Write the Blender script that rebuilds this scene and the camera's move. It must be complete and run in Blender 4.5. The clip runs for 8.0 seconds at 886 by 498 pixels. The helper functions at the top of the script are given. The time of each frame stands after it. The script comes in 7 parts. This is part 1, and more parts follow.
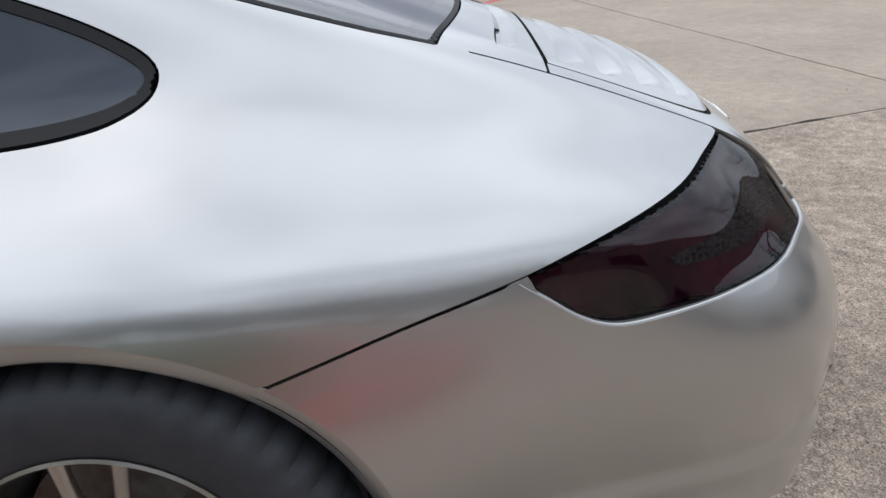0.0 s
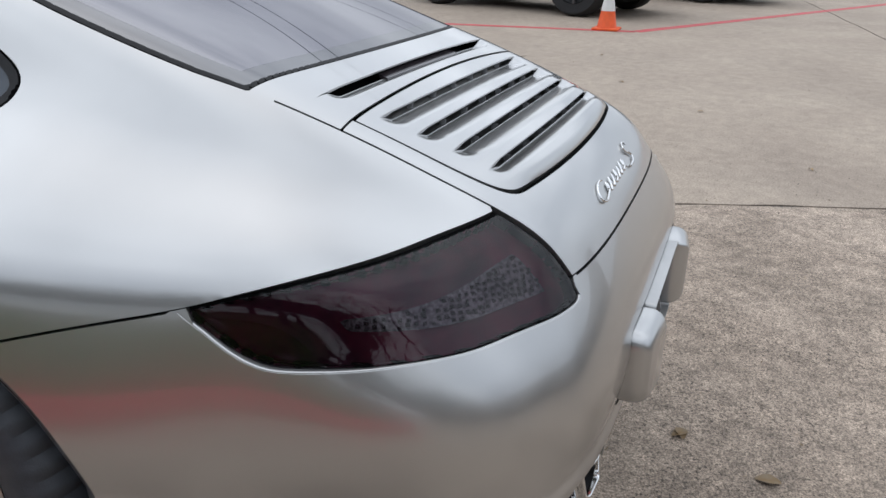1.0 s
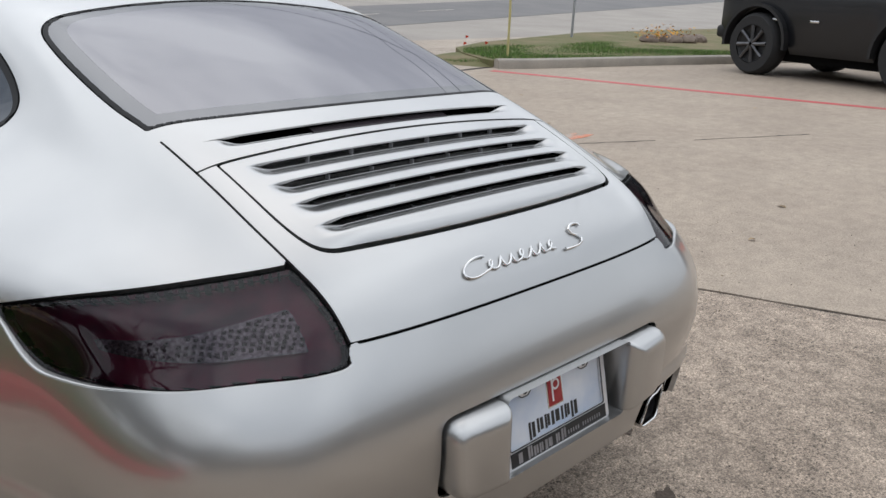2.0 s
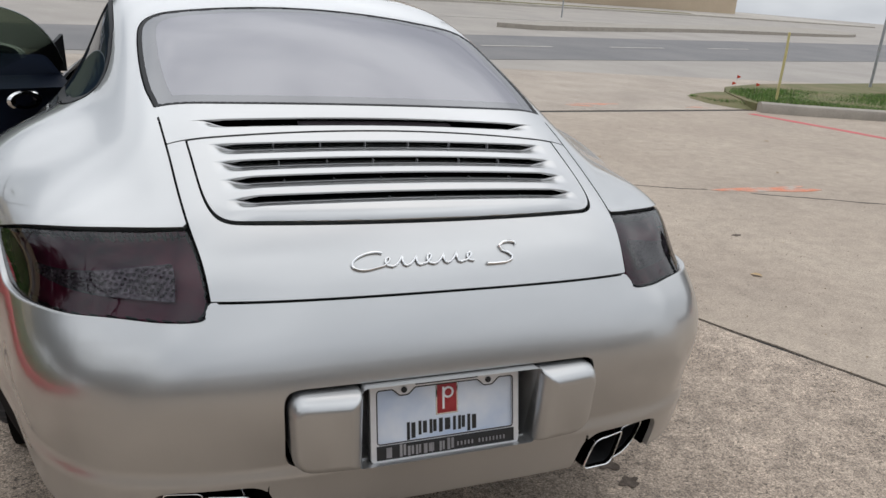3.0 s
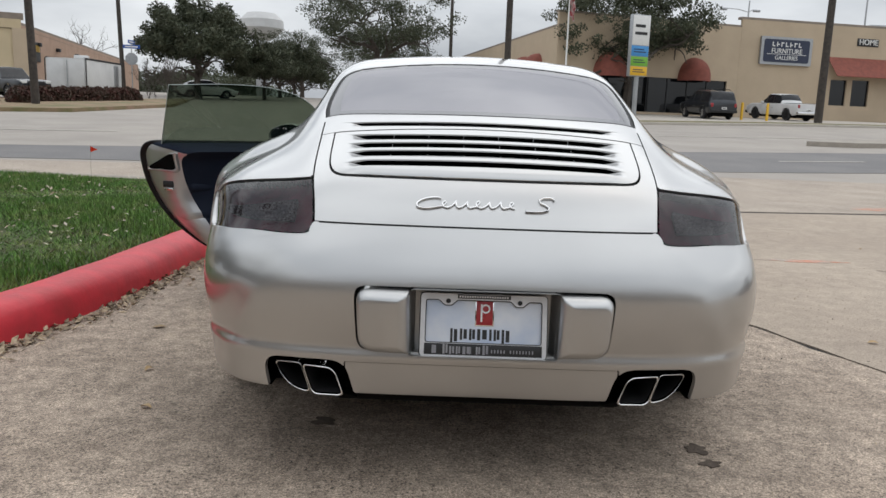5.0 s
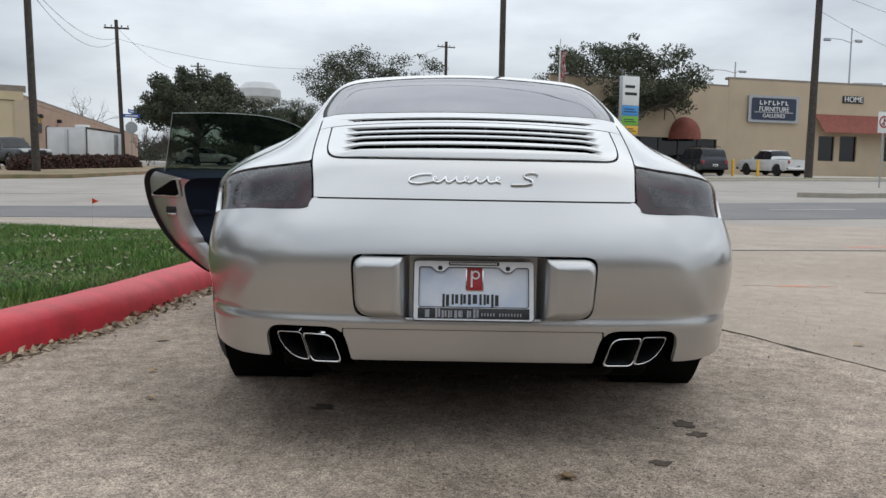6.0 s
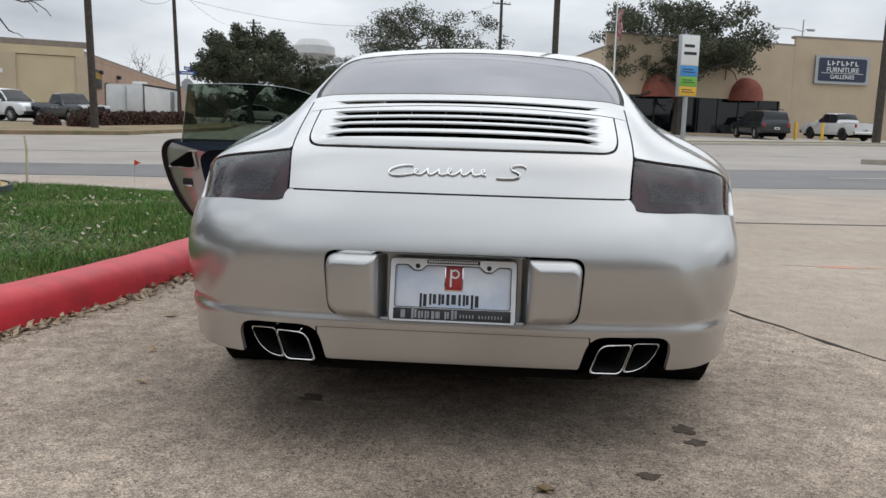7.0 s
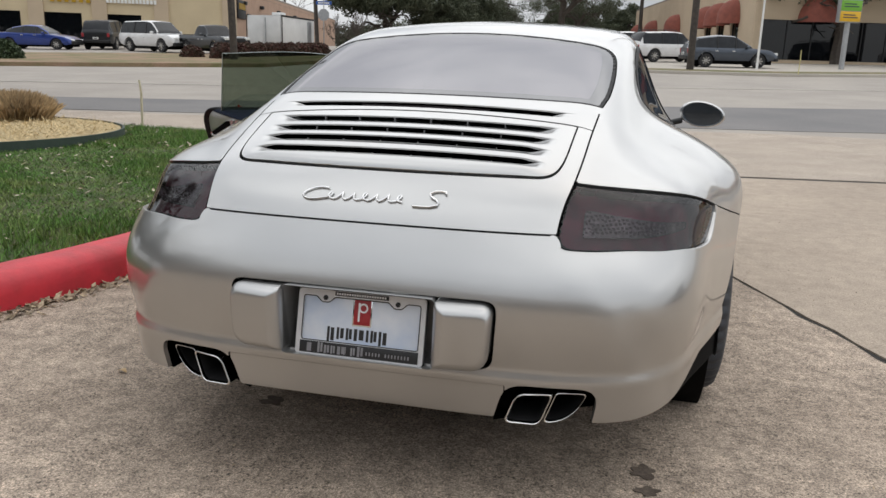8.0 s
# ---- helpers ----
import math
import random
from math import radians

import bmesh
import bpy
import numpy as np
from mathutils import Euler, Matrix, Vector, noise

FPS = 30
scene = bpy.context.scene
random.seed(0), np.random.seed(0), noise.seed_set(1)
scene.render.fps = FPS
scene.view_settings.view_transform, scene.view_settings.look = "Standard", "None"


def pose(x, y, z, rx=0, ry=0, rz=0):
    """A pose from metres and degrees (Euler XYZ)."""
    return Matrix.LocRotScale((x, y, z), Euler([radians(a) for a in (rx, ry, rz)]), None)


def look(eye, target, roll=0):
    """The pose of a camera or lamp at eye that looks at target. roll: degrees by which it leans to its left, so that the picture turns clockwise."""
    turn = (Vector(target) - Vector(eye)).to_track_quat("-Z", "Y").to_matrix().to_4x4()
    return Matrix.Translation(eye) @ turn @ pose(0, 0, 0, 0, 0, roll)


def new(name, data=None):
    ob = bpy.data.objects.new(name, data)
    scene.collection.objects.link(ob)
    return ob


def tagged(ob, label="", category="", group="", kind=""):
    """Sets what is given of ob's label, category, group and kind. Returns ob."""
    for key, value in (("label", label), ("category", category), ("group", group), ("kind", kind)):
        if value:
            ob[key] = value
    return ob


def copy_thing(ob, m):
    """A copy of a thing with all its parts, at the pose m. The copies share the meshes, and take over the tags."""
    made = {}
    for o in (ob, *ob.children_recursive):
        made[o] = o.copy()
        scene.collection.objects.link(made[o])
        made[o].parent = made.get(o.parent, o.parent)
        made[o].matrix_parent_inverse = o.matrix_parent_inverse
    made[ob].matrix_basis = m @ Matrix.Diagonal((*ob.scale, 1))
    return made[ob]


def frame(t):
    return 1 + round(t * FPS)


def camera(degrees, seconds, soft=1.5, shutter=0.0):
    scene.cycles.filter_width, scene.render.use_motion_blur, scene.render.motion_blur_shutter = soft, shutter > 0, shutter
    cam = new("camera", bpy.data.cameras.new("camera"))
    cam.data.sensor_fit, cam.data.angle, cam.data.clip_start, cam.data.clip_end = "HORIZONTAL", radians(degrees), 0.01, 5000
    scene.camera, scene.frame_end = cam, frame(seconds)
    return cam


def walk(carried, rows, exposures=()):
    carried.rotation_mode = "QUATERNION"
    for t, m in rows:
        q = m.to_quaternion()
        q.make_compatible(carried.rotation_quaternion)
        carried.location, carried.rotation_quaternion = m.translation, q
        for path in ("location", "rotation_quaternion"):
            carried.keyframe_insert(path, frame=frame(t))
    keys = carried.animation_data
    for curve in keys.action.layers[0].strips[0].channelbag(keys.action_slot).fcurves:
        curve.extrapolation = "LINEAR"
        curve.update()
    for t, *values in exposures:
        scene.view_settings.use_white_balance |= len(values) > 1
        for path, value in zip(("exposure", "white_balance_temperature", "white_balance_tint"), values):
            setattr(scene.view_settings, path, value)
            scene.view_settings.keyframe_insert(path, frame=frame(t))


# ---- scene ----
cam = camera(59.0, 8.0)
PATH = [
    (0, (-1.666, 0.625, 1.106), (0.189, 0.666, 0.359), -3.1),
    (0.2, (-1.649, 0.488, 1.144), (0.201, 0.594, 0.391), -1.1),
    (0.5, (-1.639, 0.265, 1.187), (0.169, 0.536, 0.376), 1.0),
    (1, (-1.576, -0.134, 1.213), (0.147, 0.538, 0.452), 1.3),
    (1.5, (-1.316, -0.479, 1.237), (0.245, 0.561, 0.544), 1.0),
    (1.7, (-1.228, -0.621, 1.233), (0.239, 0.563, 0.565), 1.0),
    (2.8, (-0.688, -1.162, 1.232), (0.19, 0.527, 0.619), 4.2),
    (3, (-0.569, -1.237, 1.235), (0.188, 0.512, 0.629), 4.5),
    (3.5, (-0.342, -1.415, 1.214), (0.146, 0.438, 0.642), 5.0),
    (4, (-0.283, -1.61, 1.201), (-0.01, 0.305, 0.691), 4.6),
    (4.5, (-0.196, -1.773, 1.169), (-0.101, 0.177, 0.733), 3.6),
    (4.7, (-0.137, -1.814, 1.1), (-0.105, 0.146, 0.701), 2.9),
    (5.8, (-0.088, -2.024, 0.747), (-0.085, -0.032, 0.567), 1.1),
    (6, (-0.085, -2.032, 0.745), (-0.078, -0.039, 0.575), 1.0),
    (6.5, (-0.049, -2.008, 0.753), (-0.07, -0.017, 0.558), 1.3),
    (7, (0.097, -1.907, 0.834), (-0.026, 0.069, 0.558), 1.7),
    (7.5, (0.332, -1.766, 0.976), (0.045, 0.177, 0.597), 1.7),
    (8, (0.592, -1.642, 1.068), (0.141, 0.25, 0.605), 1.7),
]
EXPOSE = [(0, .15, 6080, 10), (.5, .08, 6050, 10), (1.0, .05, 6080, 10), (1.5, .04, 6200, 10), (3.5, .04, 6420, 10), (4.0, .06, 6470, 10), (4.5, .10, 6540, 10), (6.0, 0, 6220, 8), (6.5, 0, 6220, 8), (7.5, .14, 6560, 10), (8.0, .13, 6620, 10)]
walk(cam, [(t, look(eye, target, roll)) for t, eye, target, roll in PATH], EXPOSE)

# world and light: an overcast afternoon
world = bpy.data.worlds.new("overcast_sky")
scene.world = world
world.use_nodes = True
wt = world.node_tree
wt.nodes.clear()
w_out = wt.nodes.new("ShaderNodeOutputWorld")
w_bg = wt.nodes.new("ShaderNodeBackground")
w_sky = wt.nodes.new("ShaderNodeTexSky")
w_sky.sky_type, w_sky.sun_disc = "NISHITA", False
w_sky.sun_elevation, w_sky.sun_rotation = radians(63), radians(37)
w_sky.air_density, w_sky.dust_density = 1.0, 4.0
w_geo = wt.nodes.new("ShaderNodeTexCoord")
w_map = wt.nodes.new("ShaderNodeMapping")
w_map.inputs["Scale"].default_value = (1, 1, 3.0)
w_noise = wt.nodes.new("ShaderNodeTexNoise")
w_noise.inputs["Scale"].default_value, w_noise.inputs["Detail"].default_value = 2.2, 6
w_ramp = wt.nodes.new("ShaderNodeValToRGB")
w_ramp.color_ramp.elements[0].position, w_ramp.color_ramp.elements[0].color = .36, (5.5, 5.85, 6.35, 1)
w_ramp.color_ramp.elements[1].position, w_ramp.color_ramp.elements[1].color = .64, (10.8, 11.1, 11.4, 1)
w_mix = wt.nodes.new("ShaderNodeMixRGB")
w_mix.inputs[0].default_value = .9
wt.links.new(w_geo.outputs["Generated"], w_map.inputs[0])
wt.links.new(w_map.outputs[0], w_noise.inputs["Vector"])
wt.links.new(w_noise.outputs["Fac"], w_ramp.inputs[0])
wt.links.new(w_sky.outputs[0], w_mix.inputs[1])
wt.links.new(w_ramp.outputs[0], w_mix.inputs[2])
w_sep = wt.nodes.new("ShaderNodeSeparateXYZ")
wt.links.new(w_geo.outputs["Generated"], w_sep.inputs[0])
w_up = wt.nodes.new("ShaderNodeMapRange")
w_up.inputs["From Min"].default_value, w_up.inputs["From Max"].default_value = .10, .55
w_up.inputs["To Min"].default_value, w_up.inputs["To Max"].default_value = .80, 1.36
wt.links.new(w_sep.outputs["Z"], w_up.inputs["Value"])
w_scale = wt.nodes.new("ShaderNodeVectorMath")
w_scale.operation = "SCALE"
wt.links.new(w_mix.outputs[0], w_scale.inputs[0])
wt.links.new(w_up.outputs[0], w_scale.inputs["Scale"])
wt.links.new(w_scale.outputs[0], w_bg.inputs[0])
w_bg.inputs[1].default_value = .102
wt.links.new(w_bg.outputs[0], w_out.inputs[0])
sun = new("sun", bpy.data.lights.new("sun", "SUN"))
sun.data.energy, sun.data.angle, sun.data.color = .5, radians(120), (1, .97, .92)
sun.matrix_world = look((0, 0, 30), (-9, -12, 0))


# ---- materials ----
def mat(name, base, rough=.6, metal=0.0, second=None, scale=8.0, detail=4.0, bump=0.0, bump_scale=60.0, fine=0.0, coat=0.0, spec=.5,
        stain=None, stain_scale=1.2, stain_amount=0.0, rand=0.0, island=0.0, mottle=0.0, mottle_scale=14.0, coat_rough=.03, pebble=0.0, pebble_scale=70.0, pits=0.0, pit_scale=140.0):
    """A procedural material: two-scale colour variation, grain and relief in metres."""
    m = bpy.data.materials.new(name)
    m.use_nodes = True
    t = m.node_tree
    b = t.nodes["Principled BSDF"]
    b.inputs["Roughness"].default_value, b.inputs["Metallic"].default_value = rough, metal
    b.inputs["Coat Weight"].default_value, b.inputs["Coat Roughness"].default_value = coat, coat_rough
    b.inputs["Specular IOR Level"].default_value = spec
    b.inputs["Base Color"].default_value = (*base, 1)
    co = t.nodes.new("ShaderNodeTexCoord").outputs["Object"]
    col = None

    def noise_of(sc, de=4.0, ro=.55):
        n = t.nodes.new("ShaderNodeTexNoise")
        n.inputs["Scale"].default_value, n.inputs["Detail"].default_value, n.inputs["Roughness"].default_value = sc, de, ro
        t.links.new(co, n.inputs["Vector"])
        return n.outputs["Fac"]

    def ramp_of(fac, lo, hi):
        r = t.nodes.new("ShaderNodeMapRange")
        r.inputs["From Min"].default_value, r.inputs["From Max"].default_value = lo, hi
        t.links.new(fac, r.inputs["Value"])
        return r.outputs["Result"]

    def mixed(fac, a, c):
        x = t.nodes.new("ShaderNodeMixRGB")
        for k, v in ((0, fac), (1, a), (2, c)):
            if isinstance(v, tuple):
                x.inputs[k].default_value = (*v, 1)
            elif isinstance(v, float):
                x.inputs[k].default_value = v
            else:
                t.links.new(v, x.inputs[k])
        return x.outputs[0]

    col = (base[0], base[1], base[2])
    if second:
        col = mixed(ramp_of(noise_of(scale, detail), .35, .65), col, second)
    if stain:
        f = ramp_of(noise_of(stain_scale, 5.0, .6), .48, .72)
        s = t.nodes.new("ShaderNodeMath")
        s.operation = "MULTIPLY"
        s.inputs[1].default_value = stain_amount
        t.links.new(f, s.inputs[0])
        col = mixed(s.outputs[0], col, stain)
    if fine:
        f = ramp_of(noise_of(bump_scale * 2.2, 3.0, .7), .36, .64)
        g = t.nodes.new("ShaderNodeMapRange")
        g.inputs["To Min"].default_value, g.inputs["To Max"].default_value = 1 - fine, 1 + fine
        t.links.new(f, g.inputs["Value"])
        v = t.nodes.new("ShaderNodeVectorMath")
        v.operation = "SCALE"
        if isinstance(col, tuple):
            v.inputs[0].default_value = col
        else:
            t.links.new(col, v.inputs[0])
        t.links.new(g.outputs[0], v.inputs["Scale"])
        col = v.outputs[0]
    if pebble:
        vo = t.nodes.new("ShaderNodeTexVoronoi")
        vo.inputs["Scale"].default_value = pebble_scale
        t.links.new(co, vo.inputs["Vector"])
        sx = t.nodes.new("ShaderNodeSeparateColor")
        t.links.new(vo.outputs["Color"], sx.inputs[0])
        g = t.nodes.new("ShaderNodeMapRange")
        g.inputs["To Min"].default_value, g.inputs["To Max"].default_value = 1 - pebble, 1 + pebble * .8
        t.links.new(sx.outputs[0], g.inputs["Value"])
        v = t.nodes.new("ShaderNodeVectorMath")
        v.operation = "SCALE"
        if isinstance(col, tuple):
            v.inputs[0].default_value = col
        else:
            t.links.new(col, v.inputs[0])
        t.links.new(g.outputs[0], v.inputs["Scale"])
        col = v.outputs[0]
    if pits:
        f = ramp_of(noise_of(pit_scale, 4.0, .7), .54, .62)
        f2 = ramp_of(noise_of(3.1, 4.0, .6), .30, .58)
        g = t.nodes.new("ShaderNodeMath")
        g.operation = "MULTIPLY"
        t.links.new(f, g.inputs[0])
        t.links.new(f2, g.inputs[1])
        g2 = t.nodes.new("ShaderNodeMapRange")
        g2.inputs["To Min"].default_value, g2.inputs["To Max"].default_value = 1.0, 1 - pits
        t.links.new(g.outputs[0], g2.inputs["Value"])
        v = t.nodes.new("ShaderNodeVectorMath")
        v.operation = "SCALE"
        if isinstance(col, tuple):
            v.inputs[0].default_value = col
        else:
            t.links.new(col, v.inputs[0])
        t.links.new(g2.outputs[0], v.inputs["Scale"])
        col = v.outputs[0]
    if mottle:
        g = t.nodes.new("ShaderNodeMapRange")
        g.inputs["From Min"].default_value, g.inputs["From Max"].default_value = .36, .64
        g.inputs["To Min"].default_value, g.inputs["To Max"].default_value = 1 - mottle, 1 + mottle * .8
        t.links.new(noise_of(mottle_scale, 7.0, .68), g.inputs["Value"])
        v = t.nodes.new("ShaderNodeVectorMath")
        v.operation = "SCALE"
        if isinstance(col, tuple):
            v.inputs[0].default_value = col
        else:
            t.links.new(col, v.inputs[0])
        t.links.new(g.outputs[0], v.inputs["Scale"])
        col = v.outputs[0]
    if island:
        o = t.nodes.new("ShaderNodeNewGeometry")
        g = t.nodes.new("ShaderNodeMapRange")
        g.inputs["To Min"].default_value, g.inputs["To Max"].default_value = 1 - island, 1 + island
        t.links.new(o.outputs["Random Per Island"], g.inputs["Value"])
        v = t.nodes.new("ShaderNodeVectorMath")
        v.operation = "SCALE"
        if isinstance(col, tuple):
            v.inputs[0].default_value = col
        else:
            t.links.new(col, v.inputs[0])
        t.links.new(g.outputs[0], v.inputs["Scale"])
        col = v.outputs[0]
    if rand:
        o = t.nodes.new("ShaderNodeObjectInfo")
        g = t.nodes.new("ShaderNodeMapRange")
        g.inputs["To Min"].default_value, g.inputs["To Max"].default_value = 1 - rand, 1 + rand
        t.links.new(o.outputs["Random"], g.inputs["Value"])
        v = t.nodes.new("ShaderNodeVectorMath")
        v.operation = "SCALE"
        if isinstance(col, tuple):
            v.inputs[0].default_value = col
        else:
            t.links.new(col, v.inputs[0])
        t.links.new(g.outputs[0], v.inputs["Scale"])
        col = v.outputs[0]
    if not isinstance(col, tuple):
        t.links.new(col, b.inputs["Base Color"])
    if bump:
        bn = t.nodes.new("ShaderNodeBump")
        bn.inputs["Strength"].default_value, bn.inputs["Distance"].default_value = 1.0, bump
        t.links.new(noise_of(bump_scale, 5.0, .6), bn.inputs["Height"])
        t.links.new(bn.outputs[0], b.inputs["Normal"])
    return m


def tinted_glass(name, tint, clear, rough=.02, ior=1.52, film=.25):
    """Thin tinted glass: a mirror-like gloss by Fresnel over a tinted see-through sheet."""
    m = bpy.data.materials.new(name)
    m.use_nodes = True
    t = m.node_tree
    t.nodes.clear()
    o = t.nodes.new("ShaderNodeOutputMaterial")
    gl = t.nodes.new("ShaderNodeBsdfGlossy")
    gl.inputs["Roughness"].default_value = rough
    tr = t.nodes.new("ShaderNodeBsdfTransparent")
    tr.inputs[0].default_value = (*clear, 1)
    di = t.nodes.new("ShaderNodeBsdfDiffuse")
    di.inputs[0].default_value = (*tint, 1)
    mx = t.nodes.new("ShaderNodeMixShader")
    mx.inputs[0].default_value = film
    fr = t.nodes.new("ShaderNodeFresnel")
    fr.inputs["IOR"].default_value = ior
    m2 = t.nodes.new("ShaderNodeMixShader")
    t.links.new(tr.outputs[0], mx.inputs[1])
    t.links.new(di.outputs[0], mx.inputs[2])
    t.links.new(fr.outputs[0], m2.inputs[0])
    t.links.new(mx.outputs[0], m2.inputs[1])
    t.links.new(gl.outputs[0], m2.inputs[2])
    t.links.new(m2.outputs[0], o.inputs[0])
    return m


M_SILVER = mat("silver_metallic_paint", (.475, .475, .47), .31, .9, coat=1.0, coat_rough=.03, second=(.45, .45, .445), scale=3.0)
M_BLACK = mat("black_plastic", (.012, .012, .013), .55, fine=.15, bump_scale=200)
# near black: shade in gaps, ducts, pockets and under cars put into the colour
M_GAPSHADE = mat("panel_gap", (.004, .004, .004), .9, spec=.1)
M_RUBBER = mat("tyre_rubber", (.029, .033, .041), .62, second=(.040, .043, .050), scale=25, bump=.0006, bump_scale=300)
M_CHROME = mat("polished_metal", (.78, .78, .77), .08, 1.0, second=(.70, .70, .70), scale=30)
M_ALLOY = mat("silver_alloy", (.50, .48, .45), .3, .9, coat=.6, second=(.42, .40, .37), scale=14)
M_GLASS = tinted_glass("dark_tinted_glass", (.135, .122, .168), (.05, .05, .06), .012, 3.3, .62)
M_FRIT = tinted_glass("dotted_glass_border", (.105, .105, .115), (.02, .02, .02), .02, 2.5, .9)
M_CONCRETE = mat("lot_concrete", (.462, .372, .292), .85, second=(.358, .284, .220), scale=1.6, bump=.004, bump_scale=85, fine=.55, pebble=.29, pebble_scale=120, pits=.75, pit_scale=80,
                 stain=(.205, .16, .12), stain_scale=1.0, stain_amount=.6, mottle=.30, mottle_scale=13)
M_SMOOTHSLAB = mat("smooth_concrete", (.425, .35, .275), .85, second=(.37, .30, .235), scale=.9, bump=.002, bump_scale=60, fine=.22, pebble=.10, pebble_scale=120, pits=.30, pit_scale=70,
                   stain=(.25, .20, .16), stain_scale=.5, stain_amount=.4, mottle=.12, mottle_scale=9)
M_STREET = mat("street_concrete", (.36, .325, .285), .85, second=(.30, .27, .24), scale=.5, bump=.002, bump_scale=30, fine=.15)
M_ASPHALT = mat("worn_asphalt", (.15, .145, .145), .85, second=(.19, .18, .175), scale=.4, bump=.003, bump_scale=30, fine=.15)
M_RED = mat("red_kerb_paint", (.62, .035, .05), .5, second=(.52, .03, .045), scale=9, bump=.002, bump_scale=40, stain=(.30, .03, .03), stain_scale=5, stain_amount=.5)
M_KERB = mat("kerb_concrete", (.36, .32, .27), .85, second=(.30, .27, .23), scale=4, bump=.003, bump_scale=50, fine=.2)
M_SOIL = mat("lawn_soil", (.055, .075, .022), .95, second=(.09, .085, .04), scale=6, bump=.02, bump_scale=30)
M_STUCCO = mat("tan_stucco", (.50, .40, .285), .9, second=(.46, .365, .26), scale=.6, bump=.004, bump_scale=40, fine=.06, stain=(.36, .29, .2), stain_scale=.2, stain_amount=.3)


# ---- mesh helpers ----
def obj(name, me, parent=None, material=None, label=""):
    ob = new(name, me)
    if material and not me.materials:
        me.materials.append(material)
    if parent:
        ob.parent = parent
    if label:
        ob["label"] = label
    return ob


def part(name, bm, material, parent, label="", smooth=True):
    """Links a bmesh as one mesh object under a thing or a part."""
    me = bpy.data.meshes.new(name)
    bm.to_mesh(me)
    bm.free()
    if smooth:
        me.shade_smooth()
        me.set_sharp_from_angle(angle=radians(38))
    return obj(name, me, parent, material, label)


def mesh_part(name, verts, faces, material, parent, label="", sharp=38):
    me = bpy.data.meshes.new(name)
    me.from_pydata([tuple(v) for v in np.asarray(verts).tolist()], [], [tuple(f) for f in (faces.tolist() if hasattr(faces, "tolist") else faces)])
    me.shade_smooth()
    me.set_sharp_from_angle(angle=radians(sharp))
    return obj(name, me, parent, material, label)


def empty(name, m=None, label="", category="", group="", kind=""):
    e = new(name)
    e.empty_display_size = .1
    if m is not None:
        e.matrix_basis = m
    return tagged(e, label, category, group, kind)


def box_into(bm, lo, hi, bevel=0.0, seg=2, m=None):
    """Adds a bevelled box from corner lo to corner hi."""
    r = bmesh.ops.create_cube(bm, size=1.0)
    vs = r["verts"]
    c, s = (Vector(lo) + Vector(hi)) / 2, Vector(hi) - Vector(lo)
    for v in vs:
        v.co = Vector((v.co.x * s.x, v.co.y * s.y, v.co.z * s.z)) + c
    if bevel:
        es = list({e for v in vs for e in v.link_edges})
        b = bmesh.ops.bevel(bm, geom=es, offset=bevel, segments=seg, affect="EDGES", profile=.5)
        vs = list({v for v in b["verts"]} | {v for v in vs if v.is_valid})
    if m is not None:
        bmesh.ops.transform(bm, matrix=m, verts=vs)
    return vs


def box(lo, hi, bevel=0.0, seg=2, m=None):
    bm = bmesh.new()
    box_into(bm, lo, hi, bevel, seg, m)
    return bm


def lathe(profile, n=32, m=None, into=None):
    """Spins (radius, height) pairs round the z axis."""
    bm = into or bmesh.new()
    rings = []
    for r, h in profile:
        rings.append([bm.verts.new((r * math.cos(2 * math.pi * k / n), r * math.sin(2 * math.pi * k / n), h)) for k in range(n)])
    for a, b in zip(rings, rings[1:]):
        for k in range(n):
            bm.faces.new((a[k], a[(k + 1) % n], b[(k + 1) % n], b[k]))
    if m is not None:
        bmesh.ops.transform(bm, matrix=m, verts=[v for r in rings for v in r])
    return bm


def tube(points, radius, n=8, into=None, caps=True):
    """A tube along points; radius is a number or one for each point."""
    bm = into or bmesh.new()
    pts = [Vector(p) for p in points]
    rads = radius if isinstance(radius, (list, tuple)) else [radius] * len(pts)
    rings, side = [], None
    for i, p in enumerate(pts):
        d = (pts[min(i + 1, len(pts) - 1)] - pts[max(i - 1, 0)]).normalized()
        if side is None:
            side = d.cross(Vector((0, 0, 1)) if abs(d.z) < .9 else Vector((1, 0, 0))).normalized()
        side = (side - d * side.dot(d)).normalized()
        up = d.cross(side)
        rings.append([bm.verts.new(p + (side * math.cos(2 * math.pi * k / n) + up * math.sin(2 * math.pi * k / n)) * rads[i]) for k in range(n)])
    for a, b in zip(rings, rings[1:]):
        for k in range(n):
            bm.faces.new((a[k], a[(k + 1) % n], b[(k + 1) % n], b[k]))
    if caps:
        bm.faces.new(rings[0][::-1])
        bm.faces.new(rings[-1])
    return bm


def sweep(outline, path, into=None, closed=True):
    """Carries a closed outline of (across, up) pairs along a path of (x, y, z) points, kept upright."""
    bm = into or bmesh.new()
    pts = [Vector(p) for p in path]
    rings = []
    for i, p in enumerate(pts):
        d = pts[min(i + 1, len(pts) - 1)] - pts[max(i - 1, 0)]
        side = Vector((d.y, -d.x, 0)).normalized()
        rings.append([bm.verts.new(p + side * a + Vector((0, 0, u))) for a, u in outline])
    n = len(outline)
    for a, b in zip(rings, rings[1:]):
        for k in range(n if closed else n - 1):
            bm.faces.new((a[k], b[k], b[(k + 1) % n], a[(k + 1) % n]))
    if closed:
        bm.faces.new(rings[0])
        bm.faces.new(rings[-1][::-1])
    return bm


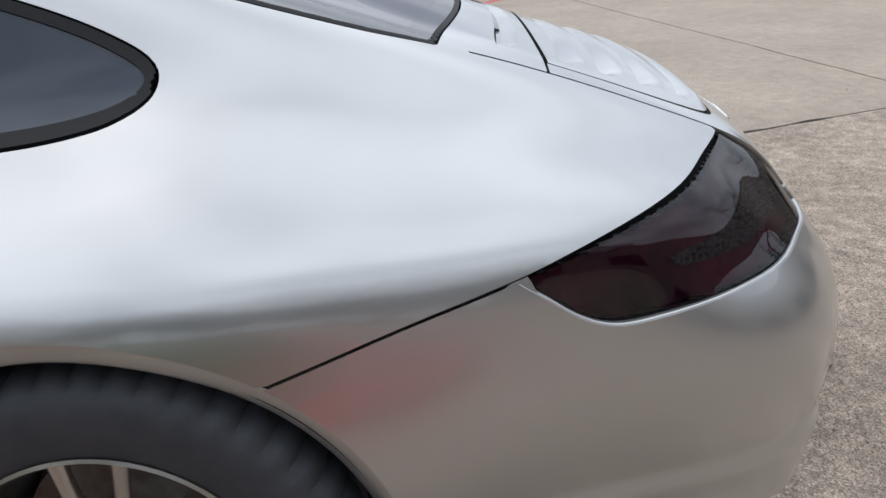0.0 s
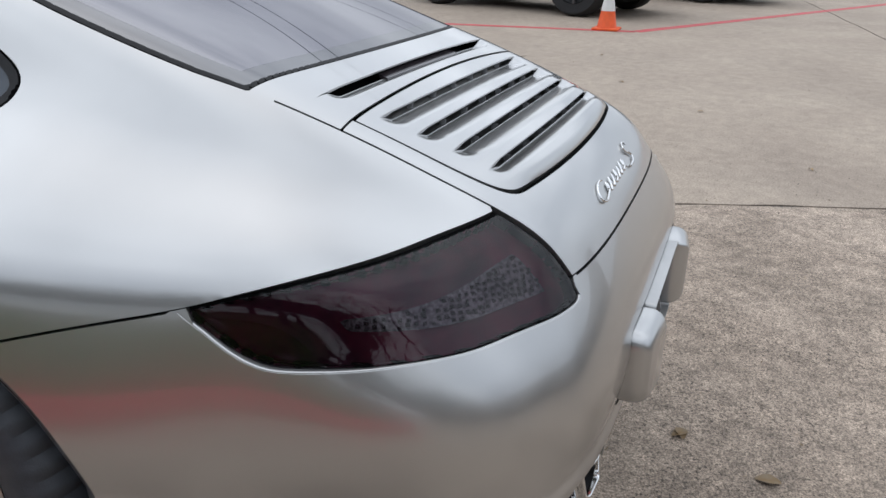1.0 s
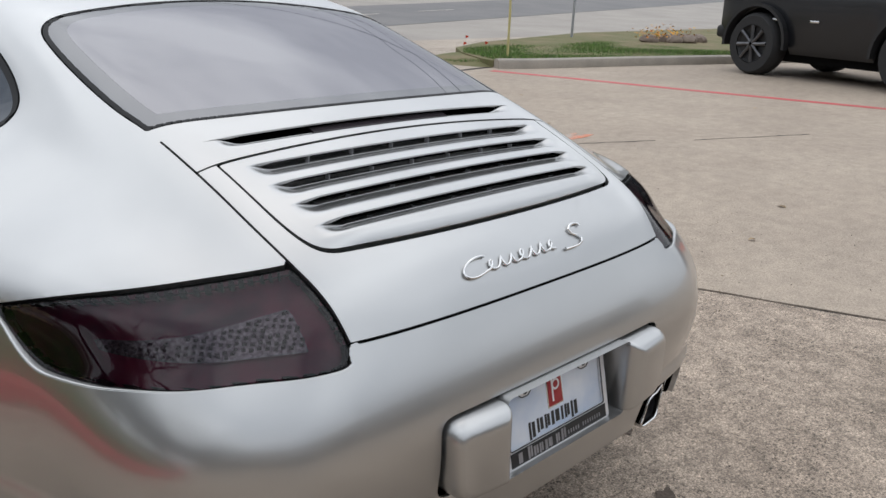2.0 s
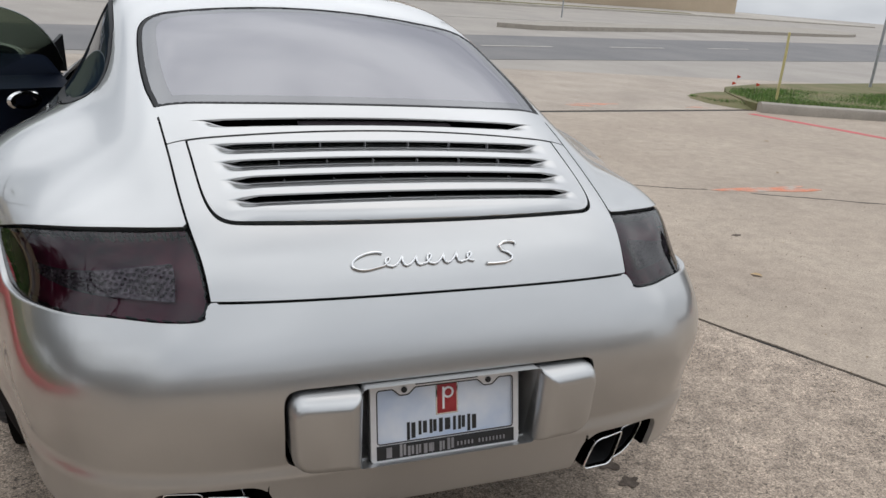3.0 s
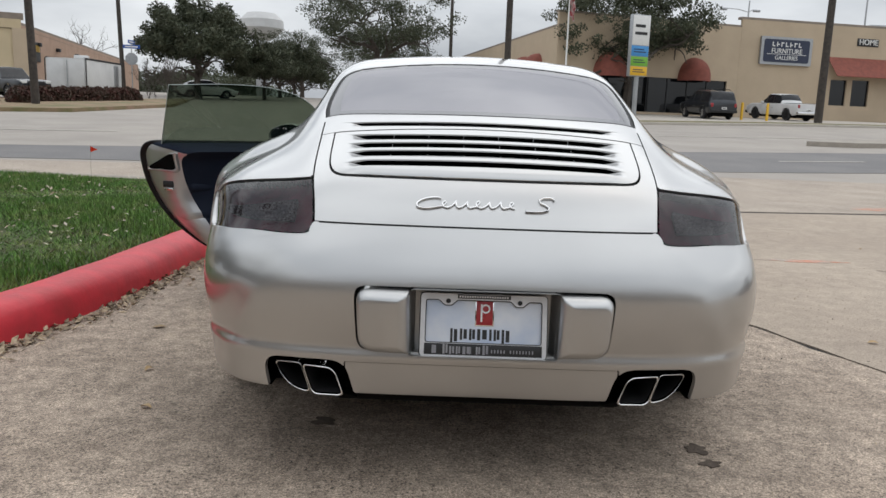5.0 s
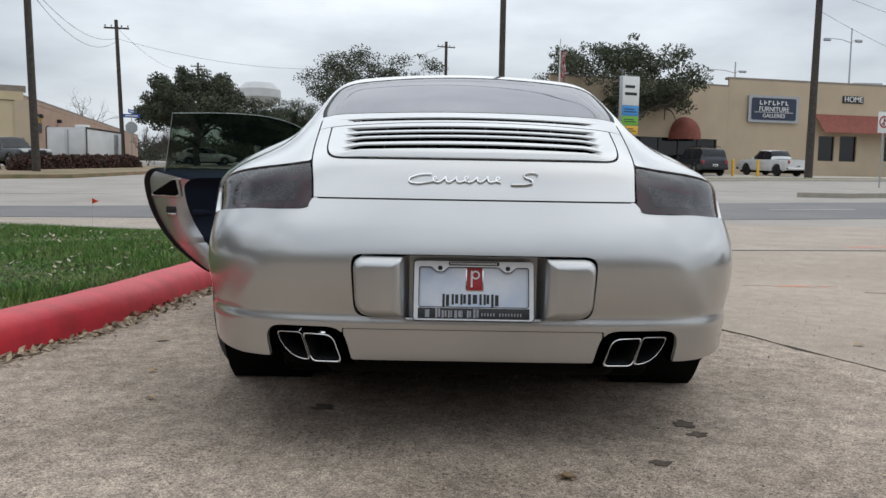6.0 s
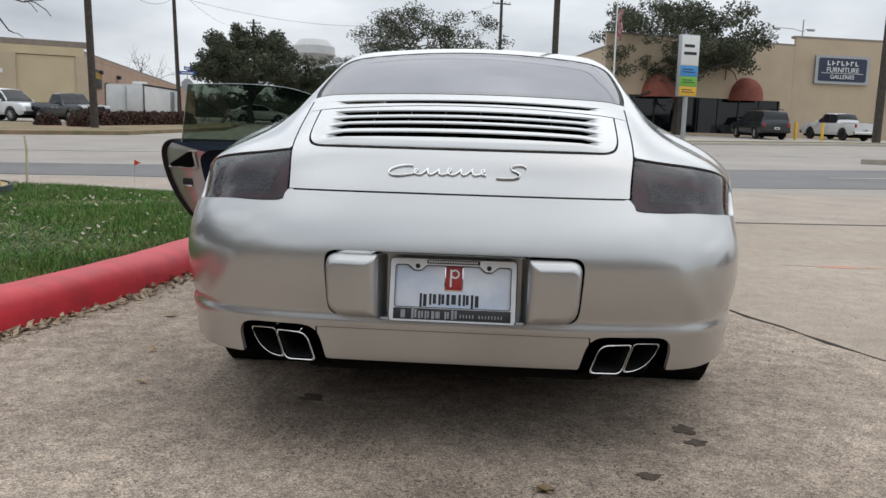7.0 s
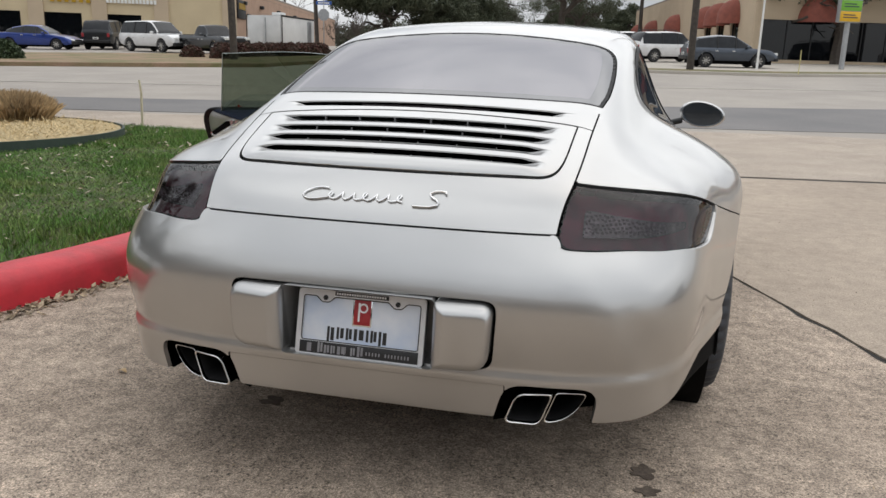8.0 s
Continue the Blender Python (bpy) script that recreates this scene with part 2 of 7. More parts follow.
# ---- the ground ----
def rise(y):
    """The lot is flat; the street and what lies beyond it climb gently."""
    y = np.asarray(y, float)
    t = np.clip(y - 9, 0, None)
    return np.where(t < 4, .035 * t * t / 8, .035 * (np.minimum(t, 75) - 2)) + .006 * np.clip(t - 75, 0, None)


def ground_sheet():
    xs = np.unique(np.r_[np.linspace(-900, -60, 12), np.linspace(-60, 60, 41), np.linspace(60, 900, 12)])
    ys = np.unique(np.r_[np.linspace(-900, -20, 12), np.linspace(-20, 9, 10), np.linspace(9, 90, 55), np.linspace(90, 1500, 16)])
    X, Y = np.meshgrid(xs, ys)
    V = np.stack([X, Y, rise(Y) - .03], -1).reshape(-1, 3)
    nx = len(xs)
    i = (np.arange(len(ys) - 1)[:, None] * nx + np.arange(nx - 1)[None]).ravel()
    return V, np.stack([i, i + 1, i + 1 + nx, i + nx], 1)


v_, f_ = ground_sheet()
tagged(mesh_part("ground", v_, f_, M_STREET, None), "pale worn concrete ground of lot and street", "ground", kind="structure")


# ---- the silver sports car ----

def spl(pts, soft=0.0):
    """Smooth monotone curve through (t, value) pairs, as a function; soft: a width over which it is rounded further."""
    p = np.array(pts, float)
    x, y = p[:, 0], p[:, 1]
    h, d = np.diff(x), np.diff(y) / np.diff(x)
    m = np.r_[d[0], (d[:-1] + d[1:]) / 2, d[-1]]
    flat = np.r_[False, d[:-1] * d[1:] <= 0, False]
    m[flat] = 0

    def at(q):
        q = np.clip(q, x[0], x[-1])
        i = np.clip(np.searchsorted(x, q) - 1, 0, len(h) - 1)
        s = (q - x[i]) / h[i]
        return (y[i] * (1 + 2 * s) * (1 - s) ** 2 + m[i] * h[i] * s * (1 - s) ** 2
                + y[i + 1] * s * s * (3 - 2 * s) + m[i + 1] * h[i] * s * s * (s - 1))

    if not soft:
        return at
    stp = soft / 12
    grid = np.arange(x[0] - 3 * soft, x[-1] + 3 * soft, stp)
    base = np.where(grid < x[0], y[0] + d[0] * (grid - x[0]), np.where(grid > x[-1], y[-1] + d[-1] * (grid - x[-1]), at(grid)))
    w = np.exp(-.5 * (np.arange(-30, 31) * stp / soft) ** 2)
    smooth_v = np.convolve(base, w / w.sum(), "same")
    return lambda q: np.interp(q, grid[31:-31], smooth_v[31:-31])


def smax(a, b, k):
    h = np.maximum(k - np.abs(a - b), 0) / k
    return np.maximum(a, b) + h * h * h * k / 6
def smin(a, b, k):
    return -smax(-a, -b, k)
WIDTH = spl([(0.0, 0.8243), (0.35, 0.8191), (0.7, 0.9044), (1.0, 0.9772), (1.3, 0.961), (1.6, 0.905), (1.85, 0.86), (2.3, 0.835), (2.8, 0.845), (3.2, 0.87), (3.6, 0.872), (4.4, 0.85)], 0.08)
TUCK = spl([(0.2, 0.0649), (0.24, 0.0605), (0.29, 0.0534), (0.34, 0.0452), (0.375, 0.0362), (0.42, 0.0258), (0.48, 0.0165), (0.54, 0.016), (0.585, 0.017), (0.62, 0.0185), (0.66, 0.0187), (0.7, 0.0146), (0.75, 0.0099), (0.82, 0.05), (0.95, 0.12), (1.3, 0.3)], 0.022)
REAR = spl([(0.2, 0.0509), (0.24, 0.042), (0.29, 0.0328), (0.34, 0.0266), (0.375, 0.0218), (0.42, 0.0117), (0.48, 0.0021), (0.54, -0.0005), (0.585, 0.0045), (0.62, 0.0139), (0.66, 0.036), (0.7, 0.0593), (0.75, 0.0842), (0.9, 0.2)], 0.018)


def ledge(z):
    """The fold that stands out above the bumper's lower edge."""
    t = np.clip((.400 - z) / .034, 0, 1)
    return -.0105 * t * t * (3 - 2 * t)


LOWTOP = spl([(-0.1, 0.698), (0.05, 0.7573), (0.15, 0.8007), (0.3, 0.812), (0.6, 0.8497), (1.0, 0.9031), (1.5, 0.867), (2.2, 0.87), (3.0, 0.87), (3.4, 0.82), (3.9, 0.72), (4.4, 0.5)], 0.04)
DECK = spl([(-0.1, 0.5), (0.0, 0.5704), (0.055, 0.6948), (0.1, 0.7501), (0.15, 0.7923), (0.21, 0.8268), (0.35, 0.8865), (0.48, 0.934), (0.62, 0.982), (0.9, 1.075), (1.2, 1.164), (1.32, 1.191), (1.5, 1.2195), (1.8, 1.2455), (2.1, 1.256), (2.4, 1.246), (2.7, 1.185), (3.1, 0.99), (3.4, 0.8), (4.4, 0.4)], 0.02)
CABIN = spl([(0, .40), (.2, .46), (.5, .53), (.65, .56), (.9, .60), (1.2, .64), (1.6, .68), (2.2, .69), (2.8, .66), (3.3, .6), (4.4, .5)], .06)
FLOOR = spl([(-.1, .255), (.3, .25), (.7, .23), (1.2, .19), (4.4, .19)])


def body(x, y, z):
    """Below zero inside the car's skin."""
    x = np.abs(x)
    a = WIDTH(y) - TUCK(z) - ledge(z)
    back = np.clip((1.0 - y) / (1.0 - REAR(z) - ledge(z)), 0, 3)
    fore = np.clip((y - 3.3) / 1.02, 0, 3)
    s = np.clip((.74 - z) / .22, 0, 1)
    n = 3.112 + 1.196 * s * s * (3 - 2 * s)
    m = n + 1.536
    plan = ((((x / a) ** n + back ** m + fore ** n)) ** (2 / (n + m)) - 1) * .92
    top = (z - LOWTOP(y) - .019 * x * x) * .95
    soft = np.clip((y - .35) / .4, 0, 1)
    low = smax(plan, top, .262 + .21 * soft * soft * (3 - 2 * soft))
    side = (x - CABIN(y) + .42 * (z - .9)) * .92
    roof = (z - DECK(y) + .12 * x * x) * .92
    f = np.clip((y - .18) / .42, 0, 1)
    return smax(smin(low, smax(smax(side, roof, .14), plan + .004, .05), .06 + .12 * f * f * (3 - 2 * f)), FLOOR(y) - z, .035)
def cast(o, d, near=.05, far=1.9, steps=26):
    """Where rays from inside leave the skin."""
    lo, hi = np.full(len(o), near), np.full(len(o), far)
    for _ in range(steps):
        mid = (lo + hi) / 2
        p = o + d * mid[:, None]
        inside = body(p[:, 0], p[:, 1], p[:, 2]) < 0
        lo, hi = np.where(inside, mid, lo), np.where(inside, hi, mid)
    return o + d * ((lo + hi) / 2)[:, None]


def car_skin():
    """The skin as a grid of triangles, cast outwards from a spine inside the car: vertices and triangles."""
    n = 512
    ph = np.linspace(0, 2 * np.pi, n, endpoint=False)
    rows_o, rows_d = [], []
    for th in np.r_[np.linspace(.004, .46, 125, endpoint=False), np.linspace(.46, np.pi / 2, 95, endpoint=False)]:
        rows_o.append(np.tile([0, 1.0, .55], (n, 1)))
        rows_d.append(np.stack([np.sin(th) * np.sin(ph), np.full(n, -np.cos(th)), np.sin(th) * np.cos(ph)], 1))
    for yy in np.linspace(1.0, 3.3, 150):
        rows_o.append(np.tile([0, yy, .55], (n, 1)))
        rows_d.append(np.stack([np.sin(ph), 0 * ph, np.cos(ph)], 1))
    for th in np.linspace(np.pi / 2, .004, 50)[1:]:
        rows_o.append(np.tile([0, 3.3, .5], (n, 1)))
        rows_d.append(np.stack([np.sin(th) * np.sin(ph), np.full(n, np.cos(th)), np.sin(th) * np.cos(ph)], 1))
    rows = len(rows_o)
    V = cast(np.concatenate(rows_o), np.concatenate(rows_d))
    k = np.arange(n)
    a = (np.arange(rows - 1)[:, None] * n + k[None]).ravel()
    b = (np.arange(rows - 1)[:, None] * n + ((k + 1) % n)[None]).ravel()
    T = np.concatenate([np.stack([a, b, b + n], 1), np.stack([a, b + n, a + n], 1)])
    return V, T


def vertex_normals(V, T):
    e = 2e-3
    g = np.stack([body(V[:, 0] + e * (i == 0), V[:, 1] + e * (i == 1), V[:, 2] + e * (i == 2))
                  - body(V[:, 0] - e * (i == 0), V[:, 1] - e * (i == 1), V[:, 2] - e * (i == 2)) for i in range(3)], 1)
    return g / np.maximum(np.linalg.norm(g, axis=1, keepdims=True), 1e-9)


def keep(V, T, f):
    """The part of a triangle mesh on which the field f (one value a vertex) is above zero, cut along f = 0."""
    f = np.where(np.abs(f) < 1e-7, 1e-7, f)
    s = (f[T] > 0).sum(1)
    out = [T[s == 3]]
    mixed_t = T[(s == 1) | (s == 2)]
    if len(mixed_t):
        pos = f[mixed_t] > 0
        lone = np.where(pos.sum(1) == 1, np.argmax(pos, 1), np.argmin(pos, 1))
        r = np.arange(len(mixed_t))
        A, B, C = mixed_t[r, lone], mixed_t[r, (lone + 1) % 3], mixed_t[r, (lone + 2) % 3]
        e = np.concatenate([np.sort(np.stack([A, B], 1), 1), np.sort(np.stack([A, C], 1), 1)])
        u, inv = np.unique(e, axis=0, return_inverse=True)
        inv = inv.ravel()
        w = (f[u[:, 0]] / (f[u[:, 0]] - f[u[:, 1]]))[:, None]
        P = V[u[:, 0]] * (1 - w) + V[u[:, 1]] * w
        ab, ac = inv[:len(A)] + len(V), inv[len(A):] + len(V)
        V = np.concatenate([V, P])
        one = pos.sum(1) == 1
        out.append(np.stack([A, ab, ac], 1)[one])
        two = ~one
        out.append(np.stack([ab, B, C], 1)[two])
        out.append(np.stack([ab, C, ac], 1)[two])
    T = np.concatenate(out)
    used = np.unique(T)
    back = np.full(len(V), -1)
    back[used] = np.arange(len(used))
    return V[used], back[T]


def borders(T):
    """The open edges of a triangle mesh, as directed pairs."""
    e = np.concatenate([T[:, [0, 1]], T[:, [1, 2]], T[:, [2, 0]]])
    key = np.sort(e, 1)
    _, inv, cnt = np.unique(key, axis=0, return_inverse=True, return_counts=True)
    return e[cnt[inv.ravel()] == 1]


def panel(name, V, T, material, parent, label="", lift=0.0, lip=.012, crown=0.0):
    """A sheet of the skin as one part, with its edges turned inwards."""
    N = vertex_normals(V, T)
    V = V + N * lift
    e = borders(T)
    ring = np.unique(e)
    back = np.full(len(V), -1)
    back[ring] = np.arange(len(ring))
    mid = V[ring] - N[ring] * .0035
    low = V[ring] - N[ring] * lip
    n0, n1 = len(V), len(V) + len(ring)
    # a small round at the edge, then the turned-in flange
    a, b = e[:, 0], e[:, 1]
    F = [T, np.stack([b, a, n0 + back[a]], 1), np.stack([b, n0 + back[a], n0 + back[b]], 1),
         np.stack([n0 + back[b], n0 + back[a], n1 + back[a]], 1), np.stack([n0 + back[b], n1 + back[a], n1 + back[b]], 1)]
    ob = mesh_part(name, np.concatenate([V, mid, low]), np.concatenate(F), material, parent, label, sharp=50)
    return ob


def lamp_ledge(V, T, parent):
    """The bright chamfer of the bumper under a lamp: a strip along the lamp's lower border."""
    N = vertex_normals(V, T)
    e = borders(T)
    e = e[(V[e][:, :, 2] < LAMP_LOW(V[e][:, :, 1]) + .006).all(1)]
    t = V[e[:, 1]] - V[e[:, 0]]
    inw = np.zeros_like(V)
    for c in (0, 1):
        np.add.at(inw, e[:, c], np.cross(N[e[:, c]], t))
    ring = np.unique(e)
    q = inw[ring] / np.maximum(np.linalg.norm(inw[ring], axis=1, keepdims=True), 1e-9)
    mid = V[T].mean((0, 1))
    if ((mid - V[ring]) * q).sum() < 0:
        q = -q
    back = np.full(len(V), -1)
    back[ring] = np.arange(len(ring))
    rows = [V[ring] + N[ring] * .0003 - q * .0010, V[ring] + q * .0016 - N[ring] * .0006, V[ring] + q * .0032 - N[ring] * .0030, V[ring] + q * .0040 - N[ring] * .024]
    n = len(ring)
    a, b = back[e[:, 0]], back[e[:, 1]]
    F = [np.stack([a + k * n, b + k * n, b + (k + 1) * n, a + (k + 1) * n], 1) for k in range(3)]
    mesh_part("lamp_ledge", np.concatenate(rows), np.concatenate(F), M_SILVER, parent)


LID_X = spl([(-.1, .425), (.09, .437), (.21, .459), (.483, .48), (.645, .492), (.75, .506), (.95, .513), (1.1, .508), (1.25, .49), (1.6, .45)])
LAMP_TOP = spl([(0.15, 0.835), (0.195, 0.8065), (0.2166, 0.7985), (0.245, 0.7912), (0.28, 0.7845), (0.32, 0.7765), (0.374, 0.7660), (0.42, 0.7550), (0.485, 0.7368), (0.542, 0.7194), (0.6, 0.7045), (0.681, 0.685), (0.804, 0.655), (0.885, 0.635), (1.1, 0.583)], 0.012)
LAMP_LOW = spl([(0.0, 0.6787), (0.06, 0.6687), (0.097, 0.6648), (0.13, 0.665), (0.17, 0.6605), (0.24, 0.6549), (0.3, 0.6474), (0.36, 0.6417), (0.415, 0.6386), (0.45, 0.645), (0.487, 0.6638), (0.519, 0.6882), (0.542, 0.7036), (0.6, 0.7461)], 0.01)
G2 = .0022     # half a panel gap
AXLE = 1.085   # the rear axle


def step(t):
    t = np.clip(t, 0, 1)
    return t * t * (3 - 2 * t)



def rounded(points, r, n=5):
    """A closed outline of (u, v) corners with each corner rounded; r is a radius or one for each corner."""
    out, k = [], len(points)
    for i in range(k):
        p, a, b = Vector(points[i]), Vector(points[i - 1]), Vector(points[(i + 1) % k])
        rr = r[i] if isinstance(r, (list, tuple)) else r
        s, e = p + (a - p).normalized() * rr, p + (b - p).normalized() * rr
        for j in range(n + 1):
            t = j / n
            out.append(tuple((1 - t) ** 2 * s + 2 * t * (1 - t) * p + t * t * e))
    return out


def loft(rings, close_last=True, close_first=False, into=None):
    """Joins rings of points, all of one length, into a skin."""
    bm = into or bmesh.new()
    vs = [[bm.verts.new(p) for p in ring] for ring in rings]
    n = len(vs[0])
    for a, b in zip(vs, vs[1:]):
        for k in range(n):
            bm.faces.new((a[k], a[(k + 1) % n], b[(k + 1) % n], b[k]))
    if close_last:
        bm.faces.new(vs[-1])
    if close_first:
        bm.faces.new(vs[0][::-1])
    return bm


# each slot between the slats: its place, half its length and half its width
SLOTS = [(.437, .374, .0030), (.371, .370, .0030), (.307, .365, .0030), (.243, .360, .0030)]
STOP_SLOT = (.536, .382, .0050)


def deck_patch():
    """A finer sheet of the same skin over the engine lid."""
    xs = np.linspace(-.52, .52, 381)
    fine = [c + d for c, _, half in SLOTS + [STOP_SLOT] for d in np.linspace(-1.6 * half, 1.6 * half, 17)]
    ys = np.linspace(.015, .69, 380)
    ys = np.sort(np.r_[ys[np.abs(ys[:, None] - np.array(fine)[None]).min(1) > .0008], fine])
    X, Y = np.meshgrid(xs, ys)
    Y = Y + .012 * (X / .36) ** 2 * step((Y - .06) / .13)
    o = np.stack([X.ravel(), Y.ravel(), np.full(X.size, .5)], 1)
    V = cast(o, np.tile([0., 0., 1.], (len(o), 1)), .01, .8)
    nx = len(xs)
    i = (np.arange(len(ys) - 1)[:, None] * nx + np.arange(nx - 1)[None]).ravel()
    return V, np.concatenate([np.stack([i, i + 1, i + 1 + nx], 1), np.stack([i, i + 1 + nx, i + nx], 1)])


M_SEAL = mat("black_rubber_seal", (.010, .010, .011), .6, fine=.2, bump_scale=150, spec=.25)
M_LENS = tinted_glass("smoked_lens", (.010, .005, .009), (.47, .42, .46), .008, 1.5, .08)
M_LAMP = mat("lamp_housing", (.27, .012, .065), .3, .2, second=(.055, .006, .032), scale=9, coat=.3)
M_LED = mat("lamp_reflector", (.46, .455, .46), .2, .6, second=(.12, .115, .12), scale=150)
M_SATIN = mat("satin_metal", (.72, .72, .73), .30, .35, second=(.66, .66, .67), scale=40)
M_WHITE = mat("plate_white", (.72, .75, .80), .35, second=(.50, .58, .72), scale=7, coat=.3)
M_LOGO = mat("logo_red", (.28, .012, .018), .4, second=(.36, .03, .035), scale=40)
M_INK = mat("black_ink", (.015, .015, .016), .45, fine=.1)
M_STEELBAR = mat("brushed_print", (.34, .34, .36), .35, .6, second=(.26, .26, .28), scale=30)
M_PALE = mat("pale_print", (.75, .75, .76), .4, fine=.05)
M_CARD = mat("door_card_leather", (.006, .011, .024), .65, bump=.0006, bump_scale=250, second=(.009, .014, .029), scale=6, spec=.2)
M_DOORGLASS = tinted_glass("green_tinted_glass", (.012, .026, .026), (.56, .62, .54), .01)
M_SIDEGLASS = tinted_glass("blue_tinted_glass", (.035, .055, .085), (.015, .018, .02), .02, 1.55, .6)
M_JAMB = mat("jamb_paint", (.56, .56, .565), .34, .7, second=(.52, .52, .525), scale=9, coat=.2)
M_FIN = mat("grey_fin_plastic", (.34, .34, .35), .5, second=(.26, .26, .27), scale=60)
M_EXH = mat("sooty_pipe", (.008, .008, .009), .8, fine=.3, bump_scale=120)
M_GLASSEDGE = mat("ground_glass_edge", (.52, .58, .56), .3, second=(.45, .5, .49), scale=30)
M_MIRROR = mat("mirror_glass", (.10, .125, .16), .03, 1.0, second=(.09, .115, .15), scale=2)


def thick_door(V, T, depth, turn, root):
    """A door skin with its seal, jamb and inner card, swung open by the matrix turn."""
    N = vertex_normals(V, T)
    e = borders(T)
    ring = np.unique(e)
    back = np.full(len(V), -1)
    back[ring] = np.arange(len(ring))
    inward = -N * np.array([1, .15, .15])
    inward /= np.linalg.norm(inward, axis=1, keepdims=True)
    mid_y, mid_z = V[:, 1].mean(), V[:, 2].mean()
    draw = np.stack([0 * V[:, 0], (mid_y - V[:, 1]) * .05 + .075 * step((2.25 - V[:, 1]) / .45), (mid_z - V[:, 2]) * .07], 1)
    lv = [V, V + inward * .014, V + inward * .024 + draw * .25, V + inward * depth + draw * 1.6]
    door = mesh_part("door", V, T, M_SILVER, root, "open driver's door")

    def band(a, b):
        A, B = a[ring], b[ring]
        n0 = len(ring)
        p, q = back[e[:, 0]], back[e[:, 1]]
        return np.concatenate([A, B]), np.concatenate([np.stack([q, p, p + n0], 1), np.stack([q, p + n0, q + n0], 1)])

    mesh_part("door_seal", *band(lv[0], lv[1]), M_SEAL, door, "black rubber door seal")
    mesh_part("door_edge", *band(lv[1], lv[2]), M_SEAL, door)
    jv, jf = band(lv[2], lv[3])
    swell = (.014 + .034 * np.clip((.78 - V[:, 2]) / .28, 0, 1))[:, None]
    tops = [lv[2] * (1 - u) + lv[3] * u + np.array([.78, -.63, 0]) * swell * (4 * u * (1 - u)) for u in np.linspace(0, 1, 9)]
    n0 = len(ring)
    p, q = back[e[:, 0]], back[e[:, 1]]
    sel = (V[ring][p][:, 1] < 2.2) & (V[ring][q][:, 1] < 2.2) & (V[ring][p][:, 2] < .785)
    rv = np.concatenate([w[ring] for w in tops])
    rf = np.concatenate([np.stack([q[sel] + k * n0, p[sel] + k * n0, p[sel] + (k + 1) * n0, q[sel] + (k + 1) * n0], 1) for k in range(8)])
    mesh_part("door_jamb", rv, rf, M_JAMB, door, "bare silver door jamb with latch")
    mesh_part("card_edge", jv, jf[~np.r_[sel, sel]], M_CARD, door)
    mesh_part("door_card", lv[3], T[:, ::-1], M_CARD, door, "black leather door lining")
    door.matrix_basis = turn
    rear = ring[(V[ring][:, 1] < 2.2) & (V[ring][:, 2] > V[:, 2].min() + .06) & (V[ring][:, 2] < .785)]
    rear = rear[np.argsort(V[rear][:, 2])]

    def surface(u, z, off):
        """A point of the jamb, u across it and z up it, lifted by off."""
        k = min(max(u, 0), 1) * 8
        i = min(int(k), 7)
        at = [np.array([np.interp(z, V[rear][:, 2], tops[j][rear][:, c]) for c in range(3)]) for j in (i, i + 1)]
        p = at[0] + (at[1] - at[0]) * (k - i)
        return (p[0] + .78 * off, p[1] - .63 * off, p[2])

    return door, surface


def wheel_mesh(m, root, outer):
    """A wheel with tyre, rim, spokes and hub; its axle lies along x and its face towards outer (-1 or 1)."""
    w = empty("wheel", None)
    w.parent = root
    w.matrix_basis = m
    hw = .138
    n = 144
    prof = [(.212, -hw + .012), (.228, -hw + .001), (.285, -hw - .006), (.312, -hw + .004), (.325, -hw + .022), (.331, -hw + .05)]
    for c in (-.055, 0.0, .055):
        prof += [(.332, c - .008), (.322, c - .006), (.322, c + .006), (.332, c + .008)]
    prof += [(r, -h) for r, h in prof[5::-1]]
    bm = bmesh.new()
    rings = []
    for r, h in prof:
        edge = abs(h) > .06 and r > .30
        rings.append([bm.verts.new((h, (r - (.009 if edge and k % 3 == 0 else 0)) * math.cos(2 * math.pi * k / n),
                                    (r - (.009 if edge and k % 3 == 0 else 0)) * math.sin(2 * math.pi * k / n))) for k in range(n)])
    for a, b in zip(rings, rings[1:]):
        for k in range(n):
            bm.faces.new((a[k], b[k], b[(k + 1) % n], a[(k + 1) % n]))
    part("tyre", bm, M_RUBBER, w, "worn black low-profile tyre")
    s = outer
    turn = Matrix.Rotation(radians(90 * s), 4, "Y")
    part("rim", lathe([(.18, -.14), (.212, -.10), (.207, .09), (.212, .113), (.216, .128), (.219, .134), (.214, .136), (.207, .126), (.205, .103), (.200, .06), (.202, -.09)], 72, turn), M_ALLOY, w, "silver alloy rim")
    for k in range(5):
        a = 2 * math.pi * k / 5 + .31
        bm = bmesh.new()
        for side in (-1, 1):
            pts = []
            for t in np.linspace(0, 1, 7):
                r = .045 + .163 * t
                off = side * (.018 + .022 * t)
                pts.append((s * (.085 + .03 * t + .012 * math.sin(math.pi * t)), r * math.cos(a) - off * math.sin(a), r * math.sin(a) + off * math.cos(a)))
            tube(pts, [.016, .014, .0125, .0115, .011, .0115, .014], 10, bm)
        part("spoke", bm, M_ALLOY, w)
    part("hub", lathe([(.0, .115), (.03, .113), (.034, .105), (.06, .095), (.065, .06), (.06, -.08)], 32, turn), M_ALLOY, w)
    part("brake_disc", lathe([(.05, .02), (.165, .022), (.168, .01), (.165, -.006), (.05, -.008)], 48, turn), mat("brake_iron", (.18, .17, .16), .4, .9, second=(.12, .1, .09), scale=30), w)
    return w


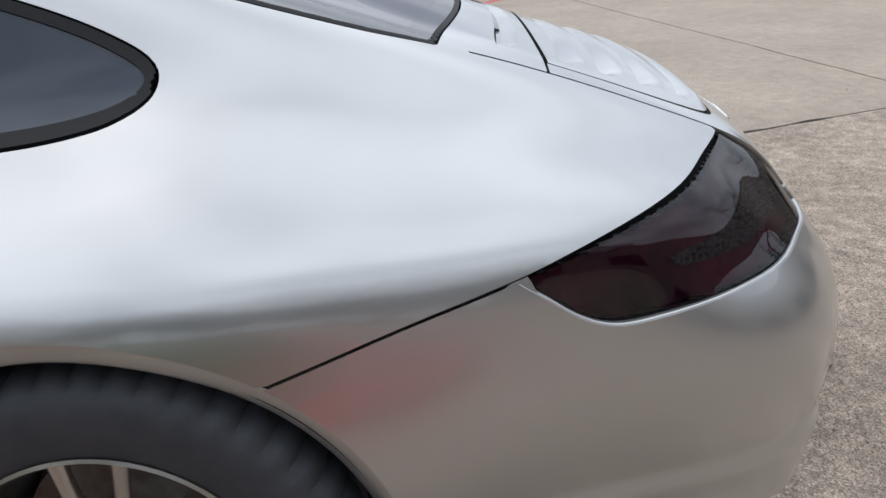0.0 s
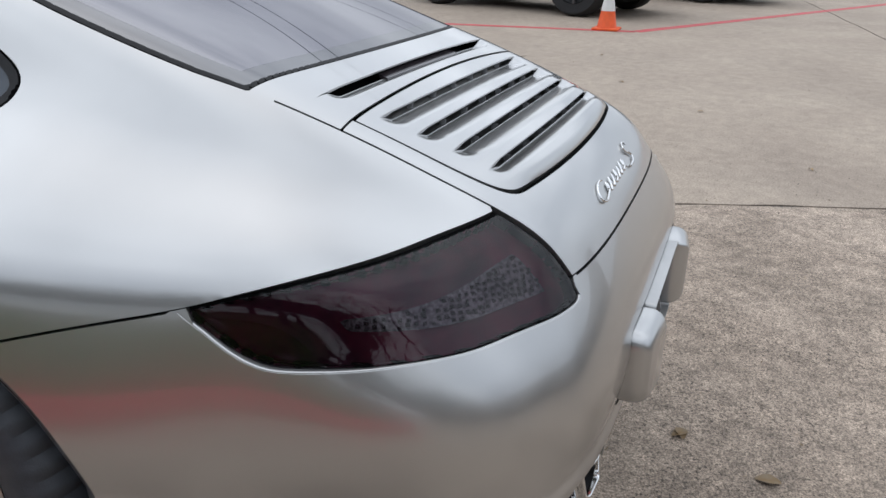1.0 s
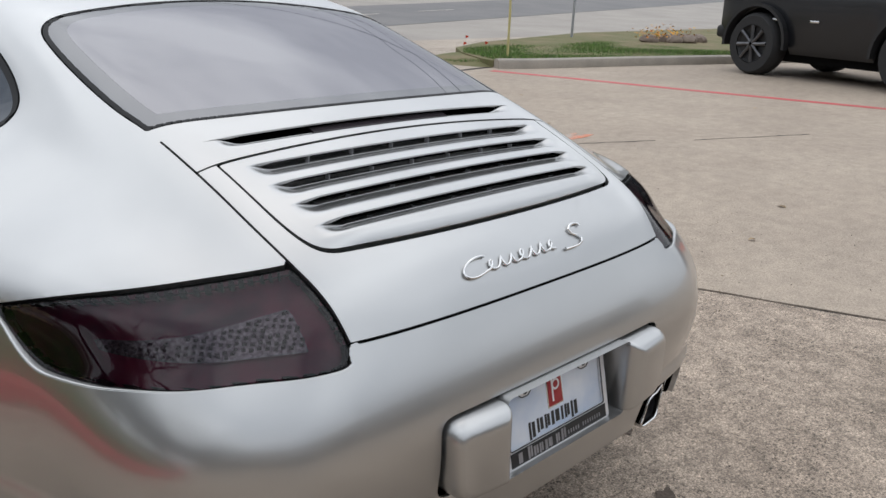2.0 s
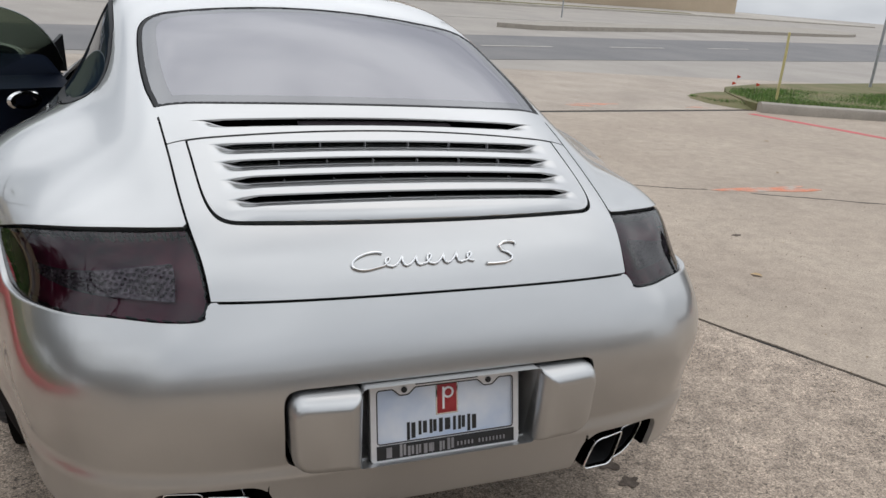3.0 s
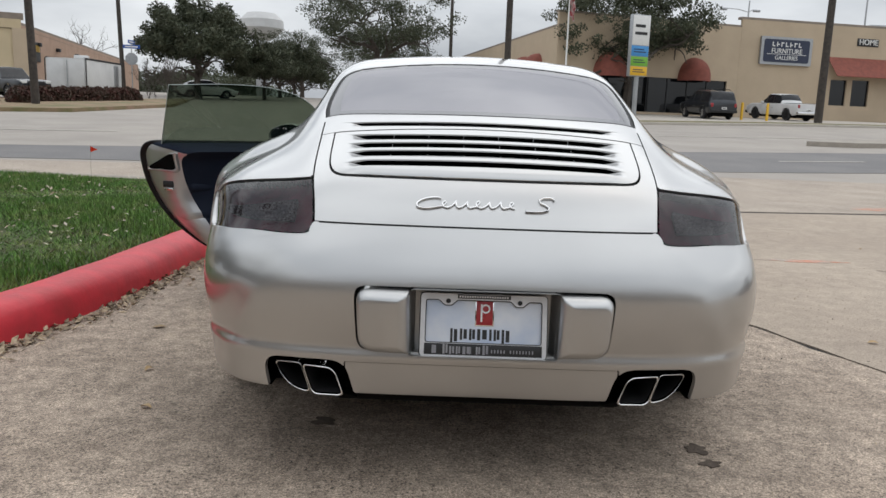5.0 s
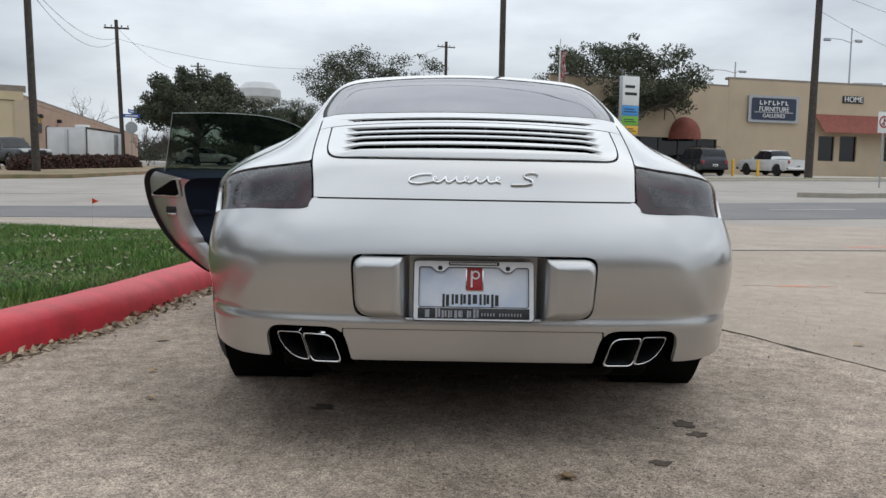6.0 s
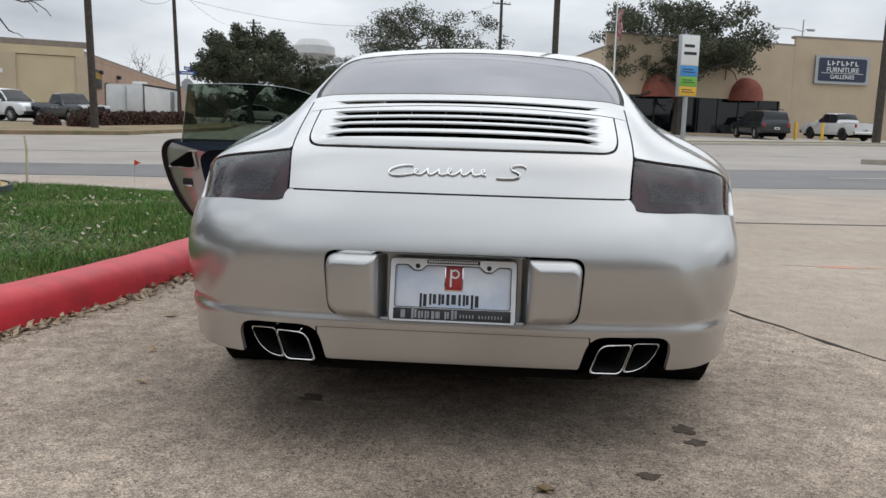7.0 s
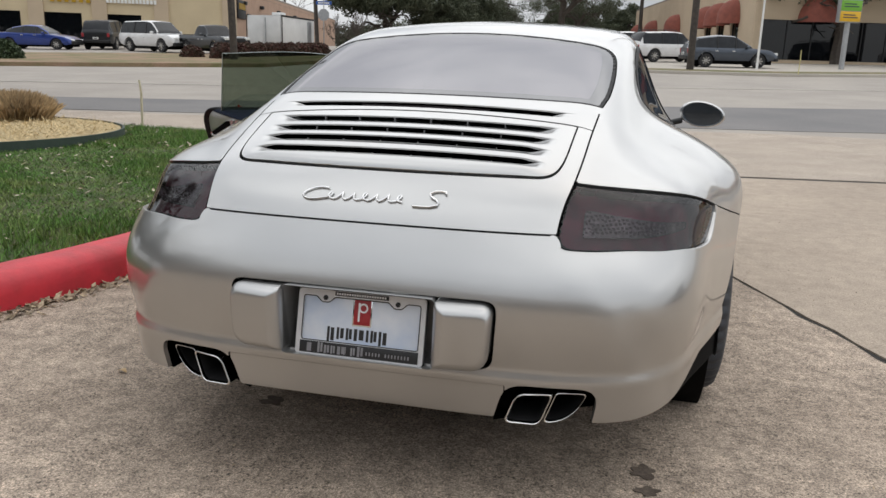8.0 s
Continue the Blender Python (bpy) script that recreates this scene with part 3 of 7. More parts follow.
def number_plate(root):
    """The dealer plate in its bright surround; all lettering is plain bars."""
    pl = part("licence_plate", box((-.150, -.073, 0), (.150, .073, .003), .002), M_WHITE, root, "white dealer plate in a chrome surround")
    pl.matrix_basis = pose(0, .014, .460, 77, 0, 0)
    outer = rounded([(-.157, -.078), (.157, -.078), (.157, .078), (-.157, .078)], .010, 5)
    window = rounded([(-.144, -.043), (.144, -.043), (.144, .062), (.112, .062), (.098, .049), (.080, .049), (.066, .062),
                      (-.066, .062), (-.080, .049), (-.098, .049), (-.112, .062), (-.144, .062)], [.007, .007, .007] + [.004] * 8 + [.007], 5)
    bm = bmesh.new()
    rim_o = [bm.verts.new((a, b, .010)) for a, b in outer]
    rim_w = [bm.verts.new((a, b, .0095)) for a, b in window]
    es = [bm.edges.new((r[k], r[(k + 1) % len(r)])) for r in (rim_o, rim_w) for k in range(len(r))]
    bmesh.ops.triangle_fill(bm, edges=es, use_beauty=True)
    for rim_k, low in ((rim_o, -.002), (rim_w, .0032)):
        base_k = [bm.verts.new((v.co.x, v.co.y, low)) for v in rim_k]
        for k in range(len(rim_k)):
            j = (k + 1) % len(rim_k)
            bm.faces.new((rim_k[k], rim_k[j], base_k[j], base_k[k]))
    bmesh.ops.recalc_face_normals(bm, faces=bm.faces)
    part("plate_surround", bm, M_SATIN, pl, "satin silver surround", smooth=False)
    part("surround_line", tube([(a, b, .0094) for a, b in window] + [(window[0][0], window[0][1], .0094)], .0013, 5), M_INK, pl)
    part("surround_shadow", loft([[(a * k, b * k, d) for a, b in outer] for k, d in ((1.0, -.0025), (1.016, -.001), (1.016, .003), (1.002, .004))], False, True), M_INK, pl)
    part("surround_band", box((-.146, -.0735, .0101), (.146, -.0455, .0112), .0005), M_INK, pl, "black lettering band")
    part("surround_tab", box((-.066, .0665, .0102), (.066, .0765, .0116), .0006), M_INK, pl)
    for k in range(20):
        part("letter_bar", box((-.062 + k * .0062, .069, .0117), (-.058 + k * .0062, .074, .0123)), M_PALE, pl, smooth=False)
    part("emblem_rim", box((-.0215, -.001, .0031), (.0255, .0655, .0039), .0006), M_CHROME, pl)
    part("logo_block", box((-.0185, .002, .0040), (.0225, .0625, .0049), .0006), M_LOGO, pl, "red emblem block")
    part("emblem_stroke", box((-.008, .010, .0050), (-.0035, .054, .0055)), M_PALE, pl, smooth=False)
    part("emblem_ring", lathe([(.0075, 0), (.0115, 0), (.0115, .0006), (.0075, .0006)], 20, Matrix.Translation((.0045, .0425, .0050))), M_PALE, pl)
    for k, (w_, h_) in enumerate(((.019, .036), (.019, .028), (.016, .028), (.026, .028), (.007, .028), (.016, .028), (.021, .034))):
        x0 = (-.082, -.058, -.035, -.015, .015, .026, .046)[k]
        z0 = -.008 - h_
        # each mark is an upright bar with a thinner one beside it
        part("letter_bar", box((x0, z0, .0031), (x0 + max(w_ * .30, .006), z0 + h_, .0038)), M_INK, pl, smooth=False)
        if w_ > .01:
            part("letter_bar", box((x0 + w_ * .48, z0 + h_ * .1, .0031), (x0 + w_ * .92, z0 + h_ * .95, .0038)), M_INK, pl, smooth=False)
        x0 = -.100 + k * .0165
        part("letter_bar", box((x0, -.071, .0113), (x0 + w_ * .28, -.071 + h_ * .68, .0120)), M_STEELBAR, pl, smooth=False)
        part("letter_bar", box((x0 + w_ * .4, -.069, .0113), (x0 + w_ * .66, -.069 + h_ * .6, .0120)), M_STEELBAR, pl, smooth=False)
    part("letter_bar", box((-.127, -.070, .0113), (-.116, -.050, .0120)), M_STEELBAR, pl, smooth=False)
    for k in range(14):
        if k != 5:
            part("letter_bar", box((.020 + k * .0078, -.066, .0113), (.0232 + k * .0078, -.058, .0120)), M_STEELBAR, pl, smooth=False)
    for sx in (-.089, .089):
        part("screw", lathe([(.0, .0125), (.004, .0125), (.006, .0115), (.006, .009)], 16, Matrix.Translation((sx, .0595, 0))), M_BLACK, pl)
    return pl


def script_badge(root):
    """The raised chrome script on the lid, as a plain flowing line."""
    pts = []
    for t in np.linspace(0, 1, 26):            # the large opening bow
        a = radians(60 + 235 * t)
        pts.append((-.143 + .033 * math.cos(a) + .012 * math.sin(a), .013 * math.sin(a) + .002))
    for k in range(7):                          # a run of small waves
        for t in np.linspace(0, 1, 9)[1:]:
            x0 = -.128 + .0285 * k
            pts.append((x0 + .0285 * t + (.0105 if k in (0, 3, 6) else .004) * math.sin(2 * math.pi * t) + .004 * (1 - math.cos(2 * math.pi * t)), -.008 + .0078 * (1 - math.cos(2 * math.pi * t)) * (1 if k % 2 else .9)))
    # the closing double bend
    pts2 = [(.172, .0125), (.171, .0165), (.160, .0185), (.145, .0175), (.134, .0125), (.138, .006), (.150, .001), (.158, -.005), (.155, -.011), (.140, -.0145), (.118, -.0150), (.098, -.0145), (.099, -.0125)]

    def on_lid(line, radius):
        line = np.array(line)
        o = np.stack([line[:, 0], np.full(len(line), .8), .752 + line[:, 1] * 1.0], 1)
        o[:, 2] += line[:, 0] * .012
        P = cast(o, np.tile([0., -1., 0.], (len(o), 1)), .02, 1.0)
        return tube([tuple(p) for p in P + np.array([0, -.003, .002])], radius, 8)

    part("script_badge", on_lid(pts, .0024), M_CHROME, root, "raised chrome script badge")
    part("script_badge", on_lid(pts2, .0028), M_CHROME, root, "raised chrome script badge")


def door_mirror(m, root, s):
    """An oval door mirror on a short arm; s is the side it stands out to."""
    hull = bmesh.new()
    rings = []
    for d, k in ((-.012, .93), (0, 1.0), (.02, .99), (.05, .86), (.075, .6), (.088, .25)):
        rings.append([(s * .0 + k * .112 * math.cos(a) * (1 + .08 * math.cos(a) * s), d, k * .066 * math.sin(a) - .01 * k * math.cos(a) * s) for a in np.linspace(0, 2 * math.pi, 28, endpoint=False)])
    loft(rings, True, False, hull)
    mir = part("door_mirror", hull, M_SILVER, root, "silver door mirror")
    mir.matrix_basis = m
    part("mirror_bezel", loft([[(k * .112 * math.cos(a) * (1 + .08 * math.cos(a) * s), d, k * .066 * math.sin(a) - .01 * k * math.cos(a) * s) for a in np.linspace(0, 2 * math.pi, 28, endpoint=False)] for d, k in ((-.012, .94), (-.017, .90), (-.006, .85))], False), M_SILVER, mir)
    part("mirror_glass", loft([[(k * .112 * math.cos(a) * (1 + .08 * math.cos(a) * s), -.007, k * .066 * math.sin(a) - .01 * k * math.cos(a) * s) for a in np.linspace(0, 2 * math.pi, 28, endpoint=False)] for k in (.85, .4)]), M_MIRROR, mir)
    part("mirror_arm", loft([[(-s * (.085 + .1 * t), .03 + .02 * t + .022 * math.cos(a), -.035 - .03 * t + .016 * math.sin(a)) for a in np.linspace(0, 2 * math.pi, 14, endpoint=False)] for t in (0, .3, .6, 1)], True, True), M_BLACK, mir)
    return mir


def car():
    root = empty("sports_car", None, "silver rear-engined coupe with open driver's door on concrete", "car")
    V, T = car_skin()
    Nn = vertex_normals(V, T)
    x, y, z = np.abs(V[:, 0]), V[:, 1], V[:, 2]
    lx = LID_X(y)
    axle_f = np.hypot(y - 3.435, z - .33)
    axle_r = np.hypot(y - AXLE, z - .33)
    side_only = np.where(x > .5, np.minimum(axle_r - .387, axle_f - .357), .3)
    under = Nn[:, 2] + .8
    win_y = .645 - .045 * (1 - (x / .49) ** 2)
    top_y = 1.195 + .055 * (1 - (x / .47) ** 2)
    glass_f = np.where(z > .7, -smax(-np.minimum(lx - x, y - win_y), y - top_y, .10), -1)
    lamp_f = np.minimum.reduce([np.where(y > .19, LAMP_TOP(y) - z, .05), -smax(LAMP_LOW(y) - z, lx - x, .05)])
    lamp_f = np.where((y < .6) & (z > .5), lamp_f, -1)
    blend = step((x - lx) / .012)
    edge = .698 * (1 - blend) + np.where(y < .542, LAMP_LOW(y), LAMP_TOP(y)) * blend
    bumper_f = np.minimum.reduce([np.maximum(edge - z, np.where((z < .699) & (x > lx) & (y < .3), np.minimum(-lamp_f, .699 - z), -1)), np.where(x > .5, axle_r - .387, .3), AXLE - y, under, z - .268 - np.minimum(.50 * np.clip(x - .62, 0, 1) ** 1.5 + .20 * np.clip(y - .20, 0, 1) ** 1.3, .07)])
    quarter_f = np.minimum.reduce([np.where(y > .12, z - LAMP_TOP(y), -1), np.where(z > .66, np.maximum(x - lx, -glass_f * np.where(y > .6, 1, -1)), .2), side_only, under])
    quarter_f = np.where((y > AXLE) & (z < .67), np.minimum(side_only, under), quarter_f)
    belt = spl([(.96, .975), (.981, .937), (.99, .918), (1.01, .904), (1.05, .893), (1.12, .884), (1.3, .872), (1.78, .85), (3.0, .86)], .008)
    head = spl([(.96, .90), (.981, .937), (.99, .953), (1.01, .967), (1.05, .988), (1.12, 1.018), (1.3, 1.080), (1.6, 1.138), (2.0, 1.155), (2.4, 1.115), (2.75, 1.01), (2.95, .88)], .008)
    zc = np.interp(y, [.96, 1.03, 1.07, 1.12, 1.3], [.944, .944, .947, .954, .9785])
    tip = (.034 * (y - 1.022) - (z - zc) ** 2) / np.sqrt(.034 ** 2 + 4 * (z - zc) ** 2)
    sidew_f = np.where((x > .35) & (y > .9) & (y < 3.0), np.where(y < 1.27, tip, np.minimum(z - belt(y), head(y) - z)), -1)
    wind_f = np.where(z > .85, np.minimum.reduce([y - 2.45 - .1 * (1 - (x / .5) ** 2), 3.12 - y, .58 - x]), -1)
    quarter_f = np.minimum.reduce([quarter_f, -sidew_f - .006, -wind_f])
    door_rear = spl([(.15, 2.22), (.2, 2.12), (.3, 1.99), (.4, 1.90), (.5, 1.84), (.62, 1.79), (.75, 1.765), (1.3, 1.79)])
    door_f = np.minimum.reduce([y - door_rear(z), 2.86 - y, z - .205])
    left = V[:, 0] < -.45
    left_open = np.where(left & (z < 1.15), -door_f, .3)
    right_seam = np.where((V[:, 0] > .45) & (z < belt(y) + .01), np.abs(door_f), .3)
    quarter_f = np.minimum.reduce([quarter_f, left_open, right_seam])
    vent_zone = np.where(z > .7, np.minimum.reduce([lx - .06 - x, y - .2, .62 - y]), -1)
    hole = np.where(y < .3, smax(x - .3205 + .055 * (.555 - z), np.abs(z - .4725) - .0805, .05) - .0036, .3)
    out_x = .554 - .16 * np.clip(.325 - z, 0, 1)
    ex_f = np.where(y < .45, smax(smax(.322 + .26 * np.clip(z - .27, 0, 1) - x, x - out_x, .02), z - .3600, .065), .3)
    shell_f = np.minimum.reduce([side_only + .012, -sidew_f, -wind_f, -glass_f, left_open, -vent_zone, hole, ex_f, np.where(lamp_f > -.5, -lamp_f + .004, .3)])
    mesh_part("inner_shell", *keep(V - Nn * .011, T, shell_f), M_GAPSHADE, root, "black inner shell behind the panel gaps")
    panel("body", *keep(V, T, quarter_f - G2), M_SILVER, root)
    low_f = np.where(y < .3, np.minimum(.3555 - z, .345 - x), -1)
    bumper = panel("rear_bumper", *keep(V, T, np.minimum.reduce([bumper_f - np.where(lamp_f > -.012, -.0005, G2), hole, ex_f, -low_f - .0015])), M_SILVER, root)
    panel("lower_valance", *keep(V, T, np.minimum.reduce([low_f - .0015, bumper_f, ex_f])), M_SILVER, root, lift=-.004)
    rear_window = panel("rear_window", *keep(V, T, glass_f - .046), M_GLASS, root, "dark lavender-tinted rear window", lift=-.002)
    panel("dotted_border", *keep(V, T, np.minimum(glass_f - .0105, .0458 - glass_f)), M_FRIT, rear_window, "dark dotted glass border", lift=-.002)
    panel("window_seal", *keep(V, T, np.minimum(glass_f - .001, .0110 - glass_f)), M_SEAL, root, "black rubber window seal", lift=-.001)
    for sgn in (-1, 1):
        here = V[:, 0] * sgn > 0
        lamp_ledge(*keep(V, T, np.where(here, lamp_f + .0005, -1)), bumper)
        one = np.where(here, lamp_f, -1)
        # the lens leans back from its lower border
        lean_l = (.008 * np.clip((LAMP_TOP(y) - z) / .105, 0, 1.1) * step((y - .10) / .12))[:, None]
        VL = V - Nn * lean_l
        lamp = panel("tail_lamp", *keep(VL, T, one - .0045), M_LENS, root, "smoked dark red tail lamp", lift=-.0035)
        panel("lamp_housing", *keep(VL - Nn * .024, T, one - .0040), M_LAMP, lamp, "dark red lamp housing", lip=-.004)
        panel("lamp_rim", *keep(VL - Nn * .0075, T, np.minimum(one - .0022, .0080 - one)), M_SEAL, lamp, "black lamp rim", lip=.016)
        led = np.where(here & (y < .45), np.minimum.reduce([z - .700 + .02 * (x - .5), .757 - .19 * (x - .5) - z, x - .497, .745 - x]), -1)
        panel("light_strip", *keep(VL - Nn * .014, T, led), M_LED, lamp, "clear faceted light strip", lip=.004)
        # facets on the strip
        k = np.where((led > .003))[0]
        P = []
        for zz in np.arange(.700, .76, .0085):
            for xx in np.arange(.498, .745, .0095):
                if zz < .757 - .19 * (xx - .5) - .004 and zz > .702 - .02 * (xx - .5):
                    P.append((xx + (.004 if round((zz - .7) / .0085) % 2 else 0), zz))
        P = np.array(P)
        near = np.array([k[np.argmin((x[k] - a) ** 2 + (z[k] - b) ** 2)] for a, b in P])
        base, nn = VL[near] - Nn[near] * .013, Nn[near]
        base[:, 0], base[:, 2] = base[:, 0] + sgn * (P[:, 0] - x[near]) * .6, base[:, 2] + (P[:, 1] - z[near]) * .6
        along = np.stack([-nn[:, 1], nn[:, 0], 0 * nn[:, 0]], 1)
        along /= np.linalg.norm(along, axis=1, keepdims=True)
        upv = np.cross(nn, along)
        m_ = len(base)
        A = np.concatenate([base + nn * .006] + [base + along * .0036 * ca + upv * .0032 * sa for ca, sa in ((-1, -1), (1, -1), (1, 1), (-1, 1))])
        i = np.arange(m_)
        Tt = np.concatenate([np.stack([i, i + m_ * (1 + q), i + m_ * (1 + (q + 1) % 4)], 1) for q in range(4)])
        tagged(mesh_part("light_facets", A, Tt, M_LED, lamp, sharp=5), kind="stuff")
        for lo_y, hi_y, nm in ((.9, 1.74, "quarter_window"), (1.74, 3.0, "door_window")):
            if sgn < 0 and nm == "door_window":
                continue
            one = np.where(here, np.minimum.reduce([sidew_f, y - lo_y, hi_y - y]), -1)
            panel(nm, *keep(V, T, one - .010), M_SIDEGLASS, root, "dark blue-tinted side window", lift=-.002)
            panel("side_seal", *keep(V, T, np.minimum.reduce([one + .005, .0105 - one])), M_SEAL, root, lift=.0015)
    panel("windscreen", *keep(V, T, wind_f - .001), M_GLASS, root)
    # lid, spoiler and cowl, on the finer sheet
    D, DT = deck_patch()
    dx, dy, dz = np.abs(D[:, 0]), D[:, 1], D[:, 2]
    dl = LID_X(dy)
    bow = .012 * (dx / .36) ** 2
    gap_y = .478 + .004 * (1 - (dx / .48) ** 2)
    dwin = .645 - .045 * (1 - (dx / .49) ** 2)
    lid_f = np.minimum.reduce([dl - dx, dz - .698, gap_y - dy])
    spo_f = -smax(smax(dx - dl + .040, .8085 - dz, .06), dy - gap_y + .003, .004)
    cowl_f = np.minimum.reduce([dl - dx, dy - gap_y, dwin - dy])
    N2 = vertex_normals(D, DT)
    slot_f, drop = np.full(len(D), -1.0), np.zeros(len(D))
    floors = []
    for k, (c, xe, half) in enumerate(SLOTS + [STOP_SLOT]):
        cy = c + bow
        r = (cy + half - dy) / (2 * half)
        slot_f = np.maximum(slot_f, 2 * half * np.minimum(r - .08, .90 - r) - .05 * np.clip(dx - xe + .035, 0, 1))
        rear = .044 if k < 3 else .030
        fall = np.where(r < 1, step(r), 1 - step((cy - half - dy) / rear))
        ends = step((xe + .028 - dx) / .060)
        drop += .0165 * fall * ends
        # the floor of the slot runs on under the slat above
        floors.append((D - N2 * (.0160 * ends + .30 * (dy - cy + half))[:, None], np.minimum.reduce([dy - cy + .86 * half, cy + .030 - dy, xe - .004 - dx])))
    D2 = D - N2 * drop[:, None]
    panel("engine_lid", *keep(D2, DT, np.minimum(lid_f - G2, -spo_f - G2)), M_SILVER, root, "silver engine lid")
    # the rear edge of the spoiler stands proud and rolls down
    edge_s = np.clip((spo_f - .001) / .012, 0, 1)
    rise_s = ((.0010 + .0120 * (1 - (1 - edge_s) ** 2) * step((.43 - dx) / .12)) * step((gap_y - dy - .03) / .20))[:, None]
    spoiler = panel("spoiler", *keep(D2 + N2 * rise_s, DT, np.minimum(spo_f - G2, -slot_f)), M_SILVER, root, "slatted silver spoiler panel", lip=.0036)
    panel("spoiler_rim", *keep(D2 + N2 * rise_s, DT, np.minimum(spo_f - G2, .007 - spo_f)), M_SILVER, spoiler, lift=-.0006, lip=.012)
    cowl = panel("window_cowl", *keep(D2, DT, np.minimum(cowl_f - G2, -slot_f)), M_SILVER, root, lip=.0036)
    for W, f in floors[:-1]:
        mesh_part("slot_floor", *keep(W, DT, f), M_SILVER, spoiler)
    mesh_part("vent_duct", *keep(D - N2 * .034, DT, np.minimum(dl - .015 - dx, np.minimum(dy - .12, .63 - dy))), M_GAPSHADE, root, "black duct under the slats")
    for c, xe, half in SLOTS:
        for xf in np.linspace(-.262, .25, 6):
            o = cast(np.array([[xf, c + .012 * (xf / .36) ** 2, .5]]), np.array([[0., 0., 1.]]), .01, .8)[0]
            part("fin", box((xf - .0005, o[1] + .0030, o[2] - .021), (xf + .0005, o[1] + .016, o[2] - .0030)), M_FIN, spoiler, smooth=False)
    stop_f = np.minimum(.0105 - np.abs(dy - .536 - bow), .19 - dx)
    panel("stop_light", *keep(D - N2 * .012, DT, stop_f), mat("dark_lens", (.035, .03, .034), .2, 0, coat=.6, second=(.05, .04, .045), scale=20), cowl, "dark stop light strip", lip=.006)
    # plate recess, bumper guards, plate
    inn = rounded([(-.172, .378), (-.172, .548), (.172, .548), (.172, .378)], .006)
    bm = loft([[(a, -.028, b) for a, b in rounded([(-.186, .389), (-.186, .556), (.186, .556), (.186, .389)], .012)], [(a, .066, b) for a, b in inn]])
    part("plate_recess", bm, mat("recess_silver", (.50, .50, .495), .4, .8, coat=.5, second=(.45, .45, .445), scale=6), root, "grey recess round the number plate")
    for s in (-1, 1):
        base_o = [(s * .180, .394), (s * .184, .5505), (s * .3175, .5505), (s * .3085, .394)]
        rr = [.006, .008, .033, .044]
        rings = []
        for yy, kx, kz in [(.05, 1, 1), (-.020, 1, 1)] + [(-.020 - .034 * math.sin(q), 1 - .22 * (1 - math.cos(q)), 1 - .34 * (1 - math.cos(q))) for q in np.linspace(.15, 1.45, 9)]:
            cx, cz = s * .250, .473
            rings.append([(cx + (a - cx) * kx - s * max(0, (.25 - abs(a))) * (1 - kx) * -1.2, yy + .10 * max(0, abs(a) - .20), cz + (b - cz) * kz) for a, b in rounded(base_o, rr)])
        part("bumper_guard", loft(rings), M_SILVER, root, "rounded silver bumper guard")
        # exhaust tips
        tips = [("exhaust_tip", [(.345, .262), (.372, .340), (.457, .340), (.429, .262)], [.014, .028, .012, .016], .018),
                ("exhaust_tip", [(.433, .262), (.461, .340), (.534, .338), (.512, .292), (.470, .263)], [.012, .01, .013, .03, .025], .030)]
        for nm, o, r, y0 in tips:
            o2 = rounded([(s * a, b) for a, b in o], r, 6)
            c = np.mean(np.array(o2), 0)
            inner = [(c[0] + (a - c[0]) * .885, c[1] + (b - c[1]) * .865) for a, b in o2]
            lean = lambda ring, dd: [(a, y0 + dd + .28 * max(0, abs(a) - .40) , b) for a, b in ring]
            roll = []
            for q in np.linspace(0, math.pi, 9):
                w_ = (1 - math.cos(q)) / 2
                roll.append(lean([(a + (c_ - a) * w_, b + (d_ - b) * w_) for (a, b), (c_, d_) in zip(o2, inner)], .005 * (1 - math.sin(q))))
            tip = part(nm, loft([lean(o2, .20)] + roll + [lean(inner, .03)], False), M_CHROME, root, "polished exhaust tip")
            part("pipe_inside", loft([lean(inner, .012), lean([(c[0] + (a - c[0]) * .95, c[1] + (b - c[1]) * .95) for a, b in inner], .16)], True), M_EXH, tip)
        # the near black stands in for the bay's deep shade
        part("exhaust_bay", loft([[(s * a, yy + (1.2 * max(0, a - .42)), b) for a, b in ((.316, .246), (.322, .364), (.556, .364), (.552, .246))] for yy in (.06, .24)], True), M_GAPSHADE, root, smooth=False)
    number_plate(root)
    script_badge(root)
    # underside and wheel wells: dark parts, made near black for the shade beneath
    part("underbody", box((-.60, .50, .115), (.60, 4.1, .26), .03), M_GAPSHADE, root, "dark underbody, blackened for the shade under the car")
    part("rear_tray", box((-.58, .34, .17), (.58, .52, .30), .05, 3), M_GAPSHADE, root)
    part("silencer", box((-.42, .13, .20), (.42, .36, .30), .05, 4), M_GAPSHADE, root)
    part("floor_pan", box((-.80, 1.52, .125), (.80, 2.98, .24), .03), M_GAPSHADE, root)
    for sx in (-1, 1):
        for yy in (AXLE, 3.435):
            part("wheel_well", lathe([(.383, .01), (.383, .30), (.10, .31)], 48, Matrix.Translation((sx * .87, yy, .33)) @ Matrix.Rotation(radians(-90 * sx), 4, "Y")), M_GAPSHADE, root)
        wheel_mesh(Matrix.Translation((sx * .772, AXLE, .332)), root, sx)
        wheel_mesh(Matrix.Translation((sx * .735, 3.435, .332)), root, sx)
        # arch lip
        o = []
        for rr_, dxx in ((.3925, -.0022), (.3875, -.0024), (.383, -.004), (.366, -.009), (.361, -.013), (.360, -.045)):
            row = []
            for a in np.radians(np.linspace(-14, 194, 60)):
                yy, zz = AXLE + rr_ * math.cos(a), .33 + rr_ * math.sin(a)
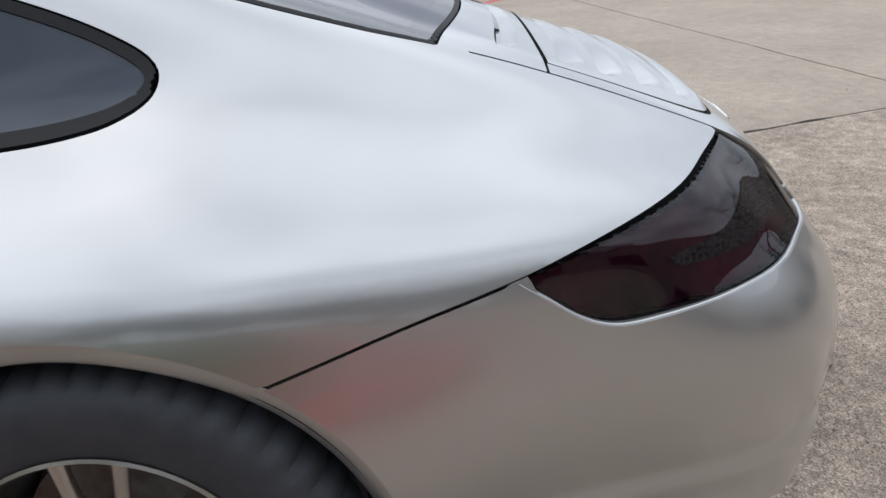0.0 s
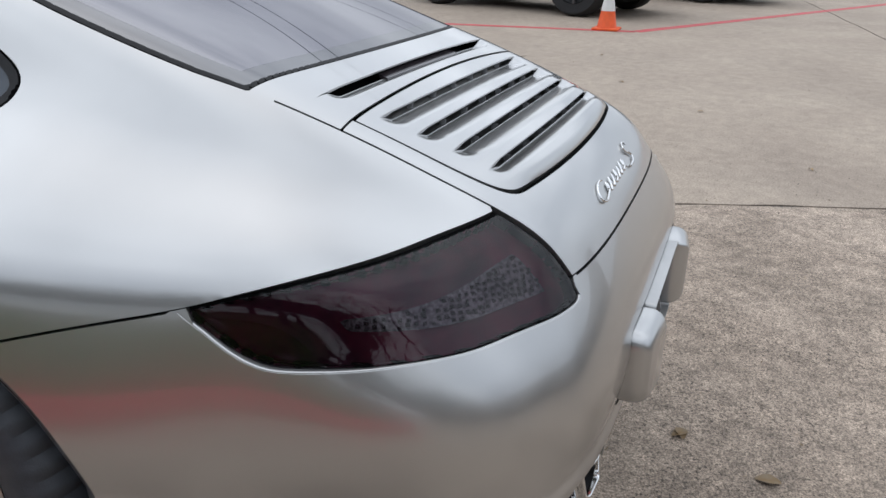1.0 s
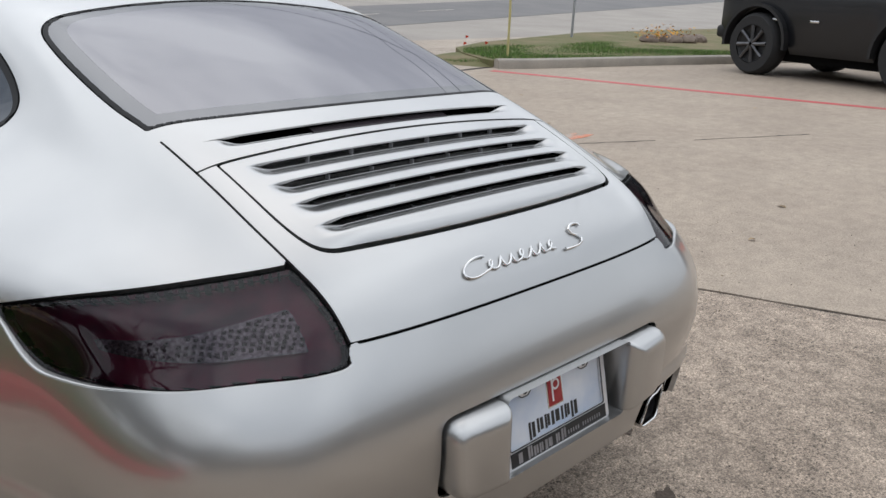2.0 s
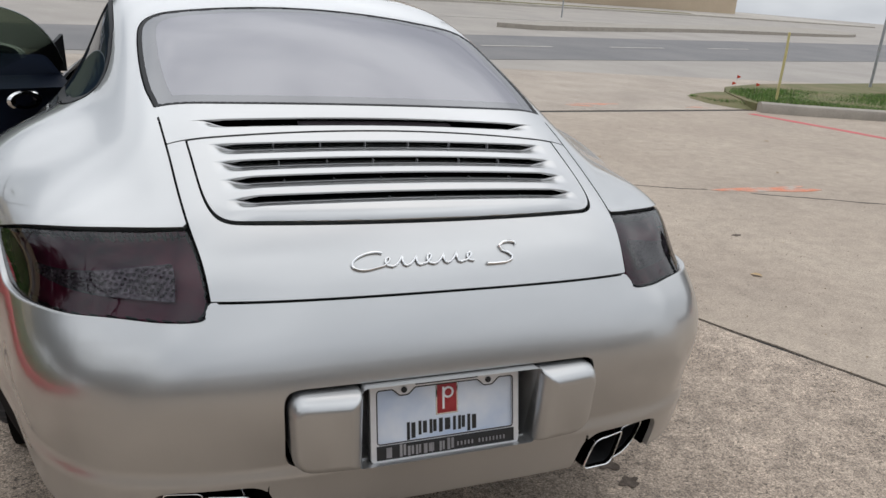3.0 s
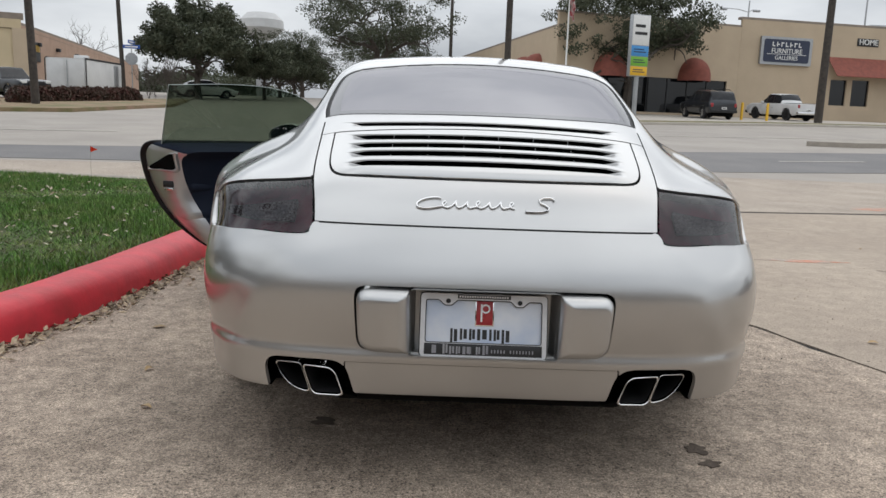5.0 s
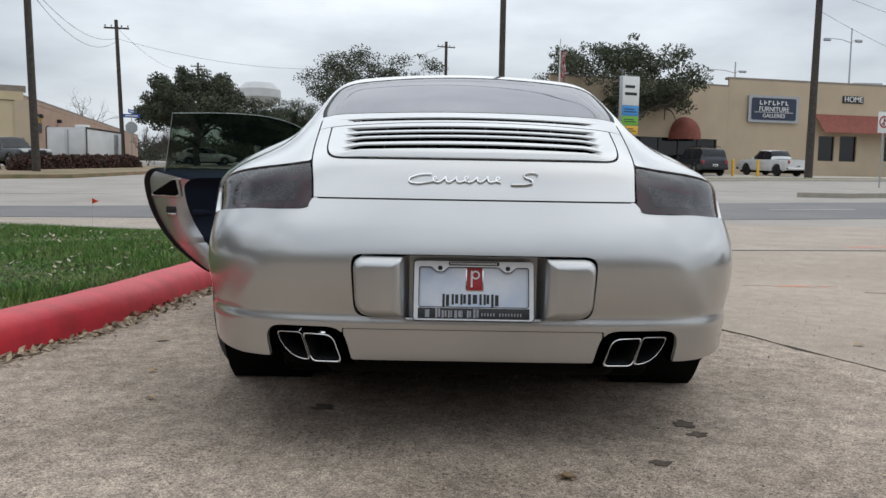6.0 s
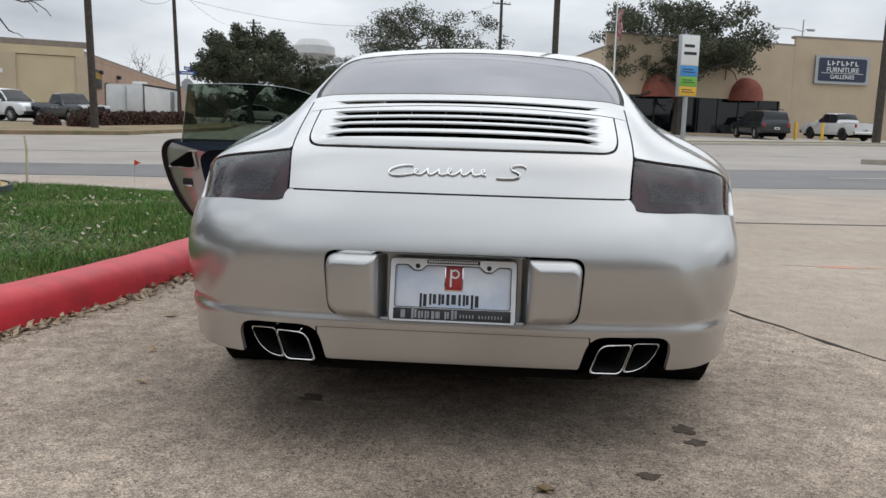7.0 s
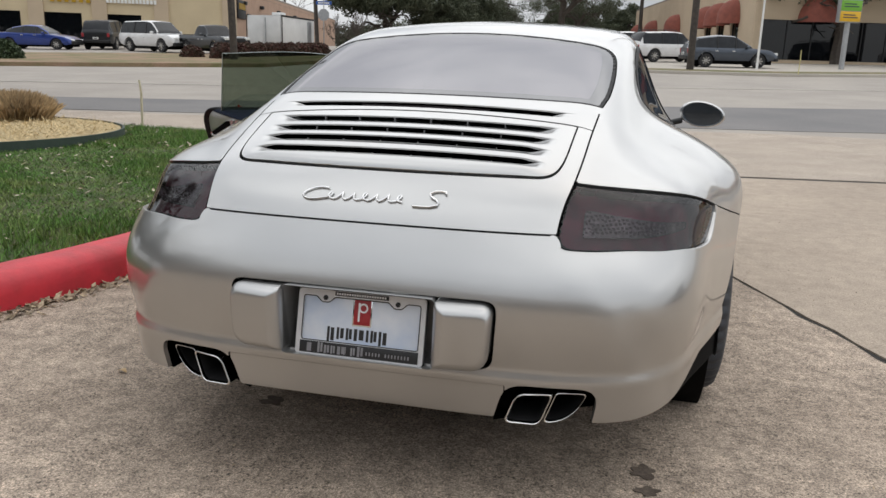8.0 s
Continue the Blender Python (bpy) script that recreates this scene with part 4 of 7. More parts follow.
                row.append((sx, yy, zz, dxx))
            o.append(row)
        P = np.array(o).reshape(-1, 4)
        hitp = cast(np.stack([0 * P[:, 0], AXLE + (P[:, 1] - AXLE) * .3885 / np.hypot(P[:, 1] - AXLE, P[:, 2] - .33), .33 + (P[:, 2] - .33) * .3885 / np.hypot(P[:, 1] - AXLE, P[:, 2] - .33)], 1),
                    np.stack([P[:, 0], 0 * P[:, 0], 0 * P[:, 0]], 1), .2, 1.4)
        W = np.stack([hitp[:, 0] + sx * P[:, 3], P[:, 1], P[:, 2]], 1)
        i = (np.arange(5)[:, None] * 60 + np.arange(59)[None]).ravel()
        mesh_part("arch_lip", W, np.stack([i, i + 1, i + 61, i + 60], 1), M_SILVER, root)
    # the open door
    swing = Matrix.Translation((-.80, 2.86, 0)) @ Matrix.Rotation(radians(-55), 4, "Z") @ Matrix.Translation((.80, -2.86, 0))
    dskin = np.where(left & (y > 1.5) & (y < 3.0), -smax(.003 - door_f, z - .800, .10), -1)
    door, jamb = thick_door(*keep(V, T, dskin), .175, swing, root)
    ny, nz = 48, 22
    gy = np.linspace(1.855, 2.80, ny)
    gx = [cast(np.stack([0 * gy, gy, 0 * gy + q], 1), np.tile([-1., 0., 0.], (ny, 1)), .05, 1.2)[:, 0] for q in (.93, .99)]
    tilt = (gx[1] - gx[0]) / .06
    gz0, gz1 = .772, spl([(1.85, 1.080), (2.2, 1.098), (2.45, 1.082), (2.62, 1.025), (2.74, .925), (2.80, .84)], .02)(gy)
    G = np.array([[(gx[0][a] + tilt[a] * (q - .93) + .02, gy[a], q) for q in np.linspace(gz0, gz1[a], nz)] for a in range(ny)]).reshape(-1, 3)
    idx = np.arange(ny * nz).reshape(ny, nz)
    quads = np.stack([idx[:-1, :-1], idx[1:, :-1], idx[1:, 1:], idx[:-1, 1:]], -1).reshape(-1, 4)
    edge = np.r_[idx[:, 0], idx[-1, 1:], idx[-2::-1, -1], idx[0, -2:0:-1]]
    nn = len(G)
    wall = np.stack([edge, np.roll(edge, -1), np.roll(edge, -1) + nn, edge + nn], 1)
    mesh_part("door_glass", np.concatenate([G, G + np.array([.004, 0, 0])]), np.concatenate([quads, quads[:, ::-1] + nn, wall]), M_DOORGLASS, door, "green-tinted frameless door glass")
    rim = [tuple(G[k]) for k in np.r_[idx[0, :], idx[1:, -1]]]
    part("glass_edge", tube(rim, .0022, 6), M_GLASSEDGE, door, "pale ground glass edge")
    tri = [(a / .16, b) for a, b in rounded([(.004, .655), (.116, .775), (.140, .668)], [.024, .024, .03], 7)]
    cu, cz = .53, .712
    grow = lambda k: [(cu + (u - cu) * k, cz + (w - cz) * k) for u, w in tri]
    part("pocket_rim", loft([[jamb(u, w, o) for u, w in grow(k)] for k, o in ((1.40, -.003), (1.28, .011), (1.12, .013), (1.0, .004))], False), M_JAMB, door)
    part("jamb_pocket", loft([[jamb(u, w, .007) for u, w in grow(q)] for q in (1.03, .85, .7, .55, .4, .25, .1)], True), M_GAPSHADE, door, "black recess in the door jamb", smooth=False)
    latch = Matrix.Translation(jamb(.55, .575, 0)) @ Matrix.Rotation(radians(51), 4, "Z")
    part("latch", box((-.028, -.010, -.014), (.028, .012, .020), .005, 2, latch), M_BLACK, door, "door latch")
    part("latch_plate", box((-.018, -.014, -.030), (.030, .004, -.016), .003, 2, latch), M_CHROME, door)
    part("door_pull", lathe([(.030, 0), (.052, .006), (.058, .014), (.05, .022), (.034, .018), (.03, .004)], 28, Matrix.Translation((-.585, 2.55, .700)) @ Matrix.Rotation(radians(90), 4, "Y") @ Matrix.Diagonal((.72, 1.35, 1.2, 1.0))), M_CHROME, door, "chrome inner door handle")
    part("armrest", box((-.75, 1.98, .53), (-.68, 2.7, .58), .02, 3), M_CARD, door)
    part("mirror_sail", loft([[(-.74 + dd, 2.66, .795), (-.74 + dd, 2.85, .795), (-.71 + dd, 2.82, .96)] for dd in (-.012, .012)], True, True), M_BLACK, door, smooth=False)
    door_mirror(swing.inverted() @ pose(-1.045, 2.84, .835, 0, 0, -20) @ Matrix.Diagonal((1.15, 1.0, 1.0, 1.0)), door, -1)
    door_mirror(pose(.905, 2.60, .85, 0, 0, 0), root, 1)
    root.matrix_basis = Matrix.Translation((.005, 0, 0))
    return root


car()


# ---- lot, street, kerbs, lawn ----
M_ORANGE = mat("sprayed_orange_paint", (.40, .34, .285), .85, second=(.62, .20, .10), scale=6, bump=.002, bump_scale=70, fine=.3)
M_OIL = mat("oil_stain", (.085, .068, .055), .8, second=(.15, .12, .098), scale=14, bump=.0015, bump_scale=80, fine=.25, spec=.1)
M_REDLINE = mat("red_line_paint", (.55, .075, .085), .7, second=(.46, .12, .11), scale=5, fine=.2, bump_scale=60)
M_WHITELINE = mat("faded_white_line", (.55, .52, .47), .7, second=(.42, .38, .33), scale=4, fine=.2, bump_scale=60)
M_APRON = mat("apron_concrete", (.45, .38, .31), .85, second=(.38, .315, .255), scale=1.1, bump=.0025, bump_scale=60, fine=.42, pebble=.22, pebble_scale=140, pits=.55, pit_scale=95, stain=(.25, .21, .17), stain_scale=.6, stain_amount=.45)
M_WALKWAY = mat("pavement_concrete", (.45, .41, .355), .85, second=(.39, .355, .31), scale=1.2, bump=.003, bump_scale=40, fine=.15)
M_LEAF_DRY = mat("dry_leaf", (.30, .19, .08), .8, second=(.34, .26, .17), scale=30, rand=.35)
M_GRASS = mat("grass_blades", (.062, .158, .018), .7, second=(.120, .205, .042), scale=2.5, stain=(.28, .235, .11), stain_scale=5, stain_amount=.45, island=.65)
M_FARGRASS = mat("far_grass", (.12, .125, .045), .95, second=(.20, .16, .085), scale=1.3, bump=.02, bump_scale=12)
M_CRACK = mat("joint_dirt", (.022, .019, .017), .95, fine=.3, bump_scale=90)


def ragged(a, b, n, amp, rng):
    """Points from a to b with a little wander, for a broken edge."""
    a, b = np.array(a, float), np.array(b, float)
    t = np.linspace(0, 1, n)[:, None]
    d = (b - a) / np.linalg.norm(b - a)
    side = np.array([-d[1], d[0]])
    w = np.cumsum(rng.normal(0, amp, n))
    w -= np.linspace(w[0], w[-1], n)
    return a + (b - a) * t + side * w[:, None]


def slab(name, outline, material, top=0.0, depth=.028, label="", category="pavement"):
    bm = bmesh.new()
    up = [bm.verts.new((p[0], p[1], float(rise(p[1])) + top)) for p in outline]
    dn = [bm.verts.new((p[0], p[1], float(rise(p[1])) + top - depth)) for p in outline]
    bm.faces.new(up)
    for k in range(len(up)):
        bm.faces.new((up[k - 1], dn[k - 1], dn[k], up[k]))
    bmesh.ops.recalc_face_normals(bm, faces=bm.faces)
    bmesh.ops.triangulate(bm, faces=[f for f in bm.faces if len(f.verts) > 4])
    return tagged(part(name, bm, material, None, smooth=False), label, category, kind="structure")


rng_j = np.random.default_rng(11)
J1 = ragged((-0.40, 6.56), (15.92, -34), 260, .0035, rng_j)          # the long joint beside the car
J2 = ragged((3.13, -2.50), (34, 1.6), 150, .006, rng_j)
J3 = [(9.0, 8.12), (-40, .53)]                                        # the joint along the driveway apron
g = .011
w1, w2 = (.75 + .8 * np.abs(rng_j.normal(0, 1, (2, len(J1), 1))) * (rng_j.uniform(0, 1, (2, len(J1), 1)) > .55))
j1r, j1l = J1 + np.array([g, .35 * g]) * w1, J1 - np.array([g, .35 * g]) * w2
i2 = int(np.argmin(np.abs(J1[:, 1] + 2.50)))
slab("lot_slab", [*j1l.tolist(), (-40, -34), (-40, .42)], M_CONCRETE, label="weathered tan concrete slab of the parking lot")
slab("lot_slab", [*j1r[:i2].tolist(), *(J2 + [0, g]).tolist()[1:], (40, 2.0), (40, 8.01), (9.0, 8.01)], M_SMOOTHSLAB, label="smoother tan concrete slab of the parking lot")
slab("lot_slab", [*j1r[i2 + 1:].tolist(), (40, -34), (40, 1.7), *(J2 - [0, g]).tolist()[:0:-1]], M_SMOOTHSLAB, label="smoother tan concrete slab of the parking lot")
slab("apron_slab", [(J3[1][0], J3[1][1] + 2.4 * g), (J3[0][0], J3[0][1] + 2.4 * g), (40, 8.12 + 2.4 * g), (40, 12.2), (16, 12.4), (3.0, 12.6), (-7.0, 11.2), (-40, 6.95)], M_APRON, label="paler concrete driveway apron by the street")
slab("joint_bed", [(-39, -33), (39, -33), (39, 8.18), (9.0, 8.18), (-39, .74)], M_CRACK, top=-.006, depth=.012, label="dirt in the slab joints")
for k, (a, b) in enumerate((((1.55, 8.6), (2.6, 11.9)), ((5.0, 9.1), (9.0, 10.2)), ((3.0, 3.6), (3.6, 3.4)), ((3.9, 3.25), (4.9, 2.8)), ((5.2, 2.6), (6.4, 2.1)))):
    line = ragged(a, b, 24, .006, rng_j)
    w = .004 + .004 * np.abs(rng_j.normal(0, 1, 24))[:, None]
    o = np.concatenate([line + w * [0, 1], (line - w * [0, 1])[::-1]])
    slab("surface_crack", o.tolist(), M_CRACK, top=.002, depth=.001, label="fine dark crack in the concrete", category="crack")


def blot(name, c, rx, ry, material, label, seed, top=.0025, n=36):
    r = np.random.default_rng(seed)
    ph, am = r.uniform(0, 6.3, 5), r.uniform(.04, .18, 5)
    o = []
    for a in np.linspace(0, 2 * math.pi, n, endpoint=False):
        k = 1 + sum(am[i] * math.sin((i + 2) * a + ph[i]) for i in range(5))
        o.append((c[0] + rx * k * math.cos(a), c[1] + ry * k * math.sin(a)))
    return slab(name, o, material, top=top, depth=.0015, label=label, category="stain")


for k, (c, rx, ry) in enumerate((((.69, .37), .035, .032), ((.70, .27), .03, .022), ((-.46, .49), .04, .03), ((.52, .02), .03, .02), ((2.9, 2.3), .03, .02))):
    blot("oil_stain", c, rx, ry, M_OIL, "small dark oil stain on the concrete", 40 + k)
for k, (c, rx, ry) in enumerate((((5.57, 8.2), .35, .10), ((4.2, 3.35), .42, .09), ((5.3, 8.0), .2, .06), ((2.6, 3.9), .3, .05), ((7.4, 8.1), .22, .07))):
    blot("paint_mark", c, rx, ry, M_ORANGE, "faded orange utility paint mark on the concrete", 60 + k)

# street surface
slab("asphalt_lane", [(-60, 1.5), (-20, 9.2), (-7, 11.9), (3.25, 13.4), (7, 14.3), (12.9, 16.0), (40, 24), (70, 33), (70, 42), (40, 31.2), (18.4, 23.6), (9.7, 20.7), (4.2, 18.7), (-8.4, 14.6), (-25, 10.2), (-60, 3.4)],
     M_ASPHALT, top=-.022, depth=.004, label="grey asphalt lane of the street", category="road")
for a, b in (((-2, 24.0), (40, 39.0)), ((-30, 13.6), (-9, 19.6)), ((8, 17.2), (10.5, 18.0)), ((13, 18.9), (15.5, 19.7)), ((18, 20.6), (20.5, 21.4))):
    a, b = np.array(a), np.array(b)
    n_ = np.array([-(b - a)[1], (b - a)[0]]) / np.linalg.norm(b - a) * .06
    slab("lane_line", [tuple(a - n_), tuple(b - n_), tuple(b + n_), tuple(a + n_)], M_WHITELINE, top=-.012, depth=.003, label="worn white lane line on the street", category="road marking")
for pts, w in ((((7.88, 7.55), (8.15, 6.3), (8.45, 4.6), (9.12, 1.42), (10.8, .56), (18, -3.1), (27, -7.6)), .085),):
    for a, b in zip(pts, pts[1:]):
        a, b = np.array(a), np.array(b)
        d = (b - a) / np.linalg.norm(b - a)
        n_ = np.array([-d[1], d[0]]) * w
        slab("red_line", [tuple(a - n_), tuple(b - n_ - d * .01), tuple(b + n_ - d * .01), tuple(a + n_)], M_REDLINE, top=.0025, depth=.0015, label="faded red fire-lane line on the lot", category="road marking")

ROLL = [(-.15, -.03), (-.14, .09), (-.11, .135), (-.05, .155), (.04, .155), (.10, .14), (.135, .105), (.15, .05), (.162, -.03)]
KERB = [(-14, -3.2), (-6.0, -1.5), (-4.2, -1.0), (-3.0, -.3), (-2.4, .3), (-2.09, .95), (-1.96, 1.4), (-1.88, 2.0), (-1.83, 3.0), (-1.79, 4.6), (-1.92, 5.8), (-2.40, 6.9), (-3.3, 7.5), (-4.5, 7.68), (-5.9, 7.72)]


def fine(pts, n):
    """A smooth line through points, evenly resampled."""
    p = np.array(pts, float)
    s_ = np.r_[0, np.cumsum(np.linalg.norm(np.diff(p, axis=0), axis=1))]
    q = np.linspace(0, s_[-1], n)
    return np.stack([spl(np.stack([s_, p[:, k]], 1))(q) for k in range(p.shape[1])], 1)


kf = fine(KERB, 140)
red_n = int(np.argmax((kf[:, 1] > 5.6) & (np.arange(140) > 40)))
kbm = sweep(ROLL, [(a, b, 0) for a, b in kf[:red_n]])
tagged(part("kerb_end", sweep([(a, u * .85) for a, u in ROLL], [(a, b, 0) for a, b in kf[red_n:]]), M_KERB, None), "bare concrete kerb at the lawn corner", "kerb", kind="structure")
for v in kbm.verts:
    if v.co.z > .05:
        v.co += Vector((noise.noise(v.co * 7) * .006, noise.noise(v.co * 7 + Vector((9, 0, 0))) * .006, noise.noise(v.co * 5) * .007))
tagged(part("kerb", kbm, M_RED, None), "chipped red painted kerb along the lawn", "kerb", kind="structure")
tagged(part("street_kerb", sweep(ROLL, [(a, b, float(rise(b))) for a, b in fine([(-6.0, 7.72), (-12, 6.7), (-25, 3.7), (-60, -4.5)], 30)]), M_KERB, None), "bare concrete street kerb", "kerb", kind="structure")
lawn = [(a - .10, b - .02) for a, b in kf] + [(-12, 6.6), (-25, 3.6), (-60, -4.5), (-60, -12), (-14, -3.2)]
slab("lawn", lawn, M_SOIL, top=.115, depth=.14, label="short winter-green lawn", category="lawn")


def inside(poly, P):
    """Which of the plan points P lie within a polygon."""
    c = np.zeros(len(P), bool)
    for k in range(len(poly)):
        (x1, y1), (x2, y2) = poly[k - 1], poly[k]
        if y1 != y2:
            c ^= ((y1 > P[:, 1]) != (y2 > P[:, 1])) & (P[:, 0] < (x2 - x1) * (P[:, 1] - y1) / (y2 - y1) + x1)
    return c


def grass(name, poly, n, seed, base_z, size=(.022, .050), label=""):
    """Blades of grass: single bent triangles."""
    r = np.random.default_rng(seed)
    xs, ys = [p[0] for p in poly], [p[1] for p in poly]
    P = []
    while len(P) < n:
        q = np.stack([r.uniform(min(xs), max(xs), 4 * n), r.uniform(min(ys), max(ys), 4 * n)], 1)
        P += q[inside(poly, q)].tolist()
    P = np.array(P[:n])
    h = r.uniform(*size, n) * (1 + .5 * np.sin(P[:, 0] * 2.1 + np.sin(P[:, 1] * 1.7) * 2))
    h = np.clip(h, .015, .09)
    a = r.uniform(0, 6.283, n)
    w_ = r.uniform(.003, .006, n)
    lean = r.normal(0, .022, (n, 2))
    z0 = rise(P[:, 1]) + base_z
    c, s_ = np.cos(a) * w_, np.sin(a) * w_
    V = np.stack([np.stack([P[:, 0] - c, P[:, 1] - s_, z0], 1), np.stack([P[:, 0] + c, P[:, 1] + s_, z0], 1),
                  np.stack([P[:, 0] + lean[:, 0], P[:, 1] + lean[:, 1], z0 + h], 1)], 1).reshape(-1, 3)
    return tagged(mesh_part(name, V, np.arange(3 * n).reshape(-1, 3), M_GRASS, None), label, "grass", kind="stuff")


near_lawn = [(-2.5, .1), (-2.06, 1.4), (-1.98, 2.2), (-1.93, 3.4), (-1.90, 4.6), (-2.03, 5.8), (-2.5, 6.8), (-3.35, 7.36), (-4.5, 7.54), (-5.9, 7.58), (-9.5, 7.0), (-8, 3), (-5.2, -.4)]
grass("grass", near_lawn, 150000, 7, .112, label="short green grass blades of the lawn")


def leaf_mesh(name, size, curl):
    bm = bmesh.new()
    n = 7
    top, bot, mid = [], [], []
    for k in range(n):
        t = k / (n - 1)
        w = size * .32 * math.sin(math.pi * min(max(t, .04), .97)) ** .8
        z = curl * size * (1 - 4 * (t - .5) ** 2)
        mid.append(bm.verts.new((size * (t - .5), 0, z * .4)))
        top.append(bm.verts.new((size * (t - .5), w, z)))
        bot.append(bm.verts.new((size * (t - .5), -w, z * .8)))
    for k in range(n - 1):
        bm.faces.new((mid[k], mid[k + 1], top[k + 1], top[k]))
        bm.faces.new((bot[k], bot[k + 1], mid[k + 1], mid[k]))
    me = bpy.data.meshes.new(name)
    bm.to_mesh(me)
    bm.free()
    me.shade_smooth()
    me.materials.append(M_LEAF_DRY)
    return me


LEAVES = [leaf_mesh("fallen_leaf", .05, .2), leaf_mesh("fallen_leaf", .038, .3), leaf_mesh("fallen_leaf", .06, .12)]
for k, (a, b) in enumerate(((.25, -.10), (-1.18, .925), (.135, -.315), (.245, -.098), (-1.05, .55), (-1.35, 1.5), (5.33, .94), (6.8, 1.4), (2.45, 1.65), (1.92, 1.65), (3.1, -.5), (3.6, 1.1), (4.4, .2), (2.8, .9), (7.6, 3.2), (4.8, 3.9), (3.4, 4.6), (6.1, 5.4))):
    o = new("fallen_leaf", LEAVES[k % 3])
    o.matrix_basis = pose(a, b, .004, 0, 0, 37 * k + 20)
    tagged(o, "dry curled brown leaf on the concrete", "leaf", "fallen leaves on the lot")


def litter(name, n, seed, place, size, label, material, slim=.45):
    """Dry leaves and chips too many to count."""
    r = np.random.default_rng(seed)
    P = np.array([place(r) for _ in range(n)])
    a, s_ = r.uniform(0, 6.28, n), r.uniform(*size, n)
    t1, t2 = r.normal(0, .35, n), r.normal(0, .35, n)
    c, d = np.cos(a), np.sin(a)
    u = np.stack([c, d, t1], 1) * s_[:, None]
    v = np.stack([-d, c, t2], 1) * s_[:, None] * slim
    lift_ = np.abs(u[:, 2:]) + np.abs(v[:, 2:]) + .001
    P = P + np.concatenate([np.zeros((n, 2)), lift_], 1)
    V = np.stack([P - u, P - v, P + u, P + v], 1).reshape(-1, 3)
    return tagged(mesh_part(name, V, np.arange(4 * n).reshape(-1, 4), material, None), label, "leaves", kind="stuff")


M_CHIP = mat("leaf_litter", (.40, .32, .22), .85, second=(.20, .14, .085), scale=60, island=.5)
M_CRUMB = mat("dark_grit", (.07, .055, .042), .9, second=(.14, .11, .085), scale=80, island=.5)


def gutter(r):
    f = r.uniform(26, len(kf) - 12)
    k = int(f)
    off = .165 + abs(r.normal(0, .06))
    d = kf[k + 1] - kf[k - 1]
    s_ = np.array([d[1], -d[0]]) / np.linalg.norm(d)
    return (*(kf[k] + (kf[k + 1] - kf[k]) * (f - k) + s_ * off + r.normal(0, .02, 2)), .001)


litter("leaf_litter", 5200, 21, gutter, (.008, .026), "dry leaf litter in the gutter along the kerb", M_CHIP)
litter("lawn_leaves", 1350, 22, lambda r: (r.uniform(-8, -2.2), r.uniform(.4, 7.4), .135), (.008, .030), "pale dry leaves scattered on the lawn", mat("pale_dry_leaf", (.52, .48, .39), .8, second=(.26, .19, .11), scale=30, island=.35))
litter("lot_grit", 2600, 23, lambda r: (r.uniform(-1.6, 7), r.uniform(-2.5, 6.5), .001), (.002, .007), "grit and leaf crumbs on the concrete", M_CHIP)

litter("dark_grit", 5200, 24, lambda r: (r.uniform(-2.2, 3.4), r.uniform(-2.2, 3.0), .001), (.0015, .0055), "dark grit and leaf crumbs on the concrete", M_CRUMB)

# planting bed with straw mulch and a dry tuft
M_STRAW = mat("straw", (.64, .51, .30), .9, second=(.50, .38, .20), scale=14, island=.35)
M_TUFT = mat("dry_grass", (.50, .365, .205), .9, second=(.36, .255, .14), scale=9, island=.4)
M_BUSHEDGE = mat("edging_strip", (.025, .045, .032), .7, second=(.035, .055, .042), scale=12)
M_MULCH = mat("straw_mulch", (.56, .45, .27), .95, second=(.40, .32, .18), scale=5, bump=.02, bump_scale=35, fine=.2)
BED = (-6.95, 5.55)
bed_ring = [(BED[0] + 1.92 * math.cos(a), BED[1] + 1.86 * math.sin(a)) for a in np.linspace(0, 2 * math.pi, 64, endpoint=False)]
slab("mulch_bed", [(a, b) for a, b in bed_ring], M_MULCH, top=.200, depth=.08, label="straw-covered raised planting bed in the lawn", category="planting bed")
litter("straw", 14000, 41, lambda r: (BED[0] + 1.88 * (k := math.sqrt(r.uniform(0, 1))) * math.cos(q := r.uniform(0, 6.28)), BED[1] + 1.82 * k * math.sin(q), .202), (.02, .06), "loose dry straw over the planting bed", M_STRAW, .07)
tagged(part("bed_edging", sweep([(-.012, 0), (-.012, .105), (.012, .105), (.012, 0)], [(BED[0] + 1.95 * math.cos(a), BED[1] + 1.89 * math.sin(a), .108) for a in np.linspace(-math.pi * .75, math.pi * .55, 70)]), M_BUSHEDGE, None), "dark green edging strip round the straw bed", "edging", kind="structure")
bm = bmesh.new()
r_ = np.random.default_rng(31)
for k in range(8500):
    a, rr = r_.uniform(0, 6.28), .40 * math.sqrt(r_.uniform(0, 1))
    x0, y0 = -7.12 + rr * math.cos(a), 6.92 + rr * math.sin(a)
    hgt = r_.uniform(.30, .42) * math.sqrt(max(.12, 1 - (rr / .46) ** 2))
    ox, oy = r_.normal(0, .035) + .22 * rr * math.cos(a), r_.normal(0, .035) + .22 * rr * math.sin(a)
    v1, v2, v3, v4 = (bm.verts.new(p) for p in ((x0 - .0025, y0, .19), (x0 + .0025, y0, .19), (x0 + ox * .6 + .002, y0 + oy * .6, .19 + hgt * .75), (x0 + ox * 1.2, y0 + oy * 1.2, .19 + hgt)))
    bm.faces.new((v1, v2, v3))
    bm.faces.new((v1, v3, v4))
